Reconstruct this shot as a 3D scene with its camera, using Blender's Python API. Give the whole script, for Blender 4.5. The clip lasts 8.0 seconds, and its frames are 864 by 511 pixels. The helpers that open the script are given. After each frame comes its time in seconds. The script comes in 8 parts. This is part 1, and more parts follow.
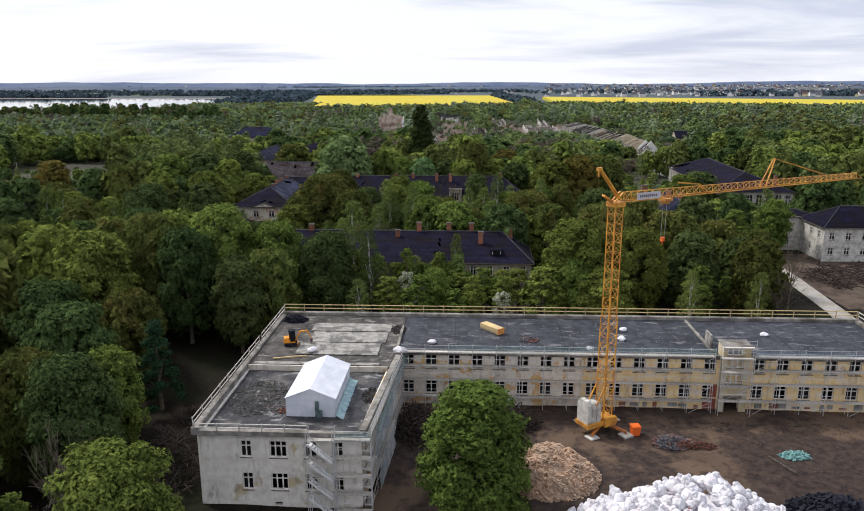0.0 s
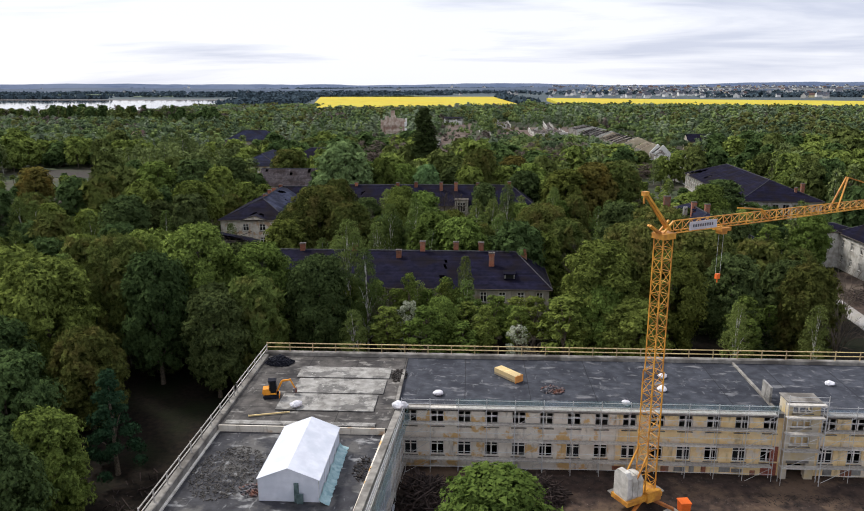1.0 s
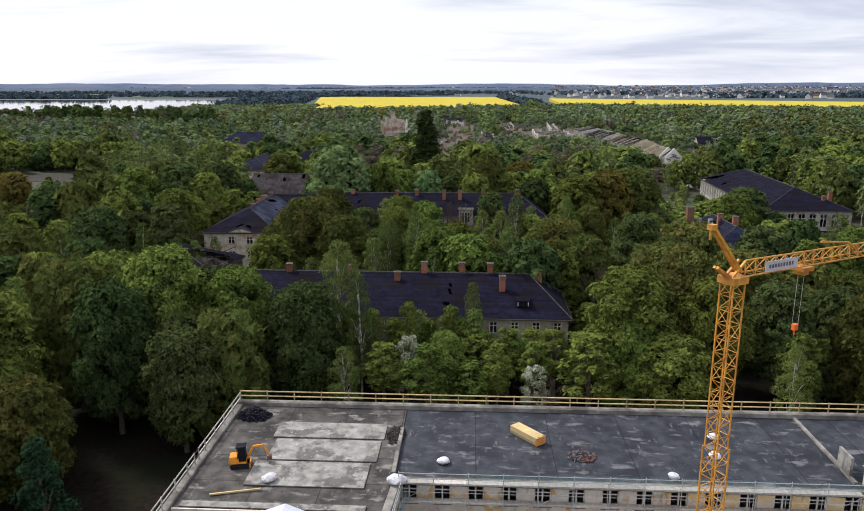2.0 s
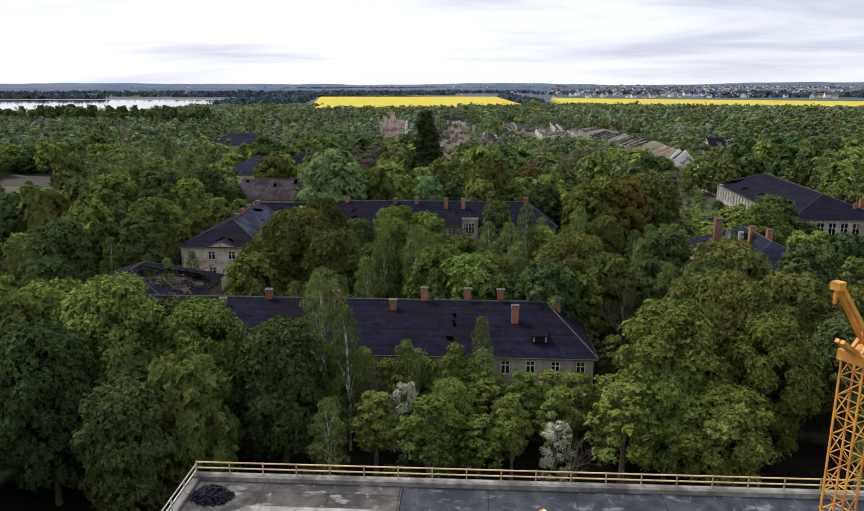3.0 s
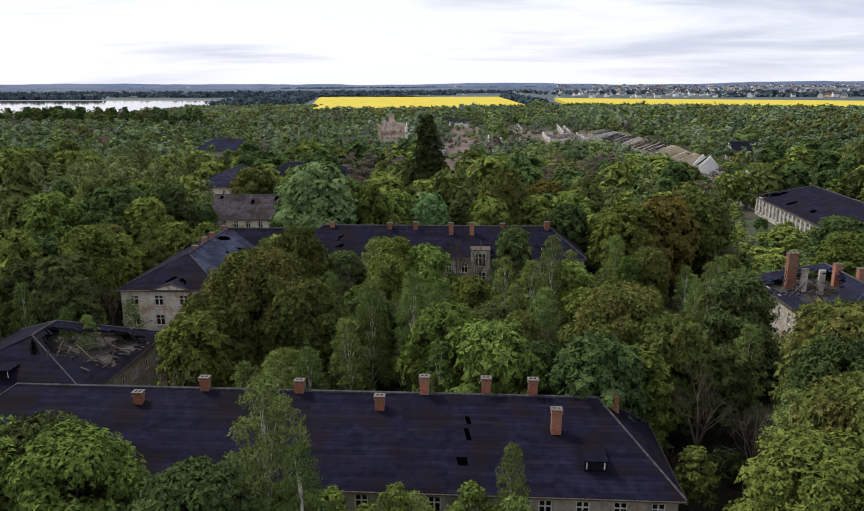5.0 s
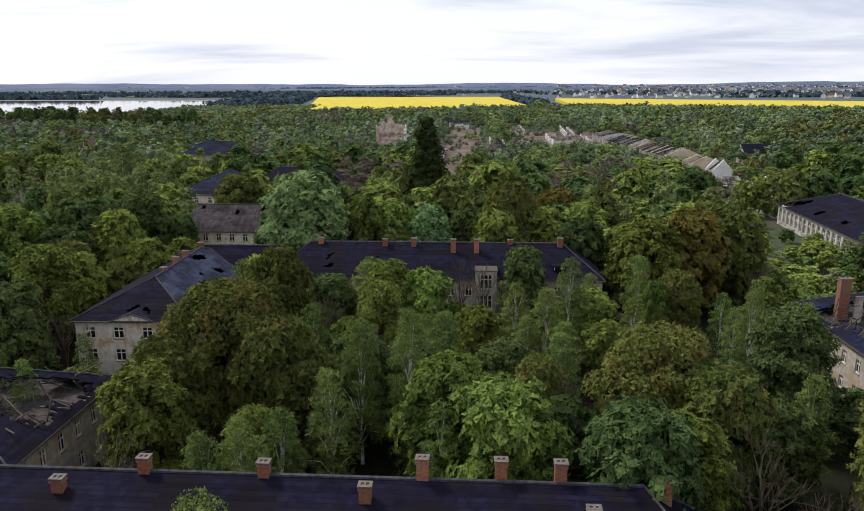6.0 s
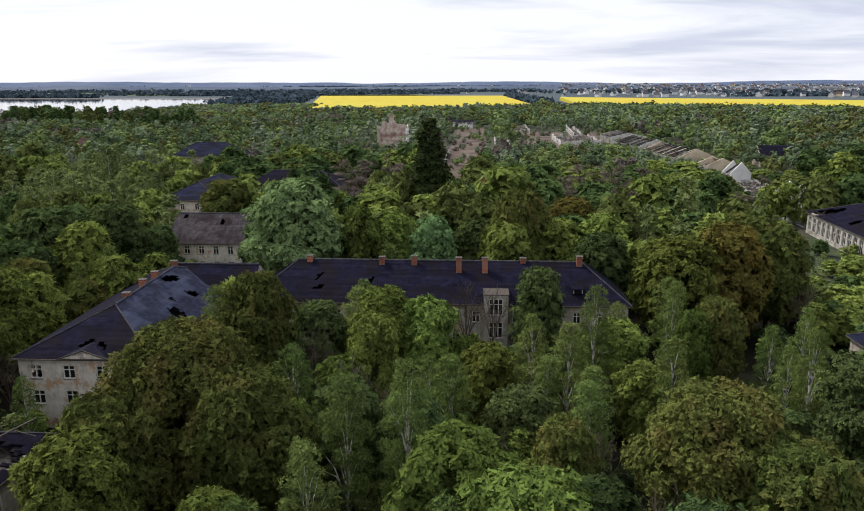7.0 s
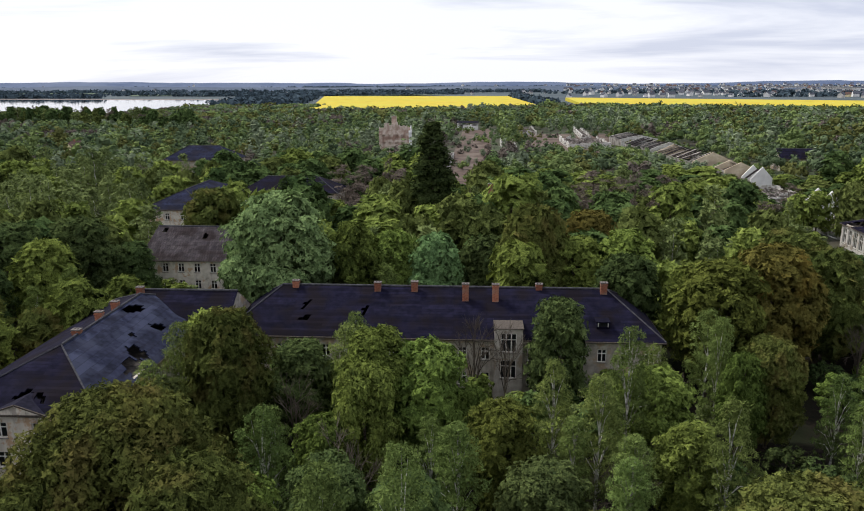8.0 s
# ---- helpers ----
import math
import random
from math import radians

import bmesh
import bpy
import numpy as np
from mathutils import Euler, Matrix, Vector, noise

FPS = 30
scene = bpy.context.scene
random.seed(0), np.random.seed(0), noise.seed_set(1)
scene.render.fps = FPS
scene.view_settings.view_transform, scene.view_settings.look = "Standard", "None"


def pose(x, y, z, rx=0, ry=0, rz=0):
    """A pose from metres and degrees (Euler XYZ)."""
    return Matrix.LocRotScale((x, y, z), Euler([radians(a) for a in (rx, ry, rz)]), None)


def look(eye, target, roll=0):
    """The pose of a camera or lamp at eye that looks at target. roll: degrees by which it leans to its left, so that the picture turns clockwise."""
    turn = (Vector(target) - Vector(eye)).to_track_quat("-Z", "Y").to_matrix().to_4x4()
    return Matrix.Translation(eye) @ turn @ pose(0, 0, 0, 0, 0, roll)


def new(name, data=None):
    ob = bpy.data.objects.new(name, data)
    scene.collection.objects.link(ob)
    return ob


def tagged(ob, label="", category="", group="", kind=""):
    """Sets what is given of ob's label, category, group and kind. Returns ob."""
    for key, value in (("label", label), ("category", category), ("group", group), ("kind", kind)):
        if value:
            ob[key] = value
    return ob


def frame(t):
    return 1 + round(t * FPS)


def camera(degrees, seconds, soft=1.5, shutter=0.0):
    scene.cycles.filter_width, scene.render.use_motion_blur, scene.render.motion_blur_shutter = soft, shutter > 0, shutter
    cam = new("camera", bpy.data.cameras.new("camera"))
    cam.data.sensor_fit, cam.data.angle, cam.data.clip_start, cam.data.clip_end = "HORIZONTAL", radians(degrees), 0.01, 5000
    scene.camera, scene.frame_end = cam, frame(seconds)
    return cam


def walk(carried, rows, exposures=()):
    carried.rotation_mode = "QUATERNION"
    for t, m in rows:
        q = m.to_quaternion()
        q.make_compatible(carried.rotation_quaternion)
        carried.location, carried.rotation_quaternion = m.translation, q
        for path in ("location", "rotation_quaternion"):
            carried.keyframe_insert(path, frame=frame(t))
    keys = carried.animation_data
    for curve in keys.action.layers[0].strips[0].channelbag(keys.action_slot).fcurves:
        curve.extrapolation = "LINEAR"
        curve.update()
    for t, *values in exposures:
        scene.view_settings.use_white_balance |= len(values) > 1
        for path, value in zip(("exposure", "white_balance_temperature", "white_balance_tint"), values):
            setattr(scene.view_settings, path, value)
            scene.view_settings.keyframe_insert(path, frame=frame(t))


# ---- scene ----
cam = camera(62.2, 8.0, 1.0)
METRES, EYE, TILT, LEAN, TURN = 122.0, 41.8, -13.7, 0.15, 0.0
ROWS = [
    (0.0, 0.0, 0.0, 0.0, 0.0, 0.0, -0.0),
    (0.5, -0.0012, 0.0586, 0.0151, 0.12, 0.06, 0.01),
    (1.0, -0.0031, 0.1219, 0.0321, 0.23, 0.08, -0.03),
    (1.5, -0.0047, 0.1795, 0.0473, 0.27, 0.1, -0.09),
    (3.0, -0.0077, 0.3665, 0.0902, 0.34, 0.06, -0.12),
    (3.5, -0.0077, 0.4253, 0.105, 0.38, 0.07, -0.08),
    (4.0, -0.0083, 0.4889, 0.1204, 0.45, 0.06, -0.04),
    (4.5, -0.0095, 0.5472, 0.1351, 0.47, 0.05, -0.01),
    (6.0, -0.0118, 0.7301, 0.1805, 0.44, 0.05, -0.05),
    (6.5, -0.0124, 0.7886, 0.1942, 0.55, -0.0, -0.09),
    (7.0, -0.0126, 0.8512, 0.2091, 0.67, -0.06, -0.14),
    (7.5, -0.0128, 0.9093, 0.2232, 0.84, -0.08, -0.16),
    (8.0, -0.0126, 0.971, 0.2384, 1.0, -0.04, -0.22),
]
walk(cam, [(t, pose(0, 0, EYE, TILT, LEAN, TURN) @ pose(METRES * x, METRES * y, METRES * z, 90 + pitch, roll, yaw)) for t, x, y, z, yaw, pitch, roll in ROWS])

# ---------------------------------------------------------------- light
SUN_AZ, SUN_EL = radians(-55), radians(48)
world = bpy.data.worlds.new("overcast_sky")
scene.world = world
world.use_nodes = True
wn, wl = world.node_tree.nodes, world.node_tree.links
wn.clear()
w_out = wn.new("ShaderNodeOutputWorld")
w_bg = wn.new("ShaderNodeBackground")
w_sky = wn.new("ShaderNodeTexSky")
w_sky.sky_type, w_sky.sun_disc = 'NISHITA', False
w_sky.sun_elevation, w_sky.sun_rotation = SUN_EL, SUN_AZ
w_tc = wn.new("ShaderNodeTexCoord")
w_map = wn.new("ShaderNodeMapping")
w_map.inputs["Scale"].default_value = (0.8, 0.8, 9.0)
w_map.inputs["Location"].default_value = (1.35, 0.2, 0.4)
w_noise = wn.new("ShaderNodeTexNoise")
w_noise.inputs["Scale"].default_value = 2.6
w_noise.inputs["Detail"].default_value = 7.0
w_noise.inputs["Roughness"].default_value = 0.55
w_noise.inputs["Distortion"].default_value = 0.4
w_ramp = wn.new("ShaderNodeValToRGB")
w_ramp.color_ramp.elements[0].position, w_ramp.color_ramp.elements[0].color = 0.36, (8.0, 8.5, 10.3, 1)
w_ramp.color_ramp.elements[1].position, w_ramp.color_ramp.elements[1].color = 0.52, (11.9, 12.1, 13.1, 1)
w_mix = wn.new("ShaderNodeMixRGB")
w_mix.inputs[0].default_value = 0.9
wl.new(w_tc.outputs["Generated"], w_map.inputs["Vector"])
wl.new(w_map.outputs["Vector"], w_noise.inputs["Vector"])
w_sep = wn.new("ShaderNodeSeparateXYZ")
w_lean = wn.new("ShaderNodeMath")
w_lean.operation = "MULTIPLY_ADD"
w_lean.inputs[1].default_value = -0.16
wl.new(w_tc.outputs["Generated"], w_sep.inputs["Vector"])
wl.new(w_sep.outputs["X"], w_lean.inputs[0])
wl.new(w_noise.outputs["Fac"], w_lean.inputs[2])
wl.new(w_lean.outputs[0], w_ramp.inputs["Fac"])
wl.new(w_sky.outputs["Color"], w_mix.inputs[1])
wl.new(w_ramp.outputs["Color"], w_mix.inputs[2])
wl.new(w_mix.outputs["Color"], w_bg.inputs["Color"])
w_bg.inputs["Strength"].default_value = 0.088
wl.new(w_bg.outputs["Background"], w_out.inputs["Surface"])

sun = new("sun", bpy.data.lights.new("sun", "SUN"))
sun.data.energy, sun.data.angle, sun.data.color = 3.5, radians(11), (1.0, 0.96, 0.90)
sun.matrix_world = look((0, 0, 0), (-math.sin(SUN_AZ) * math.cos(SUN_EL), -math.cos(SUN_AZ) * math.cos(SUN_EL), -math.sin(SUN_EL)))


# ---------------------------------------------------------------- materials
def ramp(nodes, stops):
    n = nodes.new("ShaderNodeValToRGB")
    el = n.color_ramp.elements
    while len(el) < len(stops):
        el.new(0.5)
    for e, (p, c) in zip(el, stops):
        e.position, e.color = p, (*c, 1)
    return n


def material(name, a, b, scale=3.0, rough=0.8, bump=0.3, c=None, big=0.25, metal=0.0, coords="Object", spread=0.0, detail=6.0, bump_scale=None, spec=0.3):
    """Two noises: a fine one between colours a and b, a broad one towards c. spread: brightness range by object."""
    m = bpy.data.materials.new(name)
    m.use_nodes = True
    n, l = m.node_tree.nodes, m.node_tree.links
    bsdf = n["Principled BSDF"]
    bsdf.inputs["Roughness"].default_value = rough
    bsdf.inputs["Metallic"].default_value = metal
    bsdf.inputs["Specular IOR Level"].default_value = spec
    tc = n.new("ShaderNodeTexCoord")
    t1 = n.new("ShaderNodeTexNoise")
    t1.inputs["Scale"].default_value, t1.inputs["Detail"].default_value = scale, detail
    l.new(tc.outputs[coords], t1.inputs["Vector"])
    r1 = ramp(n, [(0.35, a), (0.65, b)])
    l.new(t1.outputs["Fac"], r1.inputs["Fac"])
    col = r1.outputs["Color"]
    if c:
        t2 = n.new("ShaderNodeTexNoise")
        t2.inputs["Scale"].default_value, t2.inputs["Detail"].default_value = big, 5.0
        l.new(tc.outputs[coords], t2.inputs["Vector"])
        r2 = ramp(n, [(0.45, (0, 0, 0)), (0.62, (1, 1, 1))])
        l.new(t2.outputs["Fac"], r2.inputs["Fac"])
        mx = n.new("ShaderNodeMixRGB")
        l.new(r2.outputs["Color"], mx.inputs[0])
        l.new(col, mx.inputs[1])
        mx.inputs[2].default_value = (*c, 1)
        col = mx.outputs["Color"]
    if spread:
        oi = n.new("ShaderNodeObjectInfo")
        mr = n.new("ShaderNodeMapRange")
        mr.inputs[3].default_value, mr.inputs[4].default_value = 1 - spread, 1 + spread
        l.new(oi.outputs["Random"], mr.inputs[0])
        hs = n.new("ShaderNodeHueSaturation")
        l.new(mr.outputs[0], hs.inputs["Value"])
        l.new(col, hs.inputs["Color"])
        col = hs.outputs["Color"]
    l.new(col, bsdf.inputs["Base Color"])
    if bump:
        t3 = n.new("ShaderNodeTexNoise")
        t3.inputs["Scale"].default_value, t3.inputs["Detail"].default_value = bump_scale or scale * 2, 6.0
        l.new(tc.outputs[coords], t3.inputs["Vector"])
        bp = n.new("ShaderNodeBump")
        bp.inputs["Strength"].default_value, bp.inputs["Distance"].default_value = bump, 0.1
        l.new(t3.outputs["Fac"], bp.inputs["Height"])
        l.new(bp.outputs["Normal"], bsdf.inputs["Normal"])
    return m


def leaf_material(name, dark, light, hue=0.02, through_light=0.12, leaf=5.2, gaps=0.15, by_leaf=0.75, patch=0.45, by_tree=0.6, bump=0.0, tip=None):
    """Foliage: every leaf its own brightness and tilt, hue and brightness by tree, patches inside a crown. leaf: leaves to the metre (0: solid); tip: colour of the young shoots."""
    m = bpy.data.materials.new(name)
    m.use_nodes = True
    n, l = m.node_tree.nodes, m.node_tree.links
    n.clear()

    def math_node(op, a, b, c=None):
        q = n.new("ShaderNodeMath")
        q.operation = op
        for k, v in enumerate((a, b, c)):
            if v is None:
                continue
            if isinstance(v, (int, float)):
                q.inputs[k].default_value = v
            else:
                l.new(v, q.inputs[k])
        return q.outputs[0]

    def cloud(scale, detail=3.0):
        q = n.new("ShaderNodeTexNoise")
        q.inputs["Scale"].default_value, q.inputs["Detail"].default_value = scale, detail
        l.new(tc.outputs["Object"], q.inputs["Vector"])
        return q.outputs["Fac"]

    out = n.new("ShaderNodeOutputMaterial")
    geo, oi, tc = n.new("ShaderNodeNewGeometry"), n.new("ShaderNodeObjectInfo"), n.new("ShaderNodeTexCoord")
    if leaf:
        cell = n.new("ShaderNodeTexVoronoi")
        cell.inputs["Scale"].default_value = leaf
        warp, bend = n.new("ShaderNodeTexNoise"), n.new("ShaderNodeVectorMath")
        warp.inputs["Scale"].default_value, warp.inputs["Detail"].default_value = leaf * 0.9, 2.0
        bend.operation = "MULTIPLY_ADD"
        bend.inputs[1].default_value = (1.6 / leaf,) * 3
        l.new(tc.outputs["Object"], warp.inputs["Vector"])
        l.new(warp.outputs["Color"], bend.inputs[0])
        l.new(tc.outputs["Object"], bend.inputs[2])
        l.new(bend.outputs[0], cell.inputs["Vector"])
        split = n.new("ShaderNodeSeparateXYZ")
        l.new(cell.outputs["Color"], split.inputs[0])
        own = math_node("ADD", math_node("MULTIPLY", split.outputs[0], 0.6), math_node("MULTIPLY", geo.outputs["Random Per Island"], 0.4))
    else:
        own = geo.outputs["Random Per Island"]
    tone = math_node("MULTIPLY_ADD", own, by_leaf, 0.5 - by_leaf / 2)
    tone = math_node("ADD", tone, math_node("MULTIPLY_ADD", cloud(0.45), patch, -patch / 2))
    tone = math_node("ADD", tone, math_node("MULTIPLY_ADD", cloud(0.07), by_tree, -by_tree / 2))
    r = ramp(n, [(0.1, dark), (0.9, light)])
    l.new(tone, r.inputs["Fac"])
    colour = r.outputs["Color"]
    if tip:
        share = n.new("ShaderNodeMapRange")
        share.inputs[1].default_value, share.inputs[2].default_value = 0.50, 0.66
        l.new(cloud(0.28, 5.0), share.inputs[0])
        mx = n.new("ShaderNodeMixRGB")
        l.new(math_node("MULTIPLY", share.outputs[0], 0.5), mx.inputs[0])
        l.new(colour, mx.inputs[1])
        mx.inputs[2].default_value = (*tip, 1)
        colour = mx.outputs["Color"]
    hs = n.new("ShaderNodeHueSaturation")
    mh, mv = n.new("ShaderNodeMapRange"), n.new("ShaderNodeMapRange")
    mh.inputs[3].default_value, mh.inputs[4].default_value = 0.5 - hue * 0.9, 0.5 + hue * 0.7
    mv.inputs[3].default_value, mv.inputs[4].default_value = 0.68, 1.28
    l.new(oi.outputs["Random"], mh.inputs[0])
    l.new(math_node("FRACT", math_node("MULTIPLY", oi.outputs["Random"], 7.31), 0.0), mv.inputs[0])
    l.new(mh.outputs[0], hs.inputs["Hue"])
    l.new(mv.outputs[0], hs.inputs["Value"])
    l.new(colour, hs.inputs["Color"])
    dif, tra, mix = n.new("ShaderNodeBsdfDiffuse"), n.new("ShaderNodeBsdfTranslucent"), n.new("ShaderNodeMixShader")
    l.new(hs.outputs["Color"], dif.inputs["Color"])
    l.new(hs.outputs["Color"], tra.inputs["Color"])
    mix.inputs[0].default_value = through_light
    l.new(dif.outputs[0], mix.inputs[1])
    l.new(tra.outputs[0], mix.inputs[2])
    if bump:
        bp = n.new("ShaderNodeBump")
        bp.inputs["Strength"].default_value, bp.inputs["Distance"].default_value = bump, 1.2
        l.new(cloud(0.9, 4.0), bp.inputs["Height"])
        l.new(bp.outputs["Normal"], dif.inputs["Normal"])
    if not leaf:
        l.new(mix.outputs[0], out.inputs["Surface"])
        return m
    # each leaf tilts its own way
    tilt, norm = n.new("ShaderNodeVectorMath"), n.new("ShaderNodeVectorMath")
    tilt.operation, norm.operation = "MULTIPLY_ADD", "NORMALIZE"
    tilt.inputs[1].default_value = (0.9, 0.9, 0.9)
    base = n.new("ShaderNodeVectorMath")
    base.operation = "SUBTRACT"
    base.inputs[1].default_value = (0.45, 0.45, 0.35)
    l.new(geo.outputs["Normal"], base.inputs[0])
    l.new(cell.outputs["Color"], tilt.inputs[0])
    l.new(base.outputs[0], tilt.inputs[2])
    l.new(tilt.outputs[0], norm.inputs[0])
    l.new(norm.outputs[0], dif.inputs["Normal"])
    # gaps between the leaves of a spray
    clear, cutmix = n.new("ShaderNodeBsdfTransparent"), n.new("ShaderNodeMixShader")
    l.new(math_node("GREATER_THAN", cell.outputs["Distance"], 0.78 - gaps), cutmix.inputs[0])
    l.new(mix.outputs[0], cutmix.inputs[1])
    l.new(clear.outputs[0], cutmix.inputs[2])
    l.new(cutmix.outputs[0], out.inputs["Surface"])
    return m


def seamed(name, a, b, c, seam, width, length, rough=0.6, spec=0.4, bump=0.4):
    """Sheets with seams, laid out in metres over the UV map."""
    m = material(name, a, b, 1.2, rough, 0.0, c, 0.3, spec=spec)
    n, l = m.node_tree.nodes, m.node_tree.links
    bsdf = n["Principled BSDF"]
    uv = n.new("ShaderNodeUVMap")
    br = n.new("ShaderNodeTexBrick")
    br.inputs["Scale"].default_value = 1.0
    br.inputs["Brick Width"].default_value, br.inputs["Row Height"].default_value = length, width
    br.inputs["Mortar Size"].default_value, br.inputs["Mortar Smooth"].default_value = 0.035, 0.4
    br.inputs["Color1"].default_value, br.inputs["Color2"].default_value = (0.7, 0.7, 0.7, 1), (1.25, 1.25, 1.25, 1)
    br.inputs["Mortar"].default_value = (*seam, 1)
    l.new(uv.outputs["UV"], br.inputs["Vector"])
    old = bsdf.inputs["Base Color"].links[0].from_socket
    mx = n.new("ShaderNodeMixRGB")
    mx.blend_type = "MULTIPLY"
    mx.inputs[0].default_value = 1.0
    l.new(old, mx.inputs[1])
    l.new(br.outputs["Color"], mx.inputs[2])
    l.new(mx.outputs["Color"], bsdf.inputs["Base Color"])
    t3 = n.new("ShaderNodeTexNoise")
    t3.inputs["Scale"].default_value, t3.inputs["Detail"].default_value = 2.5, 6.0
    l.new(uv.outputs["UV"], t3.inputs["Vector"])
    ad = n.new("ShaderNodeMath")
    ad.operation = "SUBTRACT"
    l.new(t3.outputs["Fac"], ad.inputs[0])
    l.new(br.outputs["Fac"], ad.inputs[1])
    bp = n.new("ShaderNodeBump")
    bp.inputs["Strength"].default_value, bp.inputs["Distance"].default_value = bump, 0.06
    l.new(ad.outputs[0], bp.inputs["Height"])
    l.new(bp.outputs["Normal"], bsdf.inputs["Normal"])
    return m


def plaster(name, base_a, base_b, coat, share, stain=(0.13, 0.11, 0.09), patch=0.42, fleck=(0.62, 0.60, 0.56)):
    """Old plaster: pale ground, flakes of a coloured coat with hard edges, runs and dark stains."""
    m = material(name, base_a, base_b, 1.1, 0.92, 0.25)
    n, l = m.node_tree.nodes, m.node_tree.links
    bsdf = n["Principled BSDF"]
    col = bsdf.inputs["Base Color"].links[0].from_socket
    tc = n.new("ShaderNodeTexCoord")
    for scale, squash, lo, hi, colour, strength in ((patch, 1.0, share, share + 0.05, coat, 0.9), (1.3, 0.22, 0.55, 0.72, stain, 0.7), (0.55, 0.6, 0.58, 0.68, stain, 0.55), (3.2, 1.0, 0.62, 0.66, fleck, 0.5)):
        mp, t = n.new("ShaderNodeMapping"), n.new("ShaderNodeTexNoise")
        mp.inputs["Scale"].default_value = (1, 1, squash)
        mp.inputs["Location"].default_value = (scale * 3.7, 0, scale)
        t.inputs["Scale"].default_value, t.inputs["Detail"].default_value, t.inputs["Roughness"].default_value = scale, 7.0, 0.62
        l.new(tc.outputs["Object"], mp.inputs["Vector"])
        l.new(mp.outputs["Vector"], t.inputs["Vector"])
        r = ramp(n, [(lo, (0, 0, 0)), (hi, (strength, strength, strength))])
        l.new(t.outputs["Fac"], r.inputs["Fac"])
        mx = n.new("ShaderNodeMixRGB")
        l.new(r.outputs["Color"], mx.inputs[0])
        l.new(col, mx.inputs[1])
        mx.inputs[2].default_value = (*colour, 1)
        col = mx.outputs["Color"]
    l.new(col, bsdf.inputs["Base Color"])
    return m


def flat_roof(name, a, b, pool, pale, panel, rough=0.7):
    """Weathered flat roofing: broad dark and pale patches, streaks, and dark joints between panels."""
    m = material(name, a, b, 0.9, rough, 0.0, spec=0.2)
    n, l = m.node_tree.nodes, m.node_tree.links
    bsdf = n["Principled BSDF"]
    col = bsdf.inputs["Base Color"].links[0].from_socket
    uv = n.new("ShaderNodeUVMap")
    for scale, squash, lo, hi, colour in ((0.22, 1.0, 0.50, 0.60, pool), (0.35, 2.2, 0.57, 0.66, pale), (1.6, 0.35, 0.60, 0.72, pale), (2.5, 1.0, 0.62, 0.68, (0.03, 0.03, 0.032))):
        mp, t = n.new("ShaderNodeMapping"), n.new("ShaderNodeTexNoise")
        mp.inputs["Scale"].default_value = (1, squash, 1)
        mp.inputs["Location"].default_value = (scale * 9.1, scale * 5.3, 0)
        t.inputs["Scale"].default_value, t.inputs["Detail"].default_value, t.inputs["Roughness"].default_value = scale, 8.0, 0.6
        l.new(uv.outputs["UV"], mp.inputs["Vector"])
        l.new(mp.outputs["Vector"], t.inputs["Vector"])
        r = ramp(n, [(lo, (0, 0, 0)), (hi, (0.85, 0.85, 0.85))])
        l.new(t.outputs["Fac"], r.inputs["Fac"])
        mx = n.new("ShaderNodeMixRGB")
        l.new(r.outputs["Color"], mx.inputs[0])
        l.new(col, mx.inputs[1])
        mx.inputs[2].default_value = (*colour, 1)
        col = mx.outputs["Color"]
    br = n.new("ShaderNodeTexBrick")
    br.inputs["Scale"].default_value, br.offset = 1.0, 0.0
    br.inputs["Brick Width"].default_value, br.inputs["Row Height"].default_value = panel
    br.inputs["Mortar Size"].default_value, br.inputs["Mortar Smooth"].default_value = 0.06, 0.5
    br.inputs["Color1"].default_value, br.inputs["Color2"].default_value, br.inputs["Mortar"].default_value = (0.9, 0.9, 0.9, 1), (1.12, 1.12, 1.12, 1), (0.35, 0.35, 0.35, 1)
    l.new(uv.outputs["UV"], br.inputs["Vector"])
    mx = n.new("ShaderNodeMixRGB")
    mx.blend_type = "MULTIPLY"
    mx.inputs[0].default_value = 1.0
    l.new(col, mx.inputs[1])
    l.new(br.outputs["Color"], mx.inputs[2])
    l.new(mx.outputs["Color"], bsdf.inputs["Base Color"])
    t3, bp = n.new("ShaderNodeTexNoise"), n.new("ShaderNodeBump")
    t3.inputs["Scale"].default_value, t3.inputs["Detail"].default_value = 2.0, 7.0
    l.new(uv.outputs["UV"], t3.inputs["Vector"])
    bp.inputs["Strength"].default_value, bp.inputs["Distance"].default_value = 0.5, 0.08
    l.new(t3.outputs["Fac"], bp.inputs["Height"])
    l.new(bp.outputs["Normal"], bsdf.inputs["Normal"])
    return m


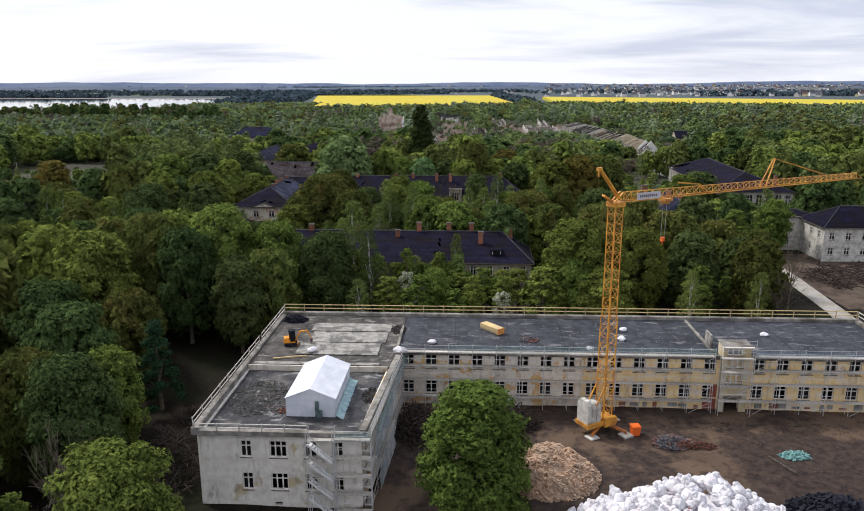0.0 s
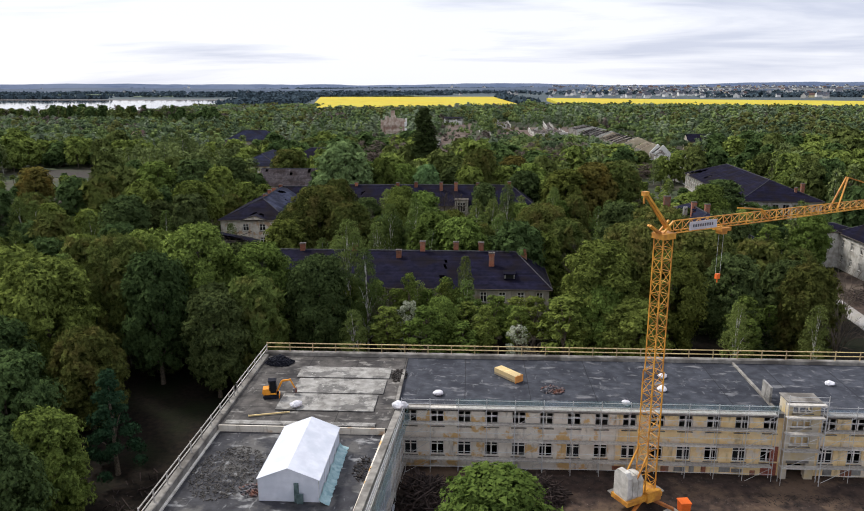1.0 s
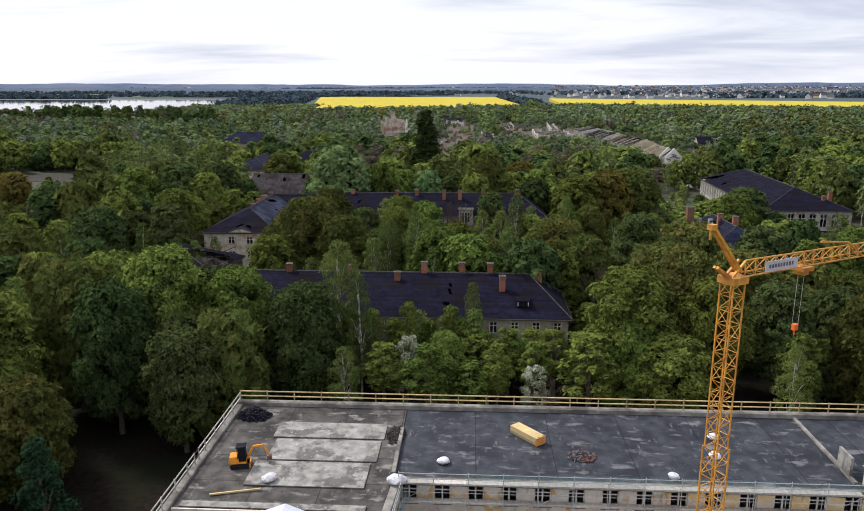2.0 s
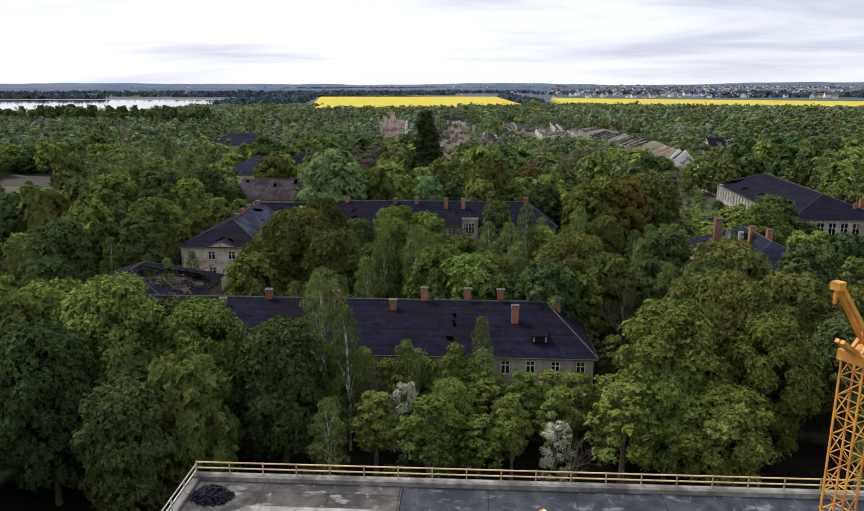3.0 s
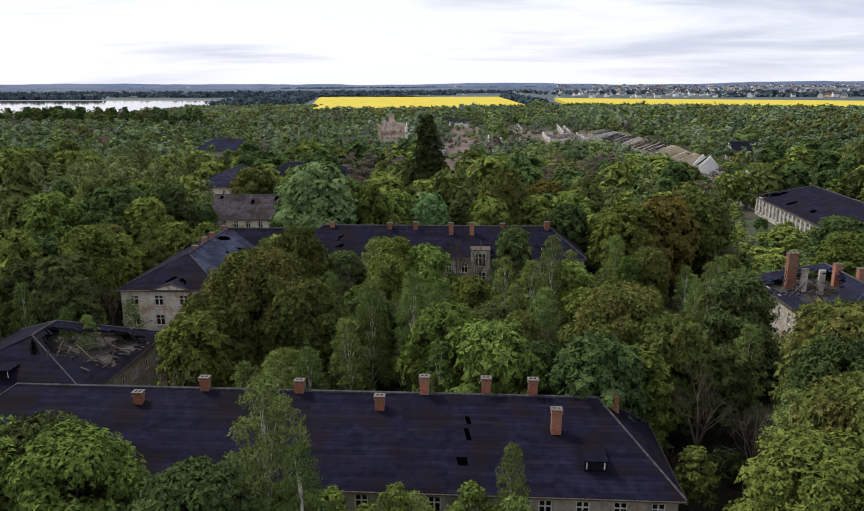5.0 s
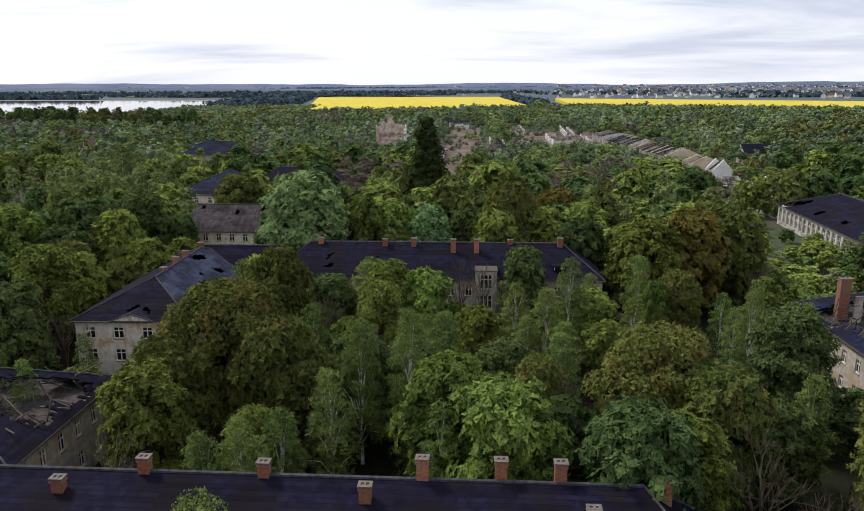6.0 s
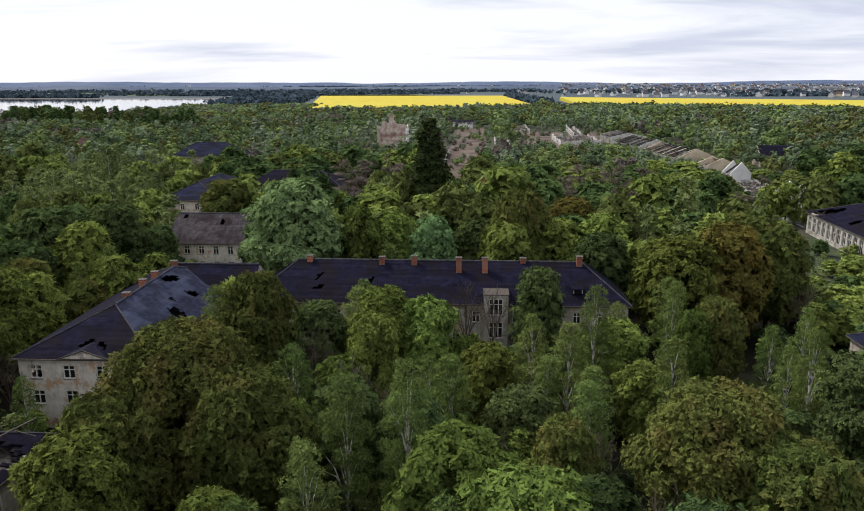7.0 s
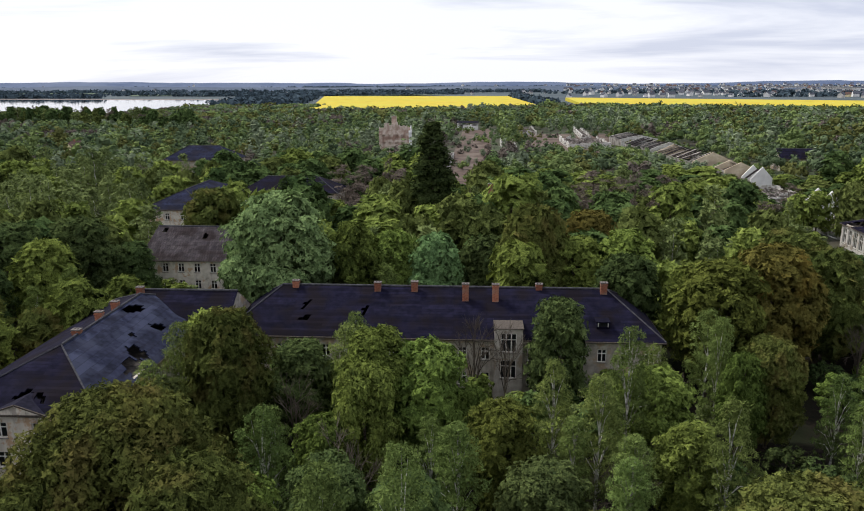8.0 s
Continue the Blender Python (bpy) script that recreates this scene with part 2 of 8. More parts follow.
M = {}
M["leaf_maple"] = leaf_material("leaf_maple", (0.036, 0.054, 0.015), (0.192, 0.246, 0.054), 0.025)
M["leaf_upright"] = leaf_material("leaf_upright", (0.026, 0.046, 0.012), (0.128, 0.180, 0.040), 0.0)
M["leaf_oak"] = leaf_material("leaf_oak", (0.034, 0.047, 0.015), (0.142, 0.172, 0.044), 0.02, leaf=8.0, tip=(0.156, 0.126, 0.040))
M["leaf_dark"] = leaf_material("leaf_dark", (0.020, 0.034, 0.014), (0.098, 0.134, 0.044), 0.025)
M["leaf_birch"] = leaf_material("leaf_birch", (0.052, 0.078, 0.024), (0.195, 0.258, 0.072), leaf=8.0, gaps=0.28, through_light=0.15)
M["leaf_pale"] = leaf_material("leaf_pale", (0.055, 0.100, 0.038), (0.185, 0.270, 0.105))
M["leaf_spruce"] = leaf_material("leaf_spruce", (0.012, 0.034, 0.018), (0.046, 0.090, 0.048), 0.01, 0.05)
M["leaf_rust"] = leaf_material("leaf_rust", (0.070, 0.066, 0.018), (0.215, 0.182, 0.050), 0.015, tip=(0.22, 0.135, 0.03))
M["blossom"] = leaf_material("blossom", (0.120, 0.160, 0.070), (0.560, 0.570, 0.460), 0.005, by_leaf=0.9, patch=1.0)
M["twigs"] = leaf_material("twigs", (0.075, 0.062, 0.050), (0.165, 0.138, 0.110), 0.008, 0.05, 0)
# woods_*: some distance haze is mixed into these leaf colours, paler and bluer
M["woods_fresh"] = leaf_material("woods_fresh", (0.058, 0.088, 0.032), (0.165, 0.215, 0.078), 0.02, 0.1, 0, by_leaf=0.45, patch=0.3, by_tree=1.5)
M["woods_bright"] = leaf_material("woods_bright", (0.095, 0.130, 0.044), (0.220, 0.270, 0.096), 0.02, 0.1, 0, by_leaf=0.45, patch=0.3, by_tree=1.5)
M["woods_grey"] = leaf_material("woods_grey", (0.080, 0.105, 0.066), (0.180, 0.215, 0.135), 0.02, 0.1, 0, by_leaf=0.45, patch=0.3, by_tree=1.5)
M["undergrowth"] = material("undergrowth", (0.022, 0.030, 0.014), (0.056, 0.074, 0.030), 0.4, 0.95, 0.6, (0.060, 0.052, 0.036), 0.03)
M["woods_dark"] = leaf_material("woods_dark", (0.034, 0.054, 0.030), (0.098, 0.132, 0.068), 0.02, 0.1, 0, by_leaf=0.45, patch=0.3, by_tree=1.5)
M["woods_birch"] = leaf_material("woods_birch", (0.075, 0.110, 0.048), (0.190, 0.245, 0.110), 0.02, 0.1, 0, by_leaf=0.45, patch=0.3, by_tree=1.5)
M["woods_olive"] = leaf_material("woods_olive", (0.075, 0.090, 0.030), (0.175, 0.190, 0.066), 0.01, 0.1, 0, by_leaf=0.45, patch=0.3, by_tree=1.5)
M["woods_bare"] = leaf_material("woods_bare", (0.090, 0.076, 0.066), (0.190, 0.160, 0.136), 0.005, 0.1, 0, by_leaf=0.45, patch=0.3, by_tree=1.0)
M["grove_maple"] = leaf_material("grove_maple", (0.070, 0.104, 0.026), (0.255, 0.328, 0.078), 0.02, leaf=2.8, gaps=0.08, by_tree=1.3)
M["grove_dark"] = leaf_material("grove_dark", (0.040, 0.066, 0.024), (0.155, 0.214, 0.070), 0.02, leaf=2.8, gaps=0.08, by_tree=1.3)
M["grove_oak"] = leaf_material("grove_oak", (0.060, 0.078, 0.024), (0.210, 0.238, 0.070), 0.02, leaf=2.8, gaps=0.08, by_tree=1.3)
M["grove_birch"] = leaf_material("grove_birch", (0.074, 0.106, 0.040), (0.240, 0.308, 0.112), leaf=3.2, gaps=0.14, by_tree=1.3)
M["twig_haze"] = leaf_material("twig_haze", (0.085, 0.070, 0.058), (0.205, 0.172, 0.140), 0.01, 0.1, 7.0, 0.3)
# Distance haze put into the leaf colour: bluer than foliage itself
M["far_leaf_hazed"] = leaf_material("far_leaf_hazed", (0.040, 0.060, 0.078), (0.074, 0.098, 0.118), 0.01, 0.1, 0, by_leaf=0.25, patch=0.3, by_tree=0.3)
M["bark"] = material("bark", (0.06, 0.048, 0.035), (0.16, 0.13, 0.10), 6, 0.95, 0.6)
M["bark_birch"] = material("bark_birch", (0.42, 0.41, 0.36), (0.75, 0.73, 0.68), 3, 0.85, 0.3, (0.10, 0.09, 0.08), 1.6)
# darker than leaf litter: the canopy's shade is put into this colour
M["forest_floor_shaded"] = material("forest_floor_shaded", (0.007, 0.006, 0.005), (0.019, 0.014, 0.010), 1.5, 0.95, 0.6, (0.011, 0.014, 0.006), 0.11, spec=0.1)
M["soil"] = plaster("soil", (0.021, 0.014, 0.012), (0.056, 0.036, 0.028), (0.112, 0.074, 0.050), 0.52, (0.009, 0.008, 0.008), 0.055, (0.15, 0.12, 0.10))
M["mud"] = material("mud", (0.036, 0.026, 0.022), (0.085, 0.060, 0.047), 0.8, 0.9, 0.8, (0.11, 0.085, 0.066), 0.16, spec=0.15)
# distant grass, its base colour blued to stand for haze
M["meadow_hazed"] = material("meadow_hazed", (0.032, 0.048, 0.060), (0.052, 0.072, 0.084), 0.02, 0.95, 0.0, (0.066, 0.088, 0.092), 0.0035)
M["path_gravel"] = material("path_gravel", (0.24, 0.23, 0.22), (0.38, 0.36, 0.33), 3, 0.9, 0.3, (0.26, 0.24, 0.20), 0.4)
M["water"] = material("water", (0.02, 0.03, 0.04), (0.03, 0.04, 0.05), 0.02, 0.05, 0.0, spec=1.0)
M["rape"] = material("rape", (0.42, 0.325, 0.016), (0.54, 0.415, 0.026), 0.05, 0.95, 0.3, (0.46, 0.40, 0.03), 0.01)
M["ochre_wall"] = plaster("ochre_wall", (0.70, 0.63, 0.54), (0.82, 0.76, 0.67), (0.68, 0.42, 0.15), 0.53)
M["pale_wall"] = plaster("pale_wall", (0.52, 0.47, 0.40), (0.66, 0.61, 0.53), (0.46, 0.30, 0.18), 0.55)
M["grey_wall"] = plaster("grey_wall", (0.27, 0.24, 0.20), (0.42, 0.38, 0.32), (0.34, 0.25, 0.16), 0.53)
M["brick"] = material("brick", (0.20, 0.072, 0.042), (0.34, 0.135, 0.080), 5, 0.9, 0.5, (0.22, 0.14, 0.10), 1.2, spread=0.25)
M["cap"] = material("cap", (0.08, 0.07, 0.065), (0.15, 0.13, 0.12), 3, 0.9, 0.2)
M["concrete"] = material("concrete", (0.17, 0.158, 0.142), (0.31, 0.292, 0.265), 1.3, 0.9, 0.3, (0.10, 0.09, 0.08), 0.35)
M["pale_concrete"] = material("pale_concrete", (0.45, 0.44, 0.41), (0.62, 0.60, 0.56), 2, 0.85, 0.2, (0.36, 0.34, 0.30), 0.8)
M["felt"] = seamed("felt", (0.006, 0.006, 0.015), (0.013, 0.012, 0.028), (0.010, 0.008, 0.012), (0.7, 0.7, 0.7), 0.5, 9.0, 0.95, 0.06)
M["felt_shiny"] = seamed("felt_shiny", (0.009, 0.011, 0.026), (0.022, 0.027, 0.058), (0.014, 0.014, 0.026), (0.6, 0.6, 0.65), 1.0, 7.0, 0.9, 0.06)
# torn, worn felt; the slope's sky sheen is painted in as paler blue
M["felt_worn_sheen"] = seamed("felt_worn_sheen", (0.009, 0.011, 0.026), (0.020, 0.024, 0.050), (0.034, 0.040, 0.072), (0.5, 0.5, 0.55), 1.0, 5.0, 0.85, 0.1)
M["corrugated"] = seamed("corrugated", (0.042, 0.036, 0.042), (0.078, 0.068, 0.072), (0.032, 0.025, 0.026), (0.35, 0.33, 0.32), 1.2, 0.5, 0.95, 0.05, 1.0)
M["timber"] = material("timber", (0.34, 0.25, 0.13), (0.50, 0.38, 0.21), 4, 0.75, 0.2, (0.36, 0.29, 0.2), 0.7, spread=0.25)
M["old_timber"] = material("old_timber", (0.035, 0.030, 0.026), (0.105, 0.085, 0.068), 5, 0.9, 0.4, spread=0.3)
M["window_white"] = material("window_white", (0.66, 0.64, 0.60), (0.80, 0.78, 0.74), 6, 0.6, 0.1, (0.50, 0.47, 0.42), 1.5)
M["steel"] = material("steel", (0.46, 0.46, 0.46), (0.62, 0.62, 0.62), 4, 0.55, 0.05, metal=0.2)
M["deck"] = material("deck", (0.34, 0.32, 0.29), (0.52, 0.49, 0.45), 3, 0.8, 0.1, spread=0.25)
M["crane_yellow"] = material("crane_yellow", (0.56, 0.26, 0.035), (0.70, 0.35, 0.055), 3, 0.5, 0.05, (0.40, 0.17, 0.04), 0.8)
M["orange"] = material("orange", (0.75, 0.13, 0.02), (0.85, 0.17, 0.03), 3, 0.5, 0.02)
M["white_sheet"] = material("white_sheet", (0.56, 0.58, 0.65), (0.66, 0.68, 0.75), 1.2, 0.6, 0.3, (0.52, 0.55, 0.62), 0.5)
M["white_bag"] = material("white_bag", (0.54, 0.54, 0.58), (0.70, 0.70, 0.74), 4, 0.7, 0.4, (0.58, 0.53, 0.55), 0.8, spread=0.14)
M["red_print"] = material("red_print", (0.40, 0.06, 0.05), (0.5, 0.1, 0.08), 4, 0.7, 0.0)
M["net"] = material("net", (0.10, 0.24, 0.22), (0.22, 0.40, 0.40), 1.5, 0.8, 0.3, (0.40, 0.50, 0.56), 0.5)
M["black_plastic"] = material("black_plastic", (0.008, 0.009, 0.014), (0.022, 0.023, 0.034), 3, 0.75, 0.3, spec=0.12)
M["teal_sheet"] = material("teal_sheet", (0.10, 0.22, 0.22), (0.20, 0.37, 0.35), 3, 0.75, 0.3)
M["scrap"] = material("scrap", (0.05, 0.052, 0.065), (0.17, 0.165, 0.175), 3, 0.7, 0.3, (0.16, 0.07, 0.05), 0.9)
M["rubble"] = material("rubble", (0.30, 0.19, 0.12), (0.50, 0.35, 0.25), 2, 0.9, 0.2, (0.36, 0.27, 0.20), 0.6)
M["debris_and_shaded_floor"] = material("debris_and_shaded_floor", (0.018, 0.016, 0.015), (0.060, 0.050, 0.045), 2, 0.95, 0.7)
M["glass"] = material("glass", (0.006, 0.007, 0.008), (0.012, 0.013, 0.015), 2, 0.35, 0.0, spec=0.2)
M["roof_red"] = material("roof_red", (0.075, 0.042, 0.036), (0.120, 0.070, 0.058), 1, 0.85, 0.1)
M["house_white"] = material("house_white", (0.60, 0.59, 0.57), (0.74, 0.73, 0.70), 0.3, 0.85, 0.0)
M["house_cream"] = material("house_cream", (0.62, 0.52, 0.30), (0.72, 0.62, 0.38), 0.4, 0.85, 0.1)
M["tan_gable"] = material("tan_gable", (0.52, 0.42, 0.29), (0.66, 0.56, 0.42), 0.8, 0.9, 0.2, (0.42, 0.33, 0.24), 0.2)


# ---------------------------------------------------------------- mesh helpers
def thing(name, x, y, z, turn=0.0, label="", category="", group="", kind=""):
    ob = new(name)
    ob.matrix_basis = pose(x, y, z, 0, 0, turn)
    return tagged(ob, label, category, group, kind)


def as_part(name, mesh, parent, label="", at=None, kind=""):
    ob = new(name, mesh)
    ob.parent = parent
    if at is not None:
        ob.matrix_basis = at
    return tagged(ob, label, kind=kind)


def mesh_of(name, verts, faces, mat, uvs=None):
    me = bpy.data.meshes.new(name)
    me.from_pydata([tuple(v) for v in verts], [], [tuple(f) for f in faces])
    for one in (mat if isinstance(mat, (list, tuple)) else [mat]):
        me.materials.append(one)
    if uvs is not None:
        layer = me.uv_layers.new(name="UVMap")
        idx = np.empty(len(me.loops), dtype=np.int32)
        me.loops.foreach_get("vertex_index", idx)
        layer.data.foreach_set("uv", np.asarray(uvs, dtype=np.float32)[idx].ravel())
    me.update()
    return me


class Solid:
    """Collects boxes, bars and lumps into one mesh."""

    def __init__(self):
        self.v, self.f = [], []

    def add(self, verts, faces):
        k = len(self.v)
        self.v += [tuple(v) for v in verts]
        self.f += [tuple(k + i for i in f) for f in faces]
        return self

    def box(self, x0, y0, z0, x1, y1, z1):
        v = [(x, y, z) for z in (z0, z1) for x, y in ((x0, y0), (x1, y0), (x1, y1), (x0, y1))]
        return self.add(v, [(3, 2, 1, 0), (4, 5, 6, 7), (0, 1, 5, 4), (1, 2, 6, 5), (2, 3, 7, 6), (3, 0, 4, 7)])

    def bar(self, a, b, r, r2=None, sides=4, ends=True):
        a, b = Vector(a), Vector(b)
        q = (b - a).to_track_quat("Z", "Y")
        r2 = r if r2 is None else r2
        off = math.pi / sides
        v = [a + q @ Vector((r * math.cos(off + 2 * math.pi * i / sides), r * math.sin(off + 2 * math.pi * i / sides), 0)) for i in range(sides)]
        v += [b + q @ Vector((r2 * math.cos(off + 2 * math.pi * i / sides), r2 * math.sin(off + 2 * math.pi * i / sides), 0)) for i in range(sides)]
        f = [(i, (i + 1) % sides, sides + (i + 1) % sides, sides + i) for i in range(sides)]
        if ends:
            f += [tuple(reversed(range(sides))), tuple(range(sides, 2 * sides))]
        return self.add(v, f)

    def lump(self, x, y, z, rx, ry, rz, rng, rough=0.18):
        v, f = LUMP
        out = [(x + p[0] * rx * (1 + rng.uniform(-rough, rough)), y + p[1] * ry * (1 + rng.uniform(-rough, rough)), z + p[2] * rz * (1 + rng.uniform(-rough, rough))) for p in v]
        return self.add(out, f)

    def mesh(self, name, mat):
        return mesh_of(name, self.v, self.f, mat)


def ico(sub):
    bm = bmesh.new()
    bmesh.ops.create_icosphere(bm, subdivisions=sub, radius=1)
    v = [tuple(p.co) for p in bm.verts]
    f = [tuple(p.index for p in q.verts) for q in bm.faces]
    bm.free()
    return v, f


LUMP = ico(2)
SMALL = ico(1)


def wall_mesh(name, length, height, thick, holes, mat, z0=0.0, skip=None):
    """A wall along x from 0, its outer face at y = 0, inner at y = thick; holes: (x0, z0, x1, z1), cut through."""
    xs = sorted({0.0, length, *[h[0] for h in holes], *[h[2] for h in holes]})
    zs = sorted({z0, height, *[h[1] for h in holes], *[h[3] for h in holes]})
    nx, nz = len(xs) - 1, len(zs) - 1

    def solid(i, k):
        if not (0 <= i < nx and 0 <= k < nz):
            return False
        cx, cz = (xs[i] + xs[i + 1]) / 2, (zs[k] + zs[k + 1]) / 2
        if skip and skip(cx, cz):
            return False
        return not any(h[0] < cx < h[2] and h[1] < cz < h[3] for h in holes)

    verts, faces, known = [], [], {}

    def vert(*p):
        if p not in known:
            known[p] = len(verts)
            verts.append(p)
        return known[p]

    for i in range(nx):
        for k in range(nz):
            if not solid(i, k):
                continue
            a, b, c, d = xs[i], xs[i + 1], zs[k], zs[k + 1]
            faces.append([vert(a, 0, c), vert(b, 0, c), vert(b, 0, d), vert(a, 0, d)])
            faces.append([vert(b, thick, c), vert(a, thick, c), vert(a, thick, d), vert(b, thick, d)])
            if not solid(i - 1, k):
                faces.append([vert(a, thick, c), vert(a, 0, c), vert(a, 0, d), vert(a, thick, d)])
            if not solid(i + 1, k):
                faces.append([vert(b, 0, c), vert(b, thick, c), vert(b, thick, d), vert(b, 0, d)])
            if not solid(i, k - 1):
                faces.append([vert(a, thick, c), vert(b, thick, c), vert(b, 0, c), vert(a, 0, c)])
            if not solid(i, k + 1):
                faces.append([vert(a, 0, d), vert(b, 0, d), vert(b, thick, d), vert(a, thick, d)])
    return mesh_of(name, verts, faces, mat)


def sheet_mesh(name, corners, mat, step=1.0, thick=0.14, hole=None, sag=0.05, seed=0):
    """A roof slope between four corners (bottom left, bottom right, top right, top left), slightly uneven, with optional holes given over (u, v) from 0 to 1."""
    bl, br, tr, tl = [np.array(c, float) for c in corners]
    nu = max(2, int(np.linalg.norm(br - bl) / step))
    nv = max(2, int(np.linalg.norm((tl + tr - bl - br) / 2) / step))
    nrm = np.cross(br - bl, (tl + tr - bl - br) / 2)
    nrm /= np.linalg.norm(nrm)
    verts, uvs, faces = [], [], []
    across = np.linalg.norm(br - bl)
    up = np.linalg.norm((tl + tr - bl - br) / 2)
    side = (br - bl) / across
    for lay in (0, 1):
        for j in range(nv + 1):
            for i in range(nu + 1):
                u, v = i / nu, j / nv
                p = (bl * (1 - u) + br * u) * (1 - v) + (tl * (1 - u) + tr * u) * v
                edge = min(1, 6 * u, 6 * (1 - u), 6 * v, 6 * (1 - v))
                w = noise.noise(Vector((p[0] * 0.3 + seed, p[1] * 0.3, p[2] * 0.3))) * sag * 2 * edge
                uvs.append((float((p - bl) @ side), v * up))
                verts.append(p + nrm * (w - lay * thick))
    n1 = (nu + 1) * (nv + 1)

    def there(i, j):
        return 0 <= i < nu and 0 <= j < nv and not (hole and hole((i + 0.5) / nu, (j + 0.5) / nv))

    for j in range(nv):
        for i in range(nu):
            if not there(i, j):
                continue
            a, b, c, d = j * (nu + 1) + i, j * (nu + 1) + i + 1, (j + 1) * (nu + 1) + i + 1, (j + 1) * (nu + 1) + i
            faces += [(a, b, c, d), (n1 + d, n1 + c, n1 + b, n1 + a)]
            for p, q, ii, jj in ((a, b, i, j - 1), (b, c, i + 1, j), (c, d, i, j + 1), (d, a, i - 1, j)):
                if not there(ii, jj):
                    faces.append((q, p, n1 + p, n1 + q))
    return mesh_of(name, verts, faces, mat, uvs)


# ---------------------------------------------------------------- windows, chimneys
WINDOW_MESHES = {}


def window(parent, x, z0, w, h, at, depth=0.14, mullions=1, mat=None, glazed=True):
    """A casement with a cross of bars, set into the opening; at: the wall's pose under its house."""
    mat = mat or M["window_white"]
    key = (round(w, 2), round(h, 2), mullions, mat.name)
    if key not in WINDOW_MESHES:
        s, b = Solid(), 0.11
        s.box(0, 0, 0, w, 0.09, b).box(0, 0, h - b, w, 0.09, h).box(0, 0, b, b, 0.09, h - b).box(w - b, 0, b, w, 0.09, h - b)
        for k in range(mullions):
            cx = w * (k + 1) / (mullions + 1)
            s.box(cx - 0.07, 0.005, b, cx + 0.07, 0.085, h - b)
        cells = [b] + [w * (k + 1) / (mullions + 1) for k in range(mullions)] + [w - b]
        for c0, c1 in zip(cells, cells[1:]):
            s.box(c0 + (0.07 if c0 > b else 0), 0.01, h * 0.64, c1 - (0.07 if c1 < w - b else 0), 0.08, h * 0.64 + 0.11)
        sill = Solid().box(-0.08, -0.24, -0.1, w + 0.08, 0.06, -0.004)
        pane = Solid().box(b, 0.045, b, w - b, 0.055, h - b)
        WINDOW_MESHES[key] = (s.mesh("window", mat), sill.mesh("sill", M["concrete"]), pane.mesh("pane", M["glass"]))
    frame_me, sill_me, pane_me = WINDOW_MESHES[key]
    ob = as_part("window", frame_me, parent, at=at @ Matrix.Translation((x, depth, z0)))
    as_part("sill", sill_me, ob)
    if glazed:
        as_part("pane", pane_me, ob)
    return ob


CHIMNEY = {}


def chimney(parent, x, y, z0, z1, w=0.9, d=0.7, mat=None):
    """A brick stack with stepped head and two flues."""
    mat = mat or M["brick"]
    key = (round(z1 - z0, 1), w, d, mat.name)
    if key not in CHIMNEY:
        h = z1 - z0
        s = Solid().box(-w / 2, -d / 2, 0, w / 2, d / 2, h - 0.42)
        s.box(-w / 2 - 0.06, -d / 2 - 0.06, h - 0.42, w / 2 + 0.06, d / 2 + 0.06, h - 0.28)
        s.box(-w / 2 - 0.01, -d / 2 - 0.01, h - 0.28, w / 2 + 0.01, d / 2 + 0.01, h - 0.1)
        c = Solid().box(-w / 2 - 0.09, -d / 2 - 0.09, h - 0.1, w / 2 + 0.09, -d / 4, h).box(-w / 2 - 0.09, d / 4, h - 0.1, w / 2 + 0.09, d / 2 + 0.09, h)
        c.box(-w / 2 - 0.09, -d / 4, h - 0.1, -w / 3, d / 4, h).box(w / 3, -d / 4, h - 0.1, w / 2 + 0.09, d / 4, h).box(-0.08, -d / 4, h - 0.1, 0.08, d / 4, h)
        CHIMNEY[key] = (s.mesh("chimney", mat), c.mesh("cap", M["cap"]))
    a, b = CHIMNEY[key]
    ob = as_part("chimney", a, parent, at=Matrix.Translation((x, y, z0)))
    as_part("cap", b, ob)
    return ob


# ---------------------------------------------------------------- ground
def smooth(a, b, x):
    k = min(1.0, max(0.0, (x - a) / (b - a)))
    return k * k * (3 - 2 * k)


def ground_z(x, y):
    """Level ground, lower round the wing's front, uneven on the building site."""
    low = smooth(6, -10, x) * smooth(80, 66, y) * -1.2
    rough = 0.0
    if -60 < x < 75 and 20 < y < 100:
        rough = 0.22 * noise.noise(Vector((x * 0.12, y * 0.12, 3.1))) + 0.10 * noise.noise(Vector((x * 0.5, y * 0.5, 7.7)))
    return low + rough


def site(x, y):
    """The cleared building site and the cleared ground at its far end."""
    a = -12 < x < 120 and 20 < y < 88 and not (x < -6 and y > 70)
    b = 66 < x < 130 and 88 <= y < 172 and x > 79 + (y - 128) * -0.1
    return a or b


